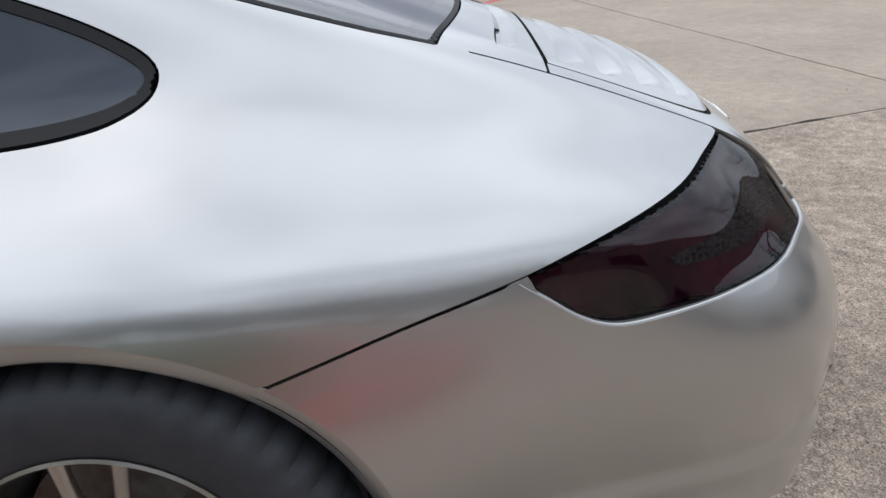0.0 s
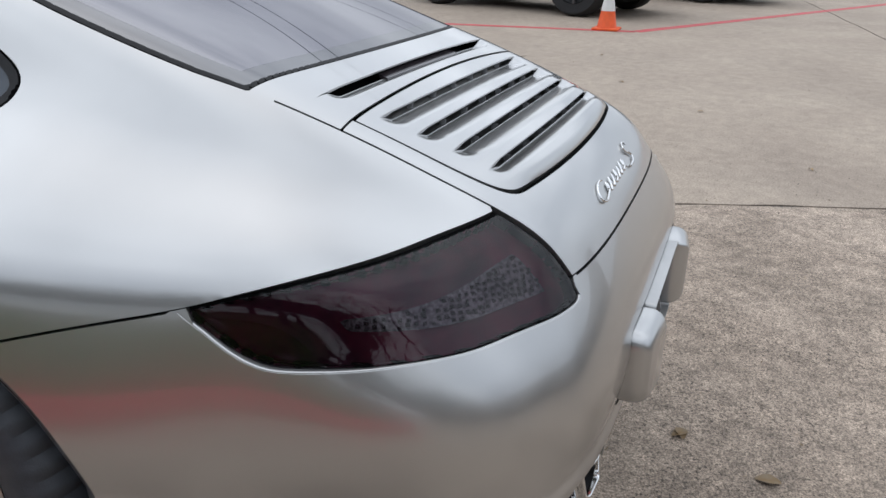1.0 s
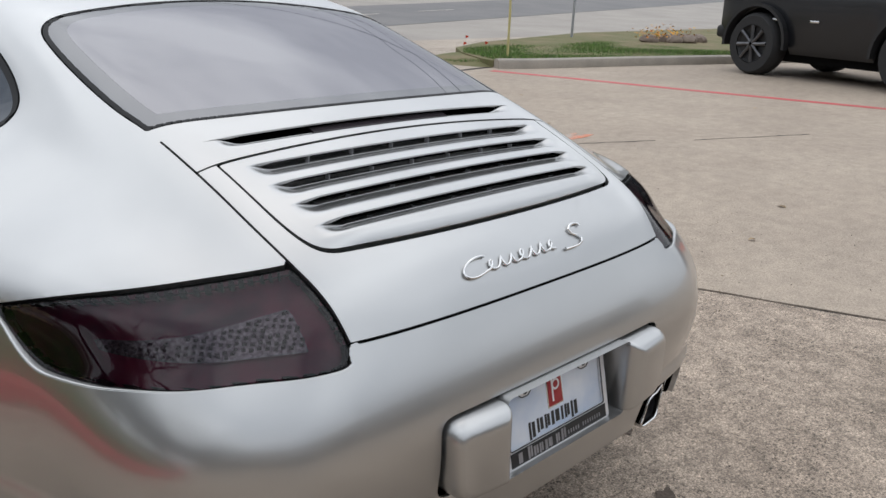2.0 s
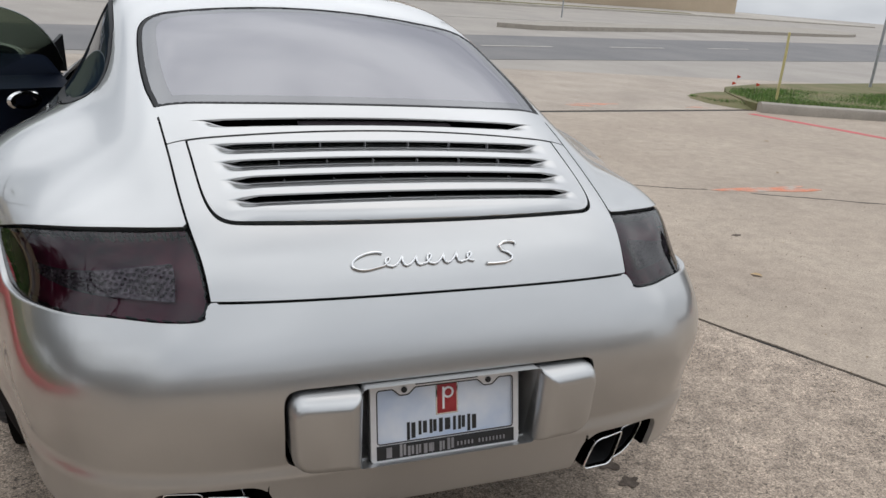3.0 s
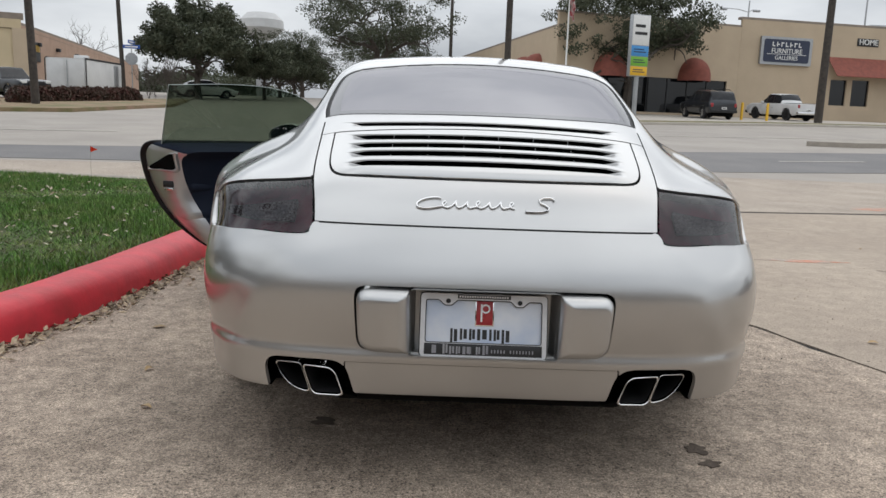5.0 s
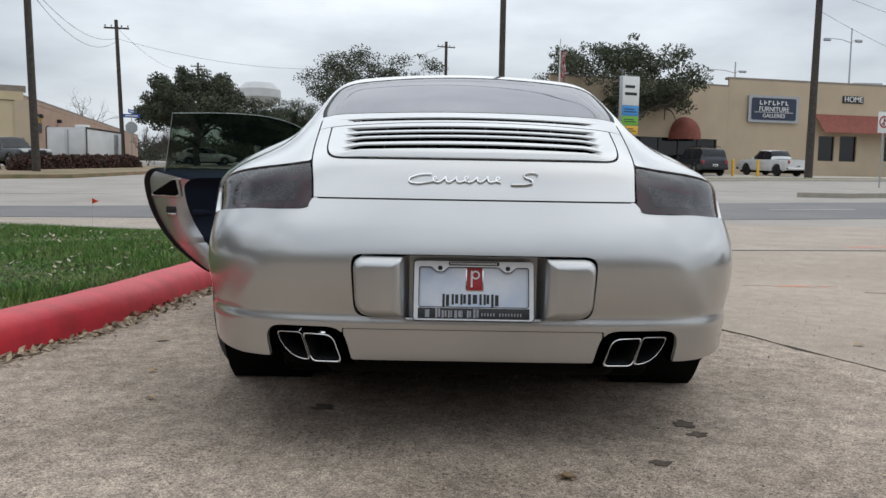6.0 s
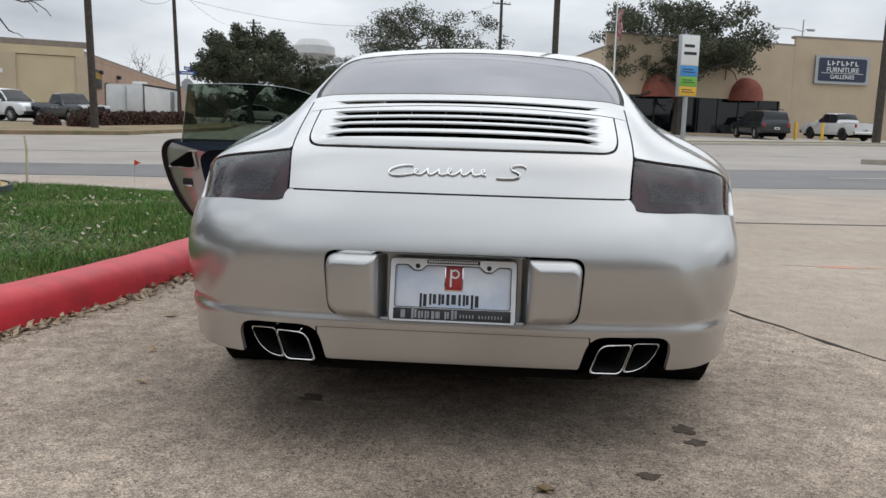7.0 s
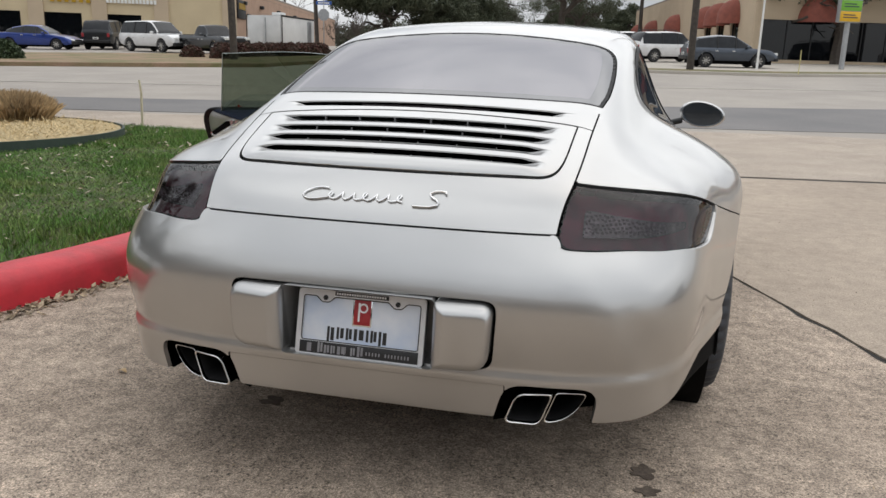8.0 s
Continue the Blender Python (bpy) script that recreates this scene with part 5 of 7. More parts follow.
tagged(part("dry_grass_tuft", bm, M_TUFT, None, smooth=False), "dry tan ornamental grass tuft in straw mulch", "ornamental grass", kind="stuff")


def stake_flag(x0, y0, z0, h, colour_mat, label):
    e = empty("marker_flag", pose(x0, y0, z0), label, "marker flag", "utility marker flags")
    part("wire", tube([(0, 0, 0), (.003, 0, h)], .0016, 6), M_ALLOY, e)
    bm = bmesh.new()
    n = 6
    for k in range(n):
        for q in range(2):
            bm.verts.new((.085 * k / (n - 1), .012 * math.sin(k * 1.3), h - .004 - .07 * q + (.033 if q else -.033) * k / (n - 1)))
    bm.verts.ensure_lookup_table()
    for k in range(n - 1):
        bm.faces.new((bm.verts[2 * k], bm.verts[2 * k + 1], bm.verts[2 * k + 3], bm.verts[2 * k + 2]))
    bmesh.ops.solidify(bm, geom=bm.faces[:], thickness=.0012)
    part("flag", bm, colour_mat, e)
    return e


M_FLAG = mat("orange_plastic", (.75, .10, .04), .5, second=(.65, .08, .03), scale=20)
for a, b, h in ((-4.36, 7.58, .37), (9.3, 9.6, .16), (9.75, 10.0, .24), (9.55, 9.3, .18), (14.8, 9.2, .30)):
    stake_flag(a, b, .11, h, M_FLAG, "small orange utility flag in the grass")
st = part("marker_post", tube([(0, 0, 0), (.01, 0, .45), (-.012, .004, .62)], [.016, .015, .013], 8), mat("pale_wood", (.55, .50, .36), .8, second=(.45, .40, .28), scale=20), None)
st.matrix_basis = pose(-5.76, 7.60, .11)
tagged(st, "pale thin wooden stake in the lawn edge", "stake")

# right-hand island of grass with its kerb
ISLE = [(8.25, 7.80), (8.6, 7.62), (9.4, 7.35), (10.4, 7.08), (12.75, 6.32), (16, 5.25), (22, 3.2), (40, -2.5)]
isle_f = fine(ISLE, 60)
tagged(part("island_kerb", sweep([(-a * .8, u * .95) for a, u in ROLL[::-1]], [(a, b, 0) for a, b in isle_f]), M_KERB, None), "pale worn concrete kerb of the grass island", "kerb", kind="structure")
slab("island_lawn", [(a + .03, b + .1) for a, b in isle_f] + [(40, 8.5), (24, 11.8), (16, 12.0), (11, 10.8), (9.6, 10.1), (8.95, 9.3), (8.35, 8.2)], M_FARGRASS, top=.11, depth=.13, label="thin green grass of the island", category="lawn")
grass("grass", [(8.4, 8.0), (10, 7.35), (14, 6.15), (14, 9.6), (9.6, 9.9), (8.9, 9.2)], 22000, 9, .105, (.03, .06), "short green grass of the island")
# the worn end of the island runs out as a low tongue of turf and leaves
bm = bmesh.new()
rr = np.random.default_rng(71)
tongue = [(8.2, 9.45), (8.0, 9.1), (7.95, 8.6), (8.1, 8.1), (8.35, 7.85), (8.7, 8.2), (9.1, 9.0), (9.5, 9.8), (9.0, 9.9), (8.5, 9.75)]
base_v = [bm.verts.new((a, b, .002)) for a, b in tongue]
mid_v = [bm.verts.new((a * .6 + 8.9 * .4, b * .6 + 8.9 * .4, .09)) for a, b in tongue]
for k in range(len(tongue)):
    bm.faces.new((base_v[k - 1], base_v[k], mid_v[k], mid_v[k - 1]))
bm.faces.new(mid_v)
bmesh.ops.recalc_face_normals(bm, faces=bm.faces)
tagged(part("turf_tongue", bm, M_FARGRASS, None), "low worn tongue of turf at the island's end", "lawn", kind="structure")
grass("grass", [(8.15, 9.3), (8.1, 8.6), (8.4, 8.1), (9.1, 9.0), (9.3, 9.7)], 5000, 10, .03, (.03, .06), "short green grass of the island")


# ---- across the street ----
M_WOODPOLE = mat("weathered_pole_wood", (.040, .034, .030), .9, second=(.07, .058, .048), scale=6, bump=.004, bump_scale=30)
M_STEEL = mat("galvanised_steel", (.42, .43, .44), .45, .8, second=(.34, .35, .36), scale=8)
M_PINK = mat("pink_tan_brick", (.44, .30, .22), .9, second=(.38, .255, .185), scale=1.2, fine=.12, bump=.004, bump_scale=20)
M_CREAM = mat("cream_stucco", (.56, .46, .30), .9, second=(.51, .415, .27), scale=.7, fine=.06, bump=.004, bump_scale=30)
M_COPING = mat("roof_coping", (.20, .165, .13), .7, second=(.26, .21, .17), scale=2)
M_AWNING = mat("rust_red_canvas", (.25, .075, .052), .85, second=(.19, .058, .042), scale=3, fine=.1, bump_scale=50)
M_WINDOW = tinted_glass("shop_window_glass", (.010, .012, .016), (.05, .055, .06), .03)
M_NAVY = mat("sign_navy", (.018, .026, .055), .5, second=(.022, .031, .065), scale=4)
M_SIGNWHITE = mat("sign_white", (.74, .74, .72), .5, second=(.68, .68, .66), scale=6)
M_BLUE = mat("sign_blue", (.06, .27, .58), .5, second=(.05, .24, .53), scale=6)
M_GREEN = mat("sign_green", (.17, .42, .04), .5, second=(.15, .38, .035), scale=6)
M_YELLOW = mat("sign_yellow", (.72, .42, .02), .5, second=(.66, .38, .02), scale=6)
M_STREETSIGN = mat("street_sign_blue", (.02, .09, .36), .45, second=(.02, .08, .32), scale=9)
M_HEDGE = mat("winter_hedge_leaf", (.085, .028, .022), .8, second=(.05, .035, .02), scale=3)
M_OAK = mat("oak_leaf", (.045, .058, .030), .75, second=(.075, .080, .045), scale=1.5)
M_BARK = mat("dark_bark", (.055, .045, .038), .95, second=(.09, .075, .062), scale=5, bump=.01, bump_scale=14)
M_BUSH = mat("bush_leaf", (.05, .075, .03), .8, second=(.03, .05, .02), scale=3)
M_TRAILER = mat("trailer_white", (.66, .66, .65), .5, second=(.58, .58, .57), scale=1.2)


def gz(y):
    return float(rise(y))


def upright(a, b, z0, z1, thick=.3):
    """A wall slab between two plan points."""
    a, b = Vector((*a, 0)), Vector((*b, 0))
    d = (b - a).normalized()
    n = Vector((d.y, -d.x, 0))
    bm = bmesh.new()
    lo = [bm.verts.new((*(p + n * o).xy, z0)) for p, o in ((a, 0), (b, 0), (b, -thick), (a, -thick))]
    hi = [bm.verts.new((*(p + n * o).xy, z1)) for p, o in ((a, 0), (b, 0), (b, -thick), (a, -thick))]
    bm.faces.new(lo[::-1])
    bm.faces.new(hi)
    for k in range(4):
        bm.faces.new((lo[k - 1], lo[k], hi[k], hi[k - 1]))
    bmesh.ops.recalc_face_normals(bm, faces=bm.faces)
    return bm


def facade(parent, a, b, z0, z1, openings, material, depth=.22, window_mat=None, part_name="wall"):
    """A front with real openings: wall pieces round each (u0, u1, v0, v1), and a recessed pane with its sill in each."""
    a, b = np.array(a, float), np.array(b, float)
    L = np.linalg.norm(b - a)
    d = (b - a) / L
    n = np.array([d[1], -d[0]])
    at = lambda u, o=0.0: tuple(a + d * u + n * o)
    us = sorted({0.0, L, *[q for o in openings for q in o[:2]]})

    def block(u0, u1, v0, v1, o0, o1):
        bm = bmesh.new()
        p = [at(u0, o0), at(u1, o0), at(u1, o1), at(u0, o1)]
        lo = [bm.verts.new((*q, v0)) for q in p]
        hi = [bm.verts.new((*q, v1)) for q in p]
        bm.faces.new(lo[::-1])
        bm.faces.new(hi)
        for k in range(4):
            bm.faces.new((lo[k - 1], lo[k], hi[k], hi[k - 1]))
        bmesh.ops.recalc_face_normals(bm, faces=bm.faces)
        part(part_name, bm, material, parent, smooth=False)

    for u0, u1 in zip(us, us[1:]):
        holes = sorted([(o[2], o[3]) for o in openings if o[0] <= u0 + 1e-6 and o[1] >= u1 - 1e-6])
        v = z0
        for h0, h1 in holes:
            if h0 > v + .01:
                block(u0, u1, v, h0, 0, -depth)
            v = h1
        if v < z1 - .01:
            block(u0, u1, v, z1, 0, -depth)
    for u0, u1, v0, v1 in openings:
        w = upright(at(u0, -depth * .75), at(u1, -depth * .75), v0, v1, .03)
        wp = part("window", w, window_mat or M_WINDOW, parent, "dark shop window", smooth=False)
        for k in range(max(1, int((u1 - u0) / 1.6)) + 1):
            q = u0 + (u1 - u0) * k / max(1, int((u1 - u0) / 1.6))
            p0 = at(min(max(q - .03, u0), u1 - .06), -depth * .75 + .05)
            p1 = at(min(max(q + .03, u0 + .06), u1), -depth * .75 + .05)
            part("mullion", upright(p0, p1, v0, v1, .06), M_BLACK, wp, smooth=False)


def lettering(text, size, m, material, parent, name="lettering", extrude=.02):
    cu = bpy.data.curves.new(name, "FONT")
    cu.body, cu.size, cu.extrude, cu.align_x, cu.align_y = text, size, extrude, "CENTER", "CENTER"
    tmp = bpy.data.objects.new(name, cu)
    scene.collection.objects.link(tmp)
    me = bpy.data.meshes.new_from_object(tmp.evaluated_get(bpy.context.evaluated_depsgraph_get()))
    bpy.data.objects.remove(tmp)
    bpy.data.curves.remove(cu)
    ob = obj(name, me, parent, material)
    ob.matrix_basis = m
    return ob


def facing(a, d, z0, off=.0):
    """A matrix whose x runs along d in plan, y up, z out of the wall, at plan point a and height z0."""
    d = Vector((*d, 0)).normalized()
    n = Vector((d.y, -d.x, 0))
    m = Matrix((d, Vector((0, 0, 1)), n)).transposed().to_4x4()
    m.translation = Vector((*a, z0)) + n * off
    return m


def store():
    root = empty("furniture_store", None, "tan stucco store with navy sign and dark windows", "building")
    z0 = gz(57) - .3
    A0, A1 = (22.3, 60.0), (62.0, 69.0)
    da = np.array(A1) - np.array(A0)
    da = da / np.linalg.norm(da)
    facade(root, A0, A1, z0, 9.15, [(8.3, 9.8, 3.0, 5.0), (10.3, 11.9, 3.0, 5.05), (14.6, 16.4, 3.1, 5.1), (17.2, 19.4, 3.1, 5.1), (24, 27, 3.1, 5.1)], M_STUCCO)
    part("coping", upright(np.array(A0) - da * .1, A1, 9.15, 9.33, .5), M_COPING, root, smooth=False)
    B0, B1 = (7.6, 55.0), (22.32, 60.02)
    facade(root, B0, B1, z0, 8.55, [(.6, 14.6, 1.9, 4.45)], M_STUCCO)
    part("coping", upright(B0, B1, 8.55, 8.7, .5), M_COPING, root, smooth=False)
    C0, C1 = (-.4, 98.0), (7.6, 55.0)
    dc = np.array(C1) - np.array(C0)
    Lc = np.linalg.norm(dc)
    dc /= Lc
    arches = [4, 12, 22, 32.5, 36.0, 39.5]
    facade(root, C0, C1, z0, 7.6, [(q - .9, q + .9, 1.9, 4.4) for q in arches], M_STUCCO)
    part("coping", upright(C0, C1, 7.6, 7.75, .5), M_COPING, root, smooth=False)
    part("roof", loft([[(p[0], p[1] + .3, zz) for p in (A0, A1, (62, 98), (-.3, 98.2), (7.7, 55.2))] for zz in (7.4, 7.45)], True, True), M_COPING, root, smooth=False)
    # arched awnings
    db = np.array(B1) - np.array(B0)
    db /= np.linalg.norm(db)

    def dome(p, d, w, h, z_):
        m = facing(p, d, z_)
        bm = bmesh.new()
        rows = []
        for a in np.linspace(0, math.pi / 2, 7):
            rows.append([bm.verts.new((w / 2 * math.cos(t) * 1.0, h * math.sin(t) * math.cos(a) ** .6 if a < 1.57 else 0, w * .55 * math.sin(a) * math.sin(max(t, .0)) + .02)) for t in np.linspace(0, math.pi, 15)])
        for r0, r1 in zip(rows, rows[1:]):
            for k in range(14):
                bm.faces.new((r0[k], r0[k + 1], r1[k + 1], r1[k]))
        bmesh.ops.remove_doubles(bm, verts=bm.verts, dist=.001)
        bmesh.ops.transform(bm, matrix=m, verts=bm.verts)
        part("awning", bm, M_AWNING, root, "rust-red domed canvas awning")

    for q in (4.2, 11.4):
        dome(np.array(B0) + db * q, db, 2.6, 1.75, 4.3)
    for q in arches:
        dome(np.array(C0) + dc * q, dc, 2.3, 1.7, 4.3)
    # sloping awning over the shop windows
    p0, p1 = np.array(A0) + da * 7.8, np.array(A0) + da * 30
    n = np.array([da[1], -da[0]])
    part("awning", loft([[(*p0, 6.75), (*p1, 6.75), (*(p1 + n * 1.3), 5.25), (*(p0 + n * 1.3), 5.25)], [(*p0, 6.70), (*p1, 6.70), (*(p1 + n * 1.3), 5.20), (*(p0 + n * 1.3), 5.20)]], True, True), M_AWNING, root, "rust-red sloping canvas awning", smooth=False)
    # the big sign
    sc = np.array(A0) + da * 3.9
    m = facing(sc, da, 6.95)
    sg = part("store_sign", loft([[(a, b, zz) for a, b in rounded([(-2.25, -1.05), (-2.25, 1.05), (2.25, 1.05), (2.25, -1.05)], .12)] for zz in (.02, .22)], True, True), M_STEEL, root, "navy store sign in a pale surround", smooth=False)
    sg.matrix_basis = m
    part("sign_face", loft([[(a, b, zz) for a, b in rounded([(-2.0, -.86), (-2.0, .86), (2.0, .86), (2.0, -.86)], .18)] for zz in (.21, .24)], True, True), M_NAVY, sg, smooth=False)
    for k in range(7):
        bmk = box((-1.30 + k * .385, .32, .24), (-1.22 + k * .385, .66, .26))
        box_into(bmk, (-1.215 + k * .385, .32 + .12 * (k % 3), .24), (-1.06 + k * .385, .40 + .12 * (k % 3), .26))
        part("letter_bar", bmk, M_SIGNWHITE, sg, smooth=False)
    lettering("FURNITURE", .52, Matrix.Translation((0, -.02, .25)), M_SIGNWHITE, sg)
    part("sign_rule", box((-1.75, -.27, .24), (1.75, -.235, .26)), M_SIGNWHITE, sg, smooth=False)
    lettering("GALLERIES", .43, Matrix.Translation((0, -.53, .25)), M_SIGNWHITE, sg)
    part("sign_backing", box((-1.0, -.3, .0), (1.0, .3, .05), .02, 1, facing(np.array(A0) + da * 11.3, da, 8.0, .0)), M_INK, root)
    lettering("HOME", .62, facing(np.array(A0) + da * 11.3, da, 8.0, .09), M_SIGNWHITE, root, extrude=.03)
    for q, w_ in ((9, 1.2), (14.5, 2.4), (26, 2.0)):
        p = np.array(A0) + da * q - n * 2.5
        part("roof_unit", box((p[0] - w_ / 2, p[1] - .6, 9.0), (p[0] + w_ / 2, p[1] + .6, 9.75 if w_ > 1.5 else 9.5), .05), M_STEEL, root)
    return root


store()


M_BROWNWALL = mat("brown_brick", (.30, .27, .24), .9, second=(.25, .225, .20), scale=1.5, fine=.15, bump=.004, bump_scale=20)


def dealership():
    """The long low building behind the lot, which the car's lamps and bumper mirror."""
    root = empty("dealership", None, "long low brown building with dark windows behind the lot", "building")
    A, B = (26.0, -16.0), (-24.0, -12.5)
    facade(root, A, B, -.2, 4.2, [(4.0 + 6.4 * k, 6.8 + 6.4 * k, .7, 2.5) for k in range(7)], M_BROWNWALL)
    part("coping", upright(A, B, 4.2, 4.4, .5), M_COPING, root, smooth=False)
    part("roof", loft([[(p[0], p[1], zz) for p in (A, B, (-24, -30), (26, -30))] for zz in (3.6, 3.65)], True, True), M_COPING, root, smooth=False)
    return root


dealership()


def gold_shop():
    root = empty("strip_shop", None, "cream strip shop building with gold sign letters", "building")
    z0 = gz(50) - .4
    C = (-31.8, 58.0)
    L = (-75.0, 38.0)
    d = np.array(C) - np.array(L)
    D = np.linalg.norm(d)
    d /= D
    facade(root, L, C, z0, 7.0, [(D - 9.6, D - 6.8, 1.3, 4.0), (D - 14.2, D - 11.2, 1.3, 4.0), (D - 20.5, D - 15.6, 1.3, 4.0), (D - 30, D - 24, 1.3, 4.0)], M_CREAM)
    part("coping", upright(L, np.array(C) + d * .15, 7.0, 7.45, .6), M_COPING, root, smooth=False)
    part("cornice", upright(np.array(L) + np.array([d[1], -d[0]]) * .12, np.array(C) + np.array([d[1], -d[0]]) * .12, 6.35, 6.55, .12), M_CREAM, root, smooth=False)
    for q in (D - .6, D - 5.8, D - 10.4, D - 15):
        p = np.array(L) + d * q
        part("pilaster", upright(p + np.array([d[1], -d[0]]) * .15, p + d * 1.1 + np.array([d[1], -d[0]]) * .15, z0, 6.35, .15), M_STUCCO, root, smooth=False)
    E_ = (-44.0, 112.0)
    facade(root, C, E_, z0, 6.6, [], M_PINK)
    part("coping", upright(C, E_, 6.6, 6.78, .5), M_COPING, root, smooth=False)
    e = np.array(E_) - np.array(C)
    e /= np.linalg.norm(e)
    for q in (4, 10, 17, 25, 34):
        p = np.array(C) + e * q
        part("wall_lamp", box((-.25, -.15, 0), (.25, .15, .35), .06, 2, facing(p, e, 5.5)), M_BLACK, root)
    gold = mat("gold_letters", (.55, .33, .03), .35, .5, second=(.48, .29, .02), scale=8)
    for k in range(6):
        part("letter_bar", box((-.16, -.28, 0), (.14, .28 - .12 * (k % 2), .1), .02, 1, facing(np.array(L) + d * (D - 13.2 + k * .52), d, 5.05, .12)), gold, root, smooth=False)
    for k in range(14):
        part("letter_bar", box((-.1, -.16, 0), (.1, .16, .08), .01, 1, facing(np.array(L) + d * (D - 9.2 + k * .27), d, 5.0, .12)), M_SIGNWHITE, root, smooth=False)
    sg = part("side_sign", box((-1.25, -.75, 0), (1.25, .75, .12), .03, 2, facing(np.array(C) + e * 3.2, e, 4.9, .02)), M_BLACK, root, "small dark side sign with gold bars")
    for k in range(5):
        part("letter_bar", box((-.95 + k * .4, .0, .12), (-.68 + k * .4, .5, .16), 0, 1, facing(np.array(C) + e * 3.2, e, 4.9, .02)), gold, sg, smooth=False)
    part("roof", loft([[(p[0], p[1], zz) for p in (L, C, E_, (-80, 100))] for zz in (6.3, 6.35)], True, True), M_COPING, root, smooth=False)
    return root


gold_shop()


M_BAREVERGE = mat("bare_verge", (.30, .20, .135), .95, second=(.15, .145, .06), scale=.8, fine=.2, bump=.02, bump_scale=12)


# ---- kerbs, pavements and verges beyond the street ----
slab("far_pavement", [(-3.2, 37.2), (2, 36.6), (7, 37.0), (20, 44.8), (45, 54), (75, 62), (75, 90), (-10, 110), (-4.5, 60)], M_WALKWAY, top=.10, depth=.3, label="pale concrete pavement and forecourt beyond the street")
slab("far_verge", [(-1.5, 37.6), (2, 37.2), (7, 37.6), (20, 45.6), (45, 55), (45, 56.5), (20, 47.3), (7, 39.6), (1, 39.2)], M_FARGRASS, top=.115, depth=.05, label="thin winter grass verge beside the kerb", category="lawn")
slab("corner_verge", [(-15.2, 30.2), (-18, 28.0), (-30, 20.5), (-60, 6), (-60, 16), (-33, 33), (-24, 42), (-17.5, 52), (-14.5, 40)], M_BAREVERGE, top=.13, depth=.3, label="patchy bare soil and winter grass verge at the corner", category="lawn")
slab("shop_forecourt", [(-24, 42.2), (-33, 33.2), (-60, 16.2), (-76, 37), (-32, 58), (-40, 100), (-25, 80), (-17.6, 52.2)], M_STREET, top=.09, depth=.3, label="concrete forecourt of the strip shop")
slab("street_island", fine([(12.0, 24.6), (13.2, 25.6), (22, 30.4), (45, 41), (46, 40.2), (24, 29.4), (14, 24.6), (12.4, 24.1), (12.0, 24.6)], 40)[:-1].tolist(), M_KERB, top=.13, depth=.2, label="concrete traffic island in the street", category="kerb")
slab("street_island", fine([(-24, 17.0), (-22, 17.6), (-20.5, 18.4), (-20.8, 18.8), (-24, 18.2), (-40, 12.5), (-40, 11.6), (-24, 17.0)], 40)[:-1].tolist(), M_KERB, top=.13, depth=.2, label="concrete traffic island in the street", category="kerb")


def pole(name, x0, y0, h, r0, r1, lean, label, arms=(), material=None, lift=0.0):
    e = empty(name, pose(x0, y0, gz(y0) + lift), label, "pole")
    part("shaft", tube([(lean[0] * t, lean[1] * t, h * t - .1) for t in np.linspace(0, 1, 6)], [r0 + (r1 - r0) * t for t in np.linspace(0, 1, 6)], 12), material or M_WOODPOLE, e)
    for za, half, ang in arms:
        t = za / h
        bm = box((-half, -.06, za - .06), (half, .06, za + .06), .01, 1, Matrix.Translation((lean[0] * t, lean[1] * t, 0)) @ Matrix.Rotation(radians(ang), 4, "Z"))
        arm = part("crossarm", bm, M_WOODPOLE, e)
        for q in (-.9, -.4, .4, .9):
            part("insulator", lathe([(.0, .2), (.05, .18), (.06, .1), (.04, .05), (.05, 0)], 10, Matrix.Translation((lean[0] * t, lean[1] * t, 0)) @ Matrix.Rotation(radians(ang), 4, "Z") @ Matrix.Translation((half * q, 0, za + .06))), M_STEEL, arm)
    return e


pole("utility_pole", -18.4, 33.6, 12.5, .175, .14, (-.35, 0), "dark weathered wooden utility pole at the corner")
pole("utility_pole", -24.3, 58.0, 10.9, .17, .13, (-.4, 0), "dark wooden utility pole with crossarm", ((10.2, .9, 10),))
pole("utility_pole", .2, 90.0, 14.4, .22, .16, (0, 0), "far wooden utility pole with crossarm", ((13.7, 1.1, 20),), lift=0)
pole("utility_pole", 2.9, 38.6, 13.5, .17, .14, (0, 0), "slim dark utility pole on the verge")
pole("utility_pole", 24.2, 50.0, 13.5, .26, .20, (.1, 0), "brown wooden utility pole in front of the store", lift=.1)
pole("utility_pole", -34, 108.0, 14.0, .2, .15, (0, 0), "far wooden utility pole", ((13.4, 1.0, 0),))


def street_lamp(x0, y0, h, s, label):
    e = empty("street_lamp", pose(x0, y0, gz(y0)), label, "street lamp")
    part("mast", tube([(0, 0, 0), (0, 0, h * .5), (0, 0, h)], [.11, .09, .06], 10), M_STEEL, e)
    for sx, l_ in ((-1, 2.6), (1, .8)):
        part("arm", tube([(0, 0, h * .9), (sx * l_ * .4, 0, h * .92), (sx * l_, 0, h * .925)], .035, 8), M_STEEL, e)
        part("lamp_head", box((sx * l_ - .35, -.12, h * .905), (sx * l_ + .35, .12, h * .925), .04, 2), M_STEEL, e)
    e.matrix_basis = e.matrix_basis @ Matrix.Rotation(radians(s), 4, "Z")
    return e


street_lamp(28.2, 75, 10.6, 10, "grey twin-arm street lamp behind the store")
street_lamp(39.3, 75, 14.0, 10, "grey twin-arm street lamp behind the store")


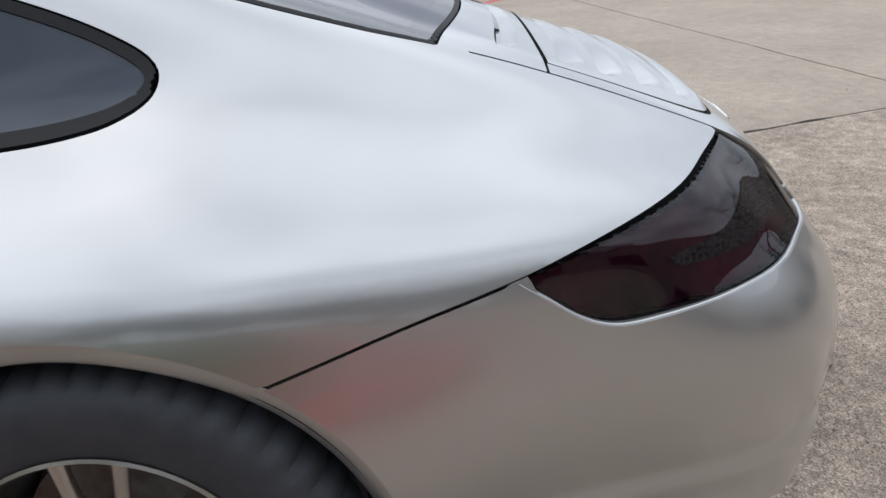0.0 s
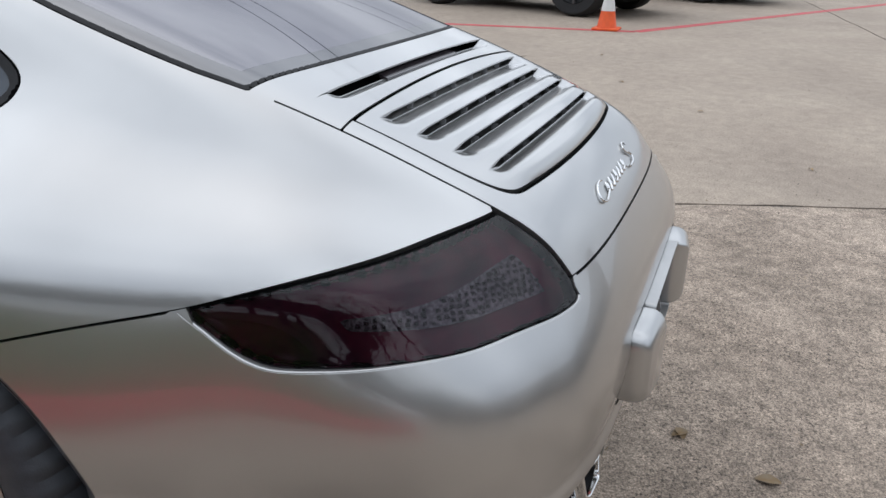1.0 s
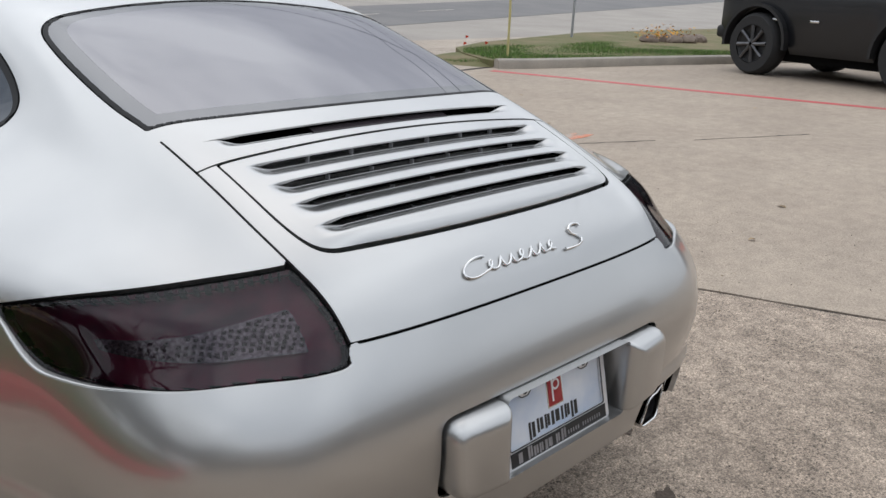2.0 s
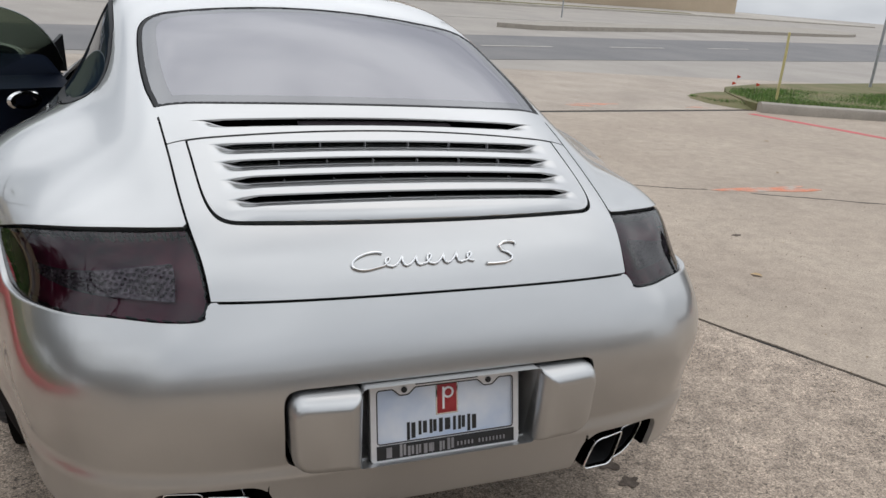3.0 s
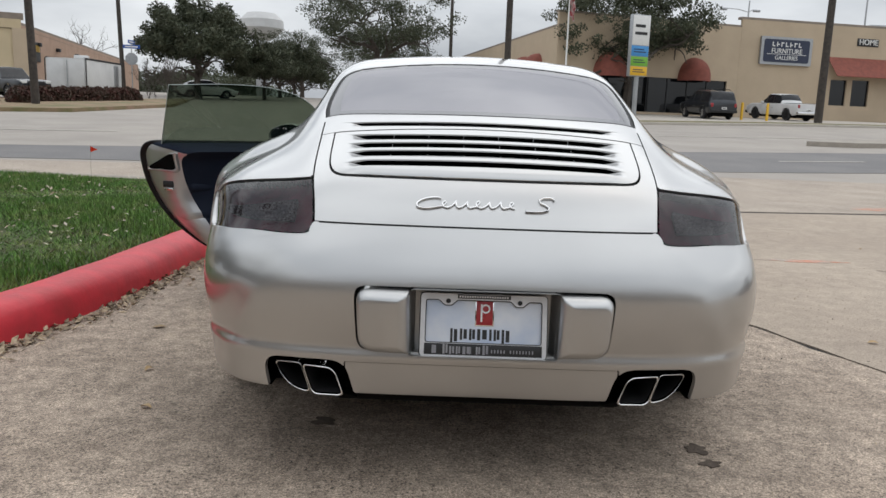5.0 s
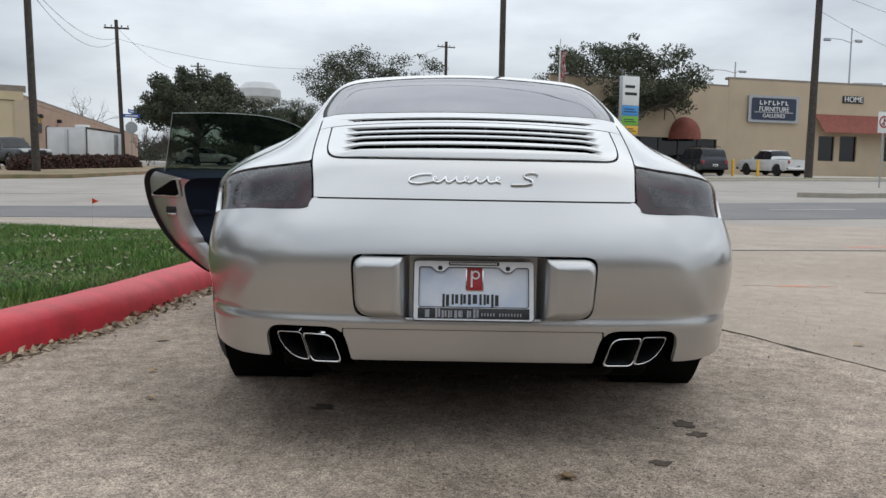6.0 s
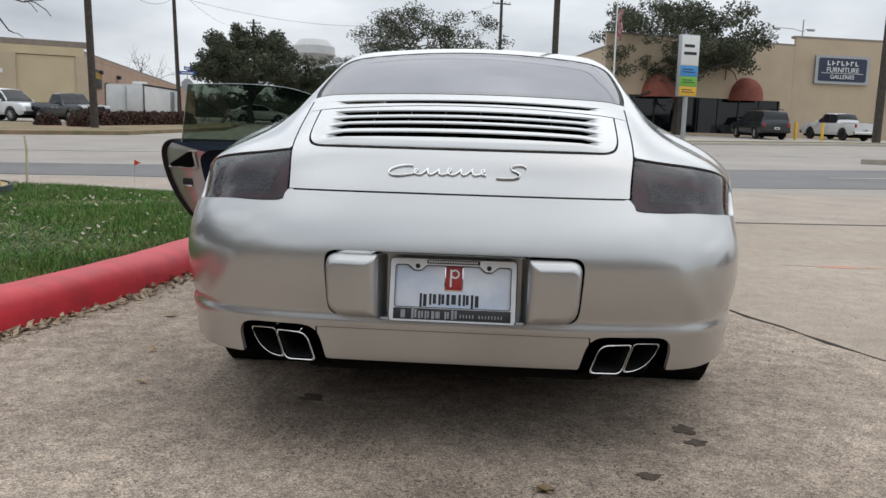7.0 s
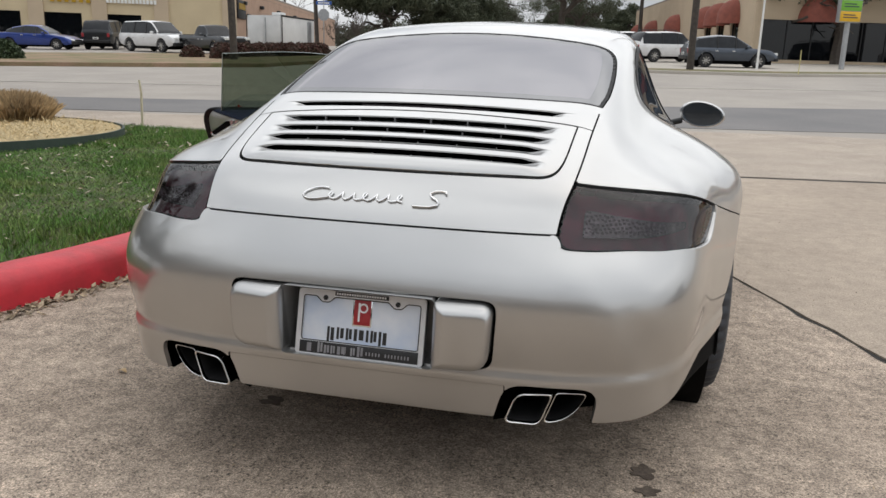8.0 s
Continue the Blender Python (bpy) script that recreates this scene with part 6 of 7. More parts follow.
def wire(name, a, b, sag, r=.012):
    p = [tuple(np.array(a) * (1 - t) + np.array(b) * t - np.array([0, 0, sag * 4 * t * (1 - t)])) for t in np.linspace(0, 1, 24)]
    return tagged(part(name, tube(p, r, 5), M_BLACK, None), "thin black overhead cable between utility poles", "cable", "overhead cables")


zA = lambda x0, y0, h: (x0, y0, gz(y0) + h)
wire("overhead_cable", zA(-18.7, 33.6, 8.6), zA(-24.6, 58, 9.5), 1.0)
wire("overhead_cable", zA(-18.7, 33.6, 8.4), zA(-24.6, 58, 9.3), 1.4)
wire("overhead_cable", zA(-24.6, 58, 9.4), zA(.2, 90, 13.8), 2.4)
wire("overhead_cable", zA(-24.6, 58, 10.2), zA(-34, 108, 13.3), 1.5)
wire("overhead_cable", zA(24.2, 50, 12.5), zA(60, 64, 9), 1.2)
wire("overhead_cable", zA(24.2, 50, 11.0), zA(46, 62, 7.5), .8)
wire("overhead_cable", zA(24.2, 50, 12.7), (9.0, -24.0, 10.2), 1.1, .02)
wire("overhead_cable", zA(24.2, 50, 11.6), (7.6, -24.0, 9.0), 1.3, .02)
wire("overhead_cable", (-4.0, 17.5, 9.0), (30.0, 6.0, 8.8), .9, .02)
wire("overhead_cable", (-4.0, 17.8, 8.2), (30.0, 6.3, 7.9), 1.1, .02)
wire("overhead_cable", zA(-18.7, 33.6, 11.8), (-12.5, -24.0, 9.6), 1.1, .02)


def pylon_sign():
    e = empty("pylon_sign", pose(11.2, 46, gz(46) + .1, 0, 0, 20), "tall roadside sign with coloured panels on a steel post", "sign")
    part("post", tube([(0, 0, 0), (0, 0, 2.7)], .14, 14), M_STEEL, e)
    cab = part("cabinet", box((-.62, -.16, 2.45), (.62, .16, 6.0), .03), M_STEEL, e)
    for lo, hi, mt in ((4.25, 5.95, M_SIGNWHITE), (3.62, 4.22, M_BLUE), (3.05, 3.59, M_GREEN), (2.50, 3.02, M_YELLOW)):
        pn = part("sign_panel", box((-.58, -.185, lo), (.58, -.16, hi), .008), mt, cab)
        for k in range(2):
            part("letter_bar", box((-.42, -.190, lo + (hi - lo) * (.35 + .25 * k)), (.42 - .15 * k, -.185, lo + (hi - lo) * (.45 + .25 * k))), M_NAVY if mt is not M_SIGNWHITE else M_INK, pn, smooth=False)
    return e


pylon_sign()
fp = empty("flagpole", pose(6.4, 42.3, gz(42.3) + .1), "white flagpole with a furled striped flag", "flagpole")
part("staff", tube([(0, 0, 0), (0, 0, 7.6)], [.06, .035], 10), M_SIGNWHITE, fp)
bm = bmesh.new()
rows_ = [[bm.verts.new((.05 + .26 * q / 5 + .05 * math.sin(q * 1.6 + t), .07 * math.sin(q * 2.1 + t * .7), 6.9 - .13 * t - .03 * q * t * .2)) for q in range(6)] for t in range(12)]
for r0, r1 in zip(rows_, rows_[1:]):
    for k in range(5):
        bm.faces.new((r0[k], r0[k + 1], r1[k + 1], r1[k]))
bmesh.ops.solidify(bm, geom=bm.faces[:], thickness=.006)
part("flag", bm, mat("striped_cloth", (.42, .05, .06), .8, second=(.66, .64, .62), scale=5), fp)


def stop_sign():
    e = empty("stop_sign", pose(-21.3, 52, gz(52) + .1, 0, 0, 10), "grey back of a stop sign with blue street names", "sign")
    part("post", tube([(0, 0, 0), (0, 0, 3.6)], .035, 8), M_STEEL, e)
    part("plate", loft([[(.42 * math.cos(radians(22.5 + 45 * k)), yy, 2.55 + .42 * math.sin(radians(22.5 + 45 * k))) for k in range(8)] for yy in (-.06, -.045)], True, True), M_STEEL, e, smooth=False)
    for k, (a, zz) in enumerate(((0, 3.35), (80, 3.65))):
        nb = part("name_blade", box((-.55, -.012, zz - .12), (.55, .012, zz + .12), .01, 1, Matrix.Rotation(radians(a), 4, "Z")), M_STREETSIGN, e, "blue street-name blade")
        part("letter_bar", box((-.4, -.016, zz - .04), (.4, -.012, zz + .04), 0, 1, Matrix.Rotation(radians(a), 4, "Z")), M_SIGNWHITE, nb, smooth=False)
    return e


stop_sign()
ts = empty("traffic_sign", pose(18.9, 32, gz(32) + .1, 0, 0, 15), "white traffic sign with red ring on a steel post", "sign")
part("post", tube([(0, 0, 0), (.02, 0, 3.3)], .035, 8), M_STEEL, ts)
tp = part("plate", box((-.31, -.05, 2.35), (.31, -.035, 3.25), .01), M_SIGNWHITE, ts)
part("ring", lathe([(.19, 0), (.26, 0), (.26, .004), (.19, .004)], 28, Matrix.Translation((0, -.051, 2.82)) @ Matrix.Rotation(radians(90), 4, "X")), M_LOGO, tp)
part("arrow_bar", box((-.03, -.054, 2.65), (.03, -.051, 2.98)), M_INK, tp, smooth=False)
part("slash", box((-.03, -.057, -.22), (.03, -.055, .22), 0, 1, Matrix.Translation((0, 0, 2.82)) @ Matrix.Rotation(radians(45), 4, "Y")), M_LOGO, tp, smooth=False)
pole("sign_post", 14.3, 11.0, 2.4, .03, .03, (0.05, 0), "thin grey steel sign post at the grass edge", material=M_STEEL)
for px_, py_ in ((8.95, 8.2), (7.4, 36.6)):
    o = part("marker_post", tube([(0, 0, 0), (.01, .0, .75), (0, .0, 1.05)], [.02, .02, .018], 8), mat("faded_yellow_post", (.55, .48, .20), .7, second=(.45, .40, .2), scale=10), None)
    o.matrix_basis = pose(px_, py_, gz(py_) + .1)
    tagged(o, "thin faded yellow marker post by the roadside", "post")
for px_, py_ in ((19.4, 50.6), (21.0, 50.4)):
    o = part("bollard", lathe([(0, 1.15), (.07, 1.13), (.09, 1.08), (.09, 0)], 16), M_YELLOW, None)
    o.matrix_basis = pose(px_, py_, gz(py_) + .1)
    tagged(o, "yellow steel bollard on the store forecourt", "bollard", "bollards at the store")


def trailer():
    e = empty("box_trailer", pose(-22.9, 46.9, gz(46.9) + .09) @ Matrix.Scale(.95, 4), "white enclosed cargo trailer with dark roof rim", "trailer")
    part("box_body", box((-1.25, -1.0, .5), (1.25, 4.6, 2.45), .06, 2), M_TRAILER, e)
    part("rear_rim", loft([[(a, yy, b) for a, b in rounded([(-1.3, .45), (-1.3, 2.52), (1.3, 2.52), (1.3, .45)], .25)] for yy in (-1.04, -.9)], False), M_BLACK, e, smooth=False)
    for sx in (-1.24, 1.24):
        part("roof_rim", box((sx - .05, -.9, 2.38), (sx + .05, 4.62, 2.49), .02), M_BLACK, e)
    for sx in (-.62, .62):
        part("rear_door", box((sx - .56, -1.03, .62), (sx + .56, -1.0, 2.35), .02), M_TRAILER, e)
    part("door_bar", tube([(.12, -1.06, .7), (.12, -1.06, 2.3)], .025, 6), M_STEEL, e)
    part("side_door", box((1.25, 3.3, .7), (1.28, 4.0, 2.25), .01), M_STEEL, e)
    for sx in (-1.15, 1.15):
        for yy in (1.6, 2.5):
            part("tyre", lathe([(.15, -.1), (.3, -.11), (.34, -.06), (.34, .06), (.3, .11), (.15, .1)], 20, Matrix.Translation((sx, yy, .34)) @ Matrix.Rotation(radians(90), 4, "Y")), M_RUBBER, e)
    part("roof_vent", box((-.4, 1.0, 2.44), (.4, 1.6, 2.75), .05), M_TRAILER, e)
    return e


trailer()
tower = empty("water_tower", pose(-28.3, 120, gz(120)), "pale water tower bowl above the trees", "water tower")
part("bowl", lathe([(0, 12.8), (2.2, 12.6), (3.2, 11.6), (3.3, 10.4), (2.2, 9.2), (.9, 8.6)], 28), mat("tower_paint", (.55, .55, .54), .6, second=(.5, .5, .49), scale=1), tower)
part("stem", lathe([(.9, 8.7), (.8, 0)], 20), M_STEEL, tower)


# ---- trees, hedges and shrubs ----
def branches(rng, p, d, length, r, depth, out, tips, spread, droop):
    """Grows a limb and its children: out gets (points, radii), tips gets the ends."""
    n = 5
    pts, q, dd = [p.copy()], p.copy(), d.copy()
    for k in range(n):
        dd = (dd + Vector(rng.normal(0, .16, 3)) + Vector((0, 0, -droop * .04))).normalized()
        q = q + dd * (length / n)
        pts.append(q.copy())
    rad = [r * (1 - .55 * k / n) for k in range(n + 1)]
    out.append((pts, rad))
    if depth == 0:
        tips += [pts[-1], pts[-3]]
        return
    for k in range(3 if depth > 1 else 4):
        a = rng.uniform(0, 6.28)
        side = Vector((math.cos(a), math.sin(a), rng.uniform(-.15, .55)))
        nd = (dd * .55 + side * spread).normalized()
        start = pts[-1] if k == 0 else pts[int(rng.integers(2, n + 1))]
        branches(rng, start, nd, length * rng.uniform(.55, .8), r * .5, depth - 1, out, tips, spread, droop)


def tree(name, m, seed, height, trunk, spread, leaves, leaf, label, leaf_mat, bare=False, stems=1, squash=.7, fill=1.0, limbs=4, width=0):
    rng = np.random.default_rng(seed)
    e = empty(name, m, label, "tree")
    wood, tips = [], []
    for s_ in range(stems):
        a = rng.uniform(0, 6.28)
        lean = Vector((math.cos(a) * .35 * (stems > 1), math.sin(a) * .35 * (stems > 1), 1)).normalized()
        hgt = height * trunk
        pts = [Vector((0, 0, -.15)) + lean * hgt * t + Vector(rng.normal(0, .012 * height * t, 3)) for t in np.linspace(0, 1, 5)]
        r0 = (.019 if bare else .035) * height / max(1, stems * .6)
        wood.append((pts, [r0 * (1.25 if k == 0 else 1 - .09 * k) for k in range(5)]))
        for k in range(limbs):
            aa = a + 6.28 * k / limbs + rng.normal(0, .3)
            dvec = Vector((math.cos(aa) * spread, math.sin(aa) * spread, rng.uniform(.45, .95))).normalized()
            branches(rng, pts[-1 - int(k > 2)], dvec, height * .30, r0 * .55, 3 if bare else 2, wood, tips, spread * .85, 0 if bare else 1)
    tp = np.array([tuple(t) for t in tips])
    kz, kr = height / max(tp[:, 2].max() * 1.06, .1), (width / max(np.percentile(np.hypot(tp[:, 0], tp[:, 1]), 92), .1) if width else 1)
    fit_ = lambda p: Vector((p.x * kr, p.y * kr, p.z * kz))
    if leaves:
        kr, kz = kr * .72, kz * .86
    wood = [([fit_(p) for p in pts], rad) for pts, rad in wood]
    tips = [fit_(p) for p in tips]
    bm = bmesh.new()
    for pts, rad in wood:
        tube(pts, [max(q, .007 if bare else .012) for q in rad], 6, bm, caps=False)
    part("trunk", bm, M_BARK, e, "dark rough-barked trunk and limbs")
    if leaves:
        # clumps inside a lobed, flattened envelope
        rw = width or height * .5
        nc = 190
        d = rng.normal(0, 1, (nc, 3))
        d /= np.linalg.norm(d, axis=1, keepdims=True)
        az = np.arctan2(d[:, 1], d[:, 0])
        lobe = 1 + .14 * np.sin(3 * az + seed) + .10 * np.sin(5 * az + 2 * seed) + rng.normal(0, .05, nc)
        rad = rng.uniform(.25, 1, nc) ** .45 * lobe
        C = d * rad[:, None] * np.array([rw, rw, height * .36]) * .88
        C[:, 2] = np.where(C[:, 2] < 0, C[:, 2] * .55, C[:, 2]) + height * (.60 - .05 * fill)
        big = rng.uniform(.5, 1.35, nc) * rw * .112
        w_ = big ** 2
        k = rng.choice(nc, leaves, p=w_ / w_.sum())
        q = rng.normal(0, 1, (leaves, 3))
        q *= (rng.uniform(0, 1, leaves) ** .5 / np.linalg.norm(q, axis=1))[:, None]
        P = C[k] + q * big[k][:, None] * np.array([1, 1, squash]) * 1.25
        a, b = rng.normal(0, 1, (2, leaves, 3))
        a /= np.linalg.norm(a, axis=1, keepdims=True)
        b = np.cross(a, b)
        b /= np.linalg.norm(b, axis=1, keepdims=True)
        sz = rng.uniform(.6, 1.3, leaves)[:, None] * leaf
        V = np.stack([P - a * sz, P + b * sz * .45, P + a * sz, P - b * sz * .45], 1).reshape(-1, 3)
        tagged(mesh_part("crown", V, np.arange(4 * leaves).reshape(-1, 4), leaf_mat, e, "uneven crown of small dark green leaves"), kind="stuff")
    return e


tree("oak_tree", pose(13.2, 57, gz(57) + .1), 4, 10.8, .28, 1.15, 34000, .12, "spreading evergreen oak with dark crown before the store", M_OAK, squash=.6, width=6.6, limbs=5, fill=.9)
oak_m = tree("oak_tree", pose(-7.5, 80, gz(80)), 8, 13.0, .3, 1.0, 20000, .13, "thin-leaved oak tree along the side street", M_OAK, squash=.6, width=8.4, limbs=5, fill=.7)
oak_l = tree("oak_tree", pose(-19.7, 61, gz(61)), 12, 8.5, .22, .95, 46000, .13, "dense dark evergreen oak at the corner", M_OAK, squash=.8, fill=1.6, width=5.3, limbs=6)
for k, (x0, y0, s_, tmpl) in enumerate(((-15.6, 66, .62, oak_l), (-16.8, 78, .72, oak_l), (-18, 92, .72, oak_l), (-20.0, 108, .8, oak_m), (-7.6, 100, .8, oak_m), (-9.2, 116, .9, oak_l), (-24, 130, 1.0, oak_l), (-13.0, 140, 1.0, oak_l), (-2.0, 135, 1.1, oak_l))):
    t_ = copy_thing(tmpl, pose(x0, y0, gz(y0), 0, 0, 73 * k + 30) @ Matrix.Scale(s_, 4))
    t_["group"] = "trees along the side street"
bt = tree("bare_tree", pose(-20.2, 52, gz(52) + .1), 17, 2.9, .12, .5, 0, .1, "small bare multi-stemmed tree at the corner", M_OAK, bare=True, stems=5, limbs=2, width=1.0)
# unseen trees, added west of the lawn to darken what the paint mirrors
for k, (x0, y0, s_, tmpl) in enumerate(((-30, 14, .95, oak_l), (-34, 4, 1.4, oak_m), (-29, -6, 1.35, oak_l), (-33, -16, 1.5, oak_l), (-27, -26, 1.3, oak_m), (-38, -2, 1.6, oak_l), (-40, 12, 1.4, oak_m), (-39, -24, 1.6, oak_l))):
    t_ = copy_thing(tmpl, pose(x0, y0, gz(y0), 0, 0, 61 * k + 12) @ Matrix.Scale(s_, 4))
    t_["group"] = "trees beyond the lawn"
for k, (x0, y0) in enumerate(((-19.2, 53.0), (-18.4, 51.0))):
    copy_thing(bt, pose(x0, y0, gz(y0) + .1, 0, 0, 80 * k + 11))
tree("bare_tree", pose(-50, 110, gz(110)), 19, 11, .3, .6, 0, .1, "pale bare tree behind the strip shop", M_OAK, bare=True)
# bare trees over the lot, seen mirrored in the lamps and glass
tree("bare_tree", pose(-7.6, -4.6, .12), 23, 8.5, .3, .8, 0, .1, "bare winter tree with dark spreading branches on the lawn", M_OAK, bare=True)
tree("bare_tree", pose(-13.0, 10.0, .2), 37, 10.5, .26, .9, 0, .1, "bare winter tree with wide dark branches on the lawn", M_OAK, bare=True, width=5.0, limbs=6)
tree("bare_tree", pose(-8.8, -.9, .12), 41, 8.5, .26, .9, 0, .1, "bare winter tree with dense dark branches on the lawn", M_OAK, bare=True, width=4.5, limbs=7)
tree("bare_tree", pose(5.2, -13.0, 0), 29, 9.0, .3, .85, 0, .1, "bare winter tree with dark branches beside the lot", M_OAK, bare=True)


def shrub(name, m, size, n, seed, material, label, group=""):
    rng = np.random.default_rng(seed)
    P = rng.normal(0, 1, (n, 3))
    P /= np.linalg.norm(P, axis=1, keepdims=True)
    P *= rng.uniform(.72, 1.05, (n, 1))
    P[:, 2] = np.abs(P[:, 2])
    P *= np.array(size)
    a = rng.normal(0, 1, (n, 3))
    a /= np.linalg.norm(a, axis=1, keepdims=True)
    b = np.cross(a, rng.normal(0, 1, (n, 3)))
    b /= np.linalg.norm(b, axis=1, keepdims=True)
    s_ = .09
    V = np.stack([P - a * s_, P + b * s_ * .5, P + a * s_, P - b * s_ * .5], 1).reshape(-1, 3)
    e = empty(name, m, label, "shrub", group)
    part("stems", tube([(0, 0, -.05), (.02, 0, size[2] * .5), (.0, .03, size[2] * .8)], [.05, .04, .02], 6), M_BARK, e)
    tagged(mesh_part("foliage", V, np.arange(4 * n).reshape(-1, 4), material, e), kind="stuff")
    return e


h0 = shrub("hedge_shrub", pose(-20.6, 36.6, gz(36.6) + .1), (.75, .6, .75), 1500, 3, M_HEDGE, "clipped reddish-brown winter hedge shrub", "hedge along the corner")
for k in range(9):
    t = (k + 1) / 9
    copy_thing(h0, pose(-20.6 + 2.0 * t, 36.6 + 8.0 * t, gz(36.6 + 8 * t) + .1, 0, 0, 50 * k))
for k, (a, b) in enumerate(((-19.6, 34.6), (-21.6, 35.2))):
    copy_thing(h0, pose(a, b, gz(b) + .1, 0, 0, 33 * k + 5) @ Matrix.Scale(.8, 4))
g0 = shrub("green_shrub", pose(-26.6, 27.7, gz(27.7) + .1), (1.25, .9, .85), 2600, 5, M_BUSH, "rounded dark green shrub at the forecourt")
copy_thing(g0, pose(-29.6, 26.4, gz(26.4) + .1, 0, 0, 60))
# flower bed with rocks on the island
M_ROCK = mat("bed_rock", (.16, .12, .095), .9, second=(.24, .19, .15), scale=6, bump=.01, bump_scale=20)
rng_b = np.random.default_rng(44)
for k in range(16):
    bm = bmesh.new()
    bmesh.ops.create_icosphere(bm, subdivisions=2, radius=.16)
    for v in bm.verts:
        v.co = Vector((v.co.x * 1.3, v.co.y, v.co.z * .75)) * (1 + .35 * noise.noise(v.co * 6 + Vector((k, 0, 0))))
    o = part("bed_rock", bm, M_ROCK, None)
    o.matrix_basis = pose(15.7 + rng_b.normal(0, .55), 8.95 + rng_b.normal(0, .3), .17, 0, 0, 40 * k)
    tagged(o, "rough brown rock edging the flower bed", "rock", "rocks of the flower bed")
litter("flower_heads", 240, 45, lambda r: (15.2 + r.normal(0, .45), 9.1 + r.normal(0, .25), .22 + abs(r.normal(0, .1))), (.03, .05), "yellow and rust flowers in the bed", mat("yellow_petals", (.70, .42, .03), .7, second=(.42, .10, .03), scale=9))


# ---- parked and passing vehicles ----
M_TYRE2 = mat("plain_tyre", (.02, .02, .021), .8, fine=.2, bump_scale=80)
M_CARGLASS = mat("car_window_glass", (.012, .014, .017), .25, second=(.02, .022, .026), scale=3, spec=.3)
KINDS = {
    # length, half width, wheelbase, axle radius, belt line, roof line (y from the tail, z), glass from, glass to
    "sedan": (4.85, .92, 2.85, .33, [(0, .88), (.25, .98), (1.0, .99), (3.4, .93), (4.3, .80), (4.85, .55)], [(0, .9), (.55, 1.0), (1.25, 1.33), (2.0, 1.46), (2.7, 1.43), (3.55, .98), (4.85, .5)], .75, 3.5),
    "suv": (5.1, .98, 2.95, .39, [(0, 1.02), (.2, 1.10), (3.6, 1.10), (4.7, 1.02), (5.1, .75)], [(0, 1.05), (.18, 1.5), (.42, 1.80), (2.4, 1.86), (3.0, 1.80), (3.75, 1.14), (5.1, .75)], .12, 3.72),
    "crossover": (4.7, .93, 2.75, .36, [(0, .95), (.2, 1.02), (3.3, 1.0), (4.3, .92), (4.7, .65)], [(0, .98), (.12, 1.15), (.55, 1.52), (1.6, 1.66), (2.4, 1.64), (3.45, 1.04), (4.7, .65)], .25, 3.4),
    "pickup": (5.5, .95, 3.3, .40, [(0, 1.10), (.1, 1.16), (3.8, 1.14), (4.9, 1.10), (5.5, .85)], [(0, .95), (1.62, 1.0), (1.75, 1.45), (2.0, 1.80), (3.1, 1.83), (3.9, 1.18), (5.5, .8)], 1.62, 3.85),
    "offroad": (4.4, .93, 2.62, .475, [(0, 1.30), (.1, 1.36), (2.8, 1.36), (3.9, 1.34), (4.4, 1.2)], [(0, 1.0), (.12, 1.3), (.2, 1.95), (.5, 2.10), (2.3, 2.12), (2.75, 1.5), (4.4, 1.0)], .2, 2.72),
    "old_pickup": (4.9, .96, 2.9, .36, [(0, 1.02), (.1, 1.06), (3.0, 1.04), (4.7, 1.02), (4.9, .85)], [(0, .9), (1.75, .95), (1.85, 1.4), (2.05, 1.64), (2.75, 1.66), (3.25, 1.1), (4.9, .8)], 1.75, 3.2),
}


def simple_wheel(root, x0, y0, r, s, rim_mat, width=.22):
    w = part("wheel", lathe([(r * .62, -width / 2), (r * .9, -width / 2 - .005), (r, -width * .3), (r, width * .3), (r * .9, width / 2 + .005), (r * .62, width / 2)], 28,
                            Matrix.Translation((x0, y0, r)) @ Matrix.Rotation(radians(90), 4, "Y")), M_TYRE2, root, "black tyre with rim")
    turn = Matrix.Translation((x0 + s * width * .42, y0, r)) @ Matrix.Rotation(radians(90 * s), 4, "Y")
    part("rim", lathe([(r * .64, .0), (r * .60, .015), (r * .54, -.02), (r * .10, -.05)], 24, turn), M_BLACK, w)
    for k in range(8):
        a = 2 * math.pi * k / 8
        part("spoke", tube([tuple(turn @ Vector((r * q * math.cos(a + .12 * q), r * q * math.sin(a + .12 * q), .004 + .008 * (1 - q)))) for q in (.06, .3, .6)], [r * .07, r * .055, r * .07], 6), rim_mat, w)
    return w


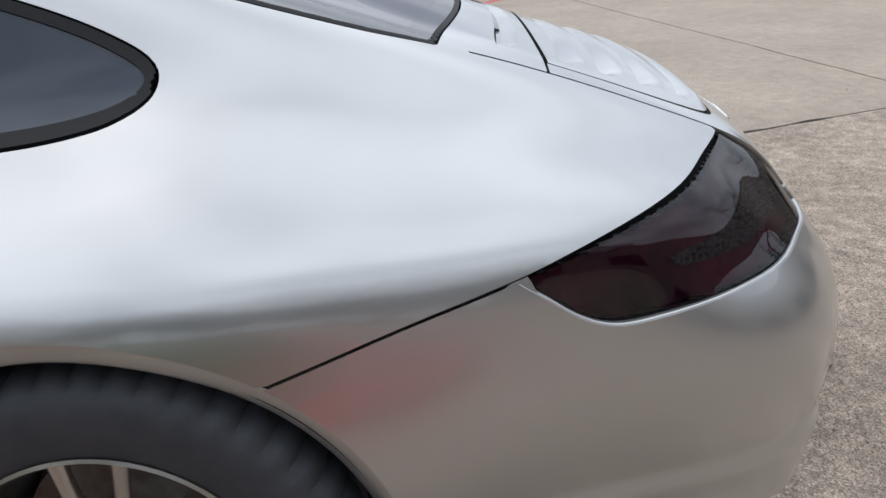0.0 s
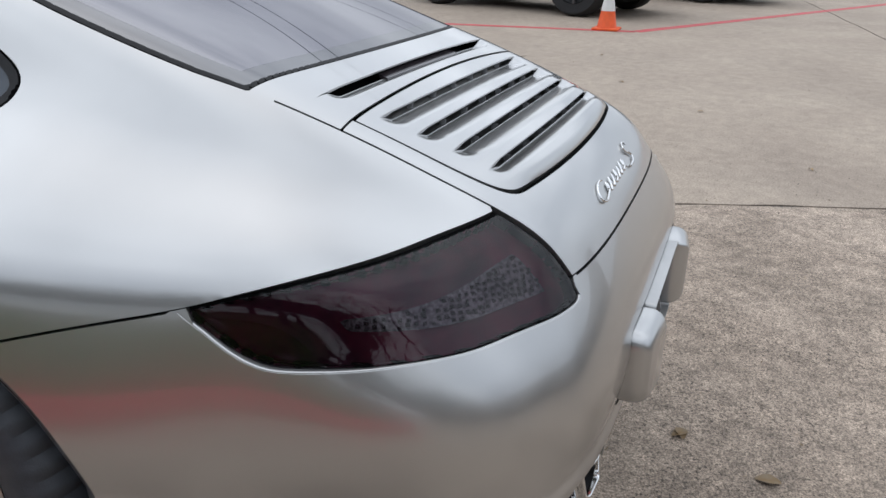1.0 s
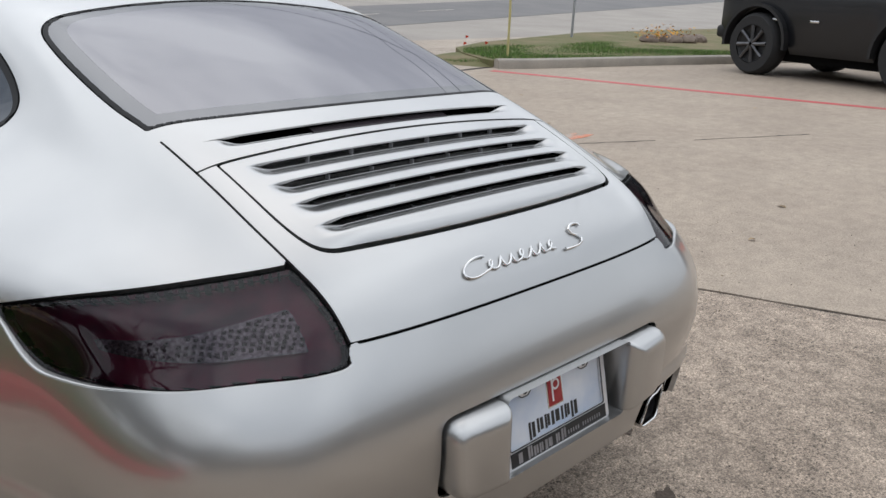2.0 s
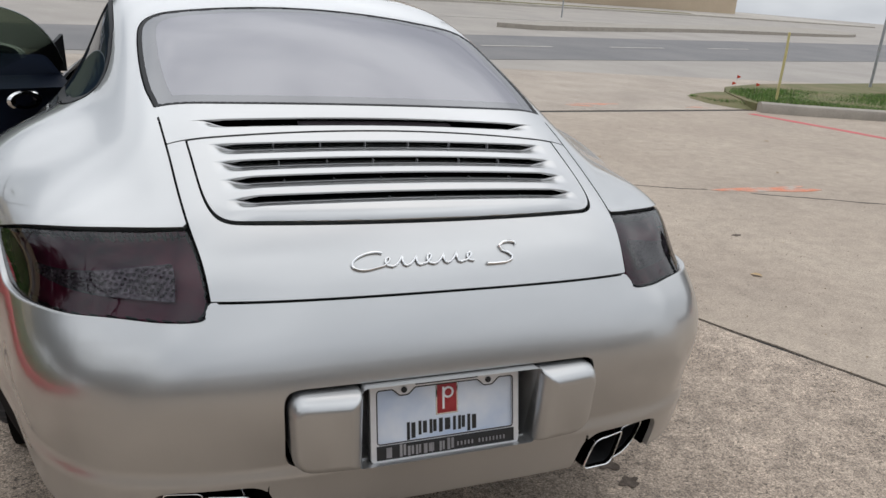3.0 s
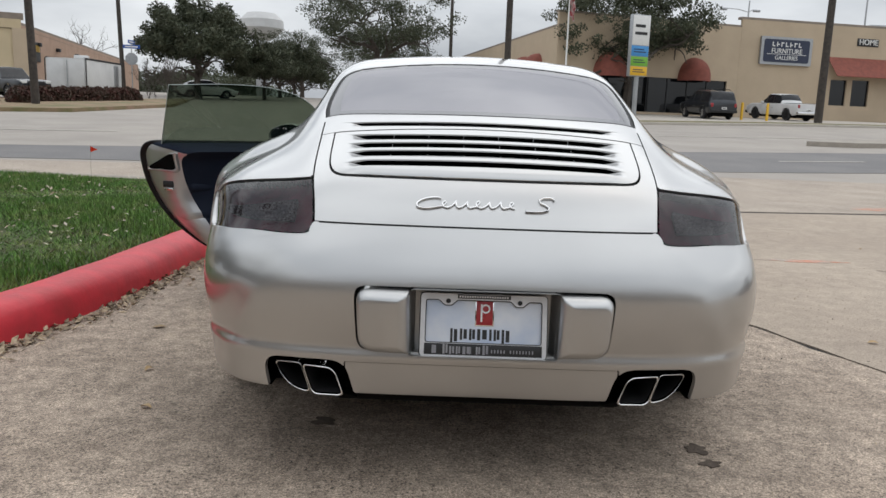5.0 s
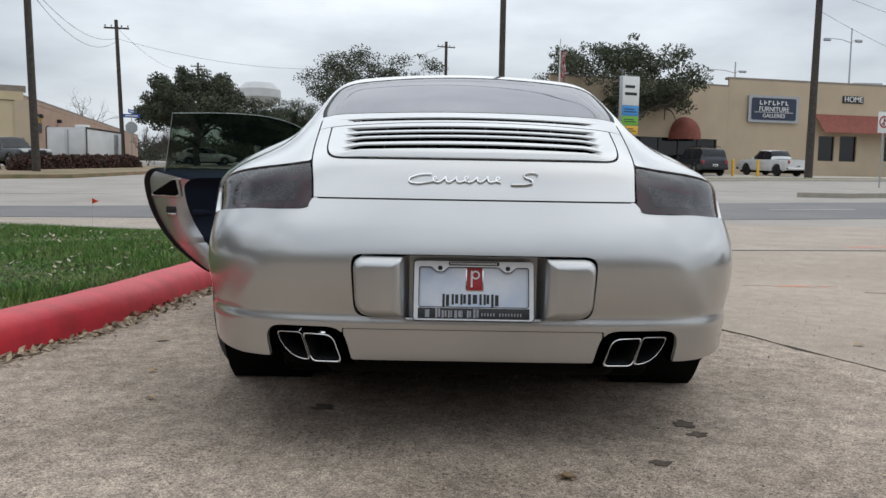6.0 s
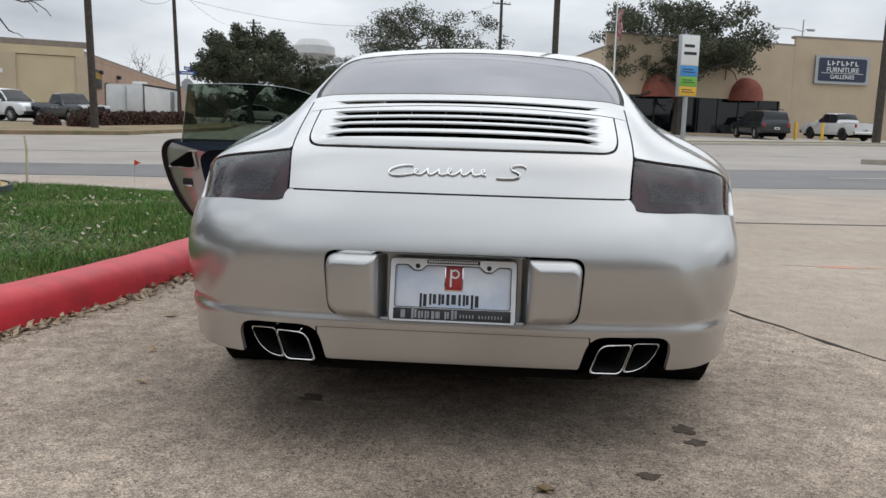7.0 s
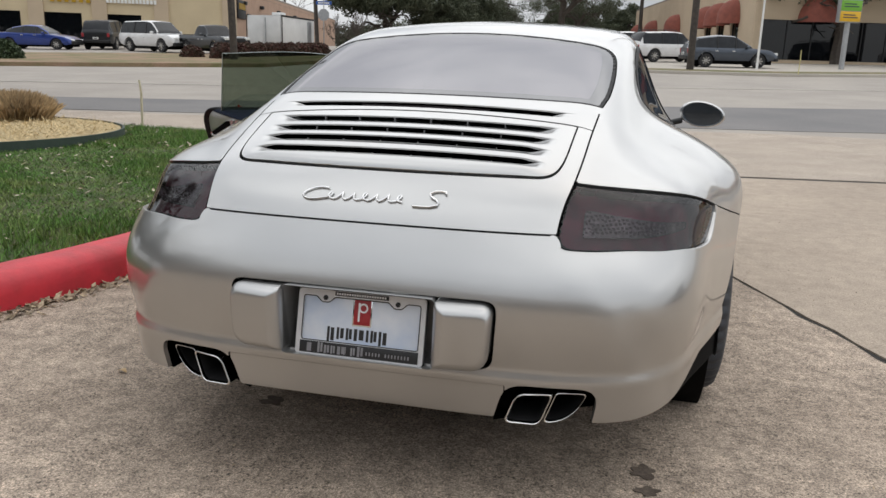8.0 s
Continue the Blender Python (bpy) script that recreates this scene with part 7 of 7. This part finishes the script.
def vehicle(name, kind, m, paint, label, rim_mat=None, bed=False, flare=False, rack=False):
    """A road vehicle, its nose towards +y: body, glazing, wheels, lamps, bumpers."""
    L, hw, wb, r, belt_p, roof_p, g0_, g1_ = KINDS[kind]
    root = empty(name, m, label, "car" if kind in ("sedan",) else ("truck" if "pickup" in kind else "SUV"))
    lin = lambda pts, q, r_: float(np.mean([np.interp(q + d, [p[0] for p in pts], [p[1] for p in pts]) for d in np.linspace(-r_, r_, 7)]))
    belt_, roof_ = (lambda q: lin(belt_p, q, .10)), (lambda q: lin(roof_p, q, .09))
    ys = np.unique(np.r_[np.linspace(0, L, 64), g0_, g1_])
    rear_ax = L * .5 - wb * .5 + (.0 if kind == "sedan" else -.02)
    axles = (rear_ax, rear_ax + wb)
    bm = bmesh.new()
    secs = []
    for yq in ys:
        end = min(yq, L - yq)
        w = hw * (1 - .10 * max(0, 1 - end / .45) ** 2)
        b, t = float(belt_(yq)), float(roof_(yq))
        low = .28 if kind == "sedan" else .36
        low += .10 * max(0, 1 - end / .5)
        cab = t > b + .12
        top = max(t, b) if cab else b
        wr = w * (.70 if kind == "sedan" else .80) if cab else w * .93
        k = min(1.0, max(0.0, (t - b) / .45)) if cab else 0
        wr = w * .95 * (1 - k) + wr * k
        half = [(w * .90, low), (w * .985, low + .12), (w, b - .22), (w * .985, b - .06), (w * .955, b)]
        if cab:
            half += [(wr, top - .07), (wr * .90, top - .015), (0, top + .015)]
        else:
            half += [(w * .88, b + .012), (w * .6, b + .03), (0, b + .04)]
        for ay in axles:                                   # wheel arches
            q = (r * 1.18) ** 2 - (yq - ay) ** 2
            if q > 0:
                za = r + math.sqrt(q)
                half = [(x_, max(z_, za)) if i < 2 else (x_, max(z_, za + .01 * i)) if i == 2 else (x_, z_) for i, (x_, z_) in enumerate(half)]
        ring = [bm.verts.new((s_ * x_, yq, z_)) for s_, hs in ((-1, half), (1, half[-2::-1])) for x_, z_ in hs]
        secs.append((yq, ring, cab))
    glass_faces = {}
    n = len(secs[0][1])
    for (y0, a, c0), (y1, b, c1) in zip(secs, secs[1:]):
        for k in range(n - 1):
            f = bm.faces.new((a[k], b[k], b[k + 1], a[k + 1]))
            mid = (y0 + y1) / 2
            if k in (4, n - 6) and c0 and c1 and g0_ + .12 < mid < g1_ - .1:
                if True:
                    glass_faces.setdefault("side_window" if k == 4 else "side_window_far", []).append(f)
            elif c0 != c1 or (c0 and c1 and k in (6, 7) and (roof_(y1) - roof_(y0)) / (y1 - y0) < -.45):
                if mid > L * .5 and k in (5, 6, 7, 8):
                    glass_faces.setdefault("windscreen", []).append(f)
            if c0 and c1 and k in (5, 6, 7, 8) and mid < L * .5 and (roof_(y1) - roof_(y0)) / (y1 - y0) > .45:
                glass_faces.setdefault("rear_window", []).append(f)
    bm.faces.new(secs[0][1])
    bm.faces.new(secs[-1][1][::-1])
    for key in list(glass_faces):
        g = bmesh.new()
        for f in glass_faces[key]:
            if f.is_valid:
                g.faces.new([g.verts.new(v.co + Vector((v.co.x * .004, 0, .004))) for v in f.verts])
        bmesh.ops.remove_doubles(g, verts=g.verts, dist=.0005)
        part(key.replace("_far", ""), g, M_CARGLASS, root)
    bmesh.ops.recalc_face_normals(bm, faces=bm.faces)
    for q in ((.40, .70) if kind != "old_pickup" else ()):
        yq = g0_ + (g1_ - g0_) * q
        zb_, zt_ = float(belt_(yq)), float(roof_(yq)) - .06
        wt = hw * (.70 if kind == "sedan" else .80)
        for s_ in (-1, 1):
            part("pillar", tube([(s_ * (hw * .957 + .004), yq, zb_), (s_ * (wt + .004), yq, zt_)], .035, 6), M_BLACK, root)
    part("body", bm, paint, root)
    part("chassis", box((-hw * .8, .25, r * .5), (hw * .8, L - .25, r * 1.25), .03), M_GAPSHADE, root)
    if bed:
        y1 = g0_ - .06
        part("cargo_bed", loft([[(sx * hw * .86, yy, float(belt_(1.0)) + zz) for sx, yy in ((-1, .12), (1, .12), (1, y1), (-1, y1))] for zz in (.035, .045)], True, True), M_BLACK, root, smooth=False)
    for s_ in (-1, 1):
        for ay in axles:
            simple_wheel(root, s_ * (hw - .12 + (.06 if flare else 0)), ay, r, s_, rim_mat or M_ALLOY, .24 if not flare else .34)
            if flare:
                o = []
                for rr, xx in ((r * 1.28, hw - .01), (r * 1.30, hw + .10), (r * 1.20, hw + .10), (r * 1.16, hw - .01)):
                    o.append([(s_ * xx, ay + rr * math.cos(a), r + rr * math.sin(a)) for a in np.radians(np.linspace(-5, 185, 18))])
                bf = bmesh.new()
                vv = [[bf.verts.new(p) for p in row] for row in o]
                for q0, q1 in zip(vv, vv[1:]):
                    for k in range(17):
                        bf.faces.new((q0[k], q0[k + 1], q1[k + 1], q1[k]))
                part("fender_flare", bf, M_BLACK, root)
        zb = float(belt_(.15))
        part("tail_lamp", box((s_ * hw * .80 - .10, -.015, zb - .28), (s_ * hw * .80 + .07, .10, zb - .03), .03), M_LOGO, root, "red tail lamp")
        zf = float(belt_(L - .25))
        part("headlamp", box((s_ * hw * .72 - .16, L - .16, zf - .17), (s_ * hw * .72 + .14, L + .012, zf - .02), .03), M_SIGNWHITE, root, "pale headlamp")
        part("door_mirror", box((s_ * (hw + .10) - .10, g1_ - .42, float(belt_(g1_)) + .0), (s_ * (hw + .10) + .10, g1_ - .28, float(belt_(g1_)) + .15), .04, 2), paint, root)
        for q in (.36, .64):
            part("door_handle", box((s_ * hw - .015, g0_ + (g1_ - g0_) * q, .84), (s_ * hw + .02, g0_ + (g1_ - g0_) * q + .16, .875), .008), M_CHROME, root)
        if rack:
            part("roof_rail", tube([(s_ * hw * .62, .6, 1.86), (s_ * hw * .62, .75, 1.93), (s_ * hw * .62, 2.5, 1.95), (s_ * hw * .62, 2.7, 1.88)], .025, 6), M_BLACK, root)
    part("rear_bumper", box((-hw * .93, -.07, r * 1.1), (hw * .93, .14, r * 1.1 + .2), .05, 2), M_CHROME if "pickup" in kind else M_BLACK, root)
    part("front_bumper", box((-hw * .93, L - .14, r * 1.0), (hw * .93, L + .07, r * 1.0 + .22), .05, 2), M_CHROME if kind == "old_pickup" else M_BLACK, root)
    part("grille", box((-hw * .5, L - .03, float(belt_(L - .3)) - .30), (hw * .5, L + .02, float(belt_(L - .3)) - .06), .02), M_BLACK, root)
    pl = part("plate", box((-.16, -.085, r * 1.1 + .22), (.16, -.01, r * 1.1 + .36), .004), M_SIGNWHITE, root)
    part("plate_bar", box((-.11, -.088, r * 1.1 + .26), (.11, -.085, r * 1.1 + .32)), M_INK, pl, smooth=False)
    return root


def paint(name, c, rough=.3, metal=.0, dirt=.12):
    return mat(name, c, rough, metal, coat=.8, second=tuple(q * (1 - dirt) for q in c), scale=2.0)


P_WHITE, P_BLACK = paint("white_paint", (.72, .72, .72)), mat("black_paint", (.008, .009, .012), .35, coat=.25, second=(.006, .007, .009), scale=2.0)
P_DARK, P_BLUE, P_NAVY = paint("charcoal_paint", (.03, .034, .04), .3, .5), paint("blue_paint", (.02, .05, .25), .3, .3), paint("slate_blue_paint", (.06, .075, .10), .3, .5)


def ground_pose(x0, y0, yaw):
    """A pose on the climbing ground, nose turned by yaw from straight ahead."""
    s_ = (gz(y0 + 1) - gz(y0 - 1)) / 2
    return Matrix.Translation((x0, y0, gz(y0))) @ Matrix.Rotation(math.atan(s_), 4, "X") @ Matrix.Rotation(radians(yaw), 4, "Z")


def parked(name, kind, x0, y0, yaw, lift, *a, **k):
    L = KINDS[kind][0]
    return vehicle(name, kind, Matrix.Translation((0, 0, lift)) @ ground_pose(x0, y0, yaw) @ Matrix.Translation((0, -L / 2, 0)), *a, **k)


parked("pickup_truck", "pickup", 23.8, 55.0, 16, .10, P_WHITE, "white crew-cab pickup truck parked before the store", M_BLACK, bed=True)
parked("parked_suv", "suv", 17.6, 52.2, 6, .10, P_DARK, "dark slate SUV parked before the store", rack=True)
parked("parked_suv", "crossover", 5.1, 44.2, -78, .10, P_NAVY, "dark blue-grey crossover parked on the forecourt")
parked("parked_suv", "suv", 2.2, 51.5, -60, .10, P_WHITE, "white SUV parked beside the store", rack=True)
parked("parked_suv", "suv", -.2, 57.5, -60, .10, P_WHITE, "white older SUV parked beside the store")
parked("pickup_truck", "old_pickup", -24.0, 41.6, -118, .09, P_DARK, "faded dark vintage pickup truck with pale grille", bed=True)
parked("parked_suv", "suv", -28.5, 42.8, -108, .09, P_WHITE, "white SUV parked on the shop forecourt")
parked("parked_van", "suv", -34.0, 45.5, 20, .09, P_BLACK, "black full-size van parked at the shop")
parked("parked_car", "sedan", -36.0, 41.5, -75, .09, P_BLUE, "blue sedan parked at the strip shop")
parked("parked_car", "sedan", -19.5, 62.5, -60, .0, P_WHITE, "white car parked behind the bare trees")
for k, (x0, y0, yw) in enumerate(((-15.6, 118, 190), (-12.6, 112, 10))):
    vehicle("far_car", "sedan", ground_pose(x0, y0, yw), P_BLACK if k == 0 else P_NAVY, "dark car far down the side street")
vehicle("lifted_truck", "offroad", pose(12.47, 5.65, .0, 0, 0, 163.7), P_BLACK, "lifted black off-road vehicle with wide tyres", mat("gunmetal", (.12, .12, .125), .35, .9, second=(.09, .09, .095), scale=8), flare=True)
vehicle("parked_truck", "pickup", pose(16.5, 5.0, .0, 0, 0, 163.7), P_BLACK, "black pickup truck parked beside another", bed=True)


def traffic_cone(m):
    e = empty("traffic_cone", m, "orange traffic cone with one white reflective band", "traffic cone")
    oc = mat("cone_orange", (.85, .12, .02), .5, second=(.72, .10, .02), scale=14)
    part("base", box((-.17, -.17, 0), (.17, .17, .03), .012), oc, e)
    part("cone_body", lathe([(.135, .03), (.125, .05), (.075, .33)], 28), oc, e)
    part("reflective_band", lathe([(.0915, .33 - .09), (.0765, .33), (.06, .42), (.0585, .42)], 28), M_SIGNWHITE, e, "white reflective band")
    part("cone_tip", lathe([(.0587, .42), (.036, .55), (.034, .56), (.02, .56)], 28), oc, e)
    return e


traffic_cone(pose(9.14, 1.80, .002))


def far_woods():
    """The belt of trees that closes the view down the side street and behind the shops."""
    rng = np.random.default_rng(77)
    C = []
    for k in range(230):
        x0, y0 = rng.uniform(-75, 75), rng.uniform(146, 175)
        if abs(x0 + 28) > 4.5:
            C.append((x0, y0, float(rise(y0)) + rng.uniform(.8, 4.6), rng.uniform(1.6, 3.2)))
    C = np.array(C)
    n = 42000
    k = rng.integers(0, len(C), n)
    q = rng.normal(0, 1, (n, 3))
    q *= (rng.uniform(0, 1, n) ** .45 / np.linalg.norm(q, axis=1))[:, None]
    P = C[k, :3] + q * C[k, 3:4] * np.array([1.2, 1, .8])
    a, b = rng.normal(0, 1, (2, n, 3))
    a /= np.linalg.norm(a, axis=1, keepdims=True)
    b = np.cross(a, b)
    b /= np.linalg.norm(b, axis=1, keepdims=True)
    V = np.stack([P - a * .34, P + b * .17, P + a * .34, P - b * .17], 1).reshape(-1, 3)
    return tagged(mesh_part("far_woods", V, np.arange(4 * n).reshape(-1, 4), M_OAK, None), "belt of distant dark winter trees", "trees", kind="stuff")


far_woods()
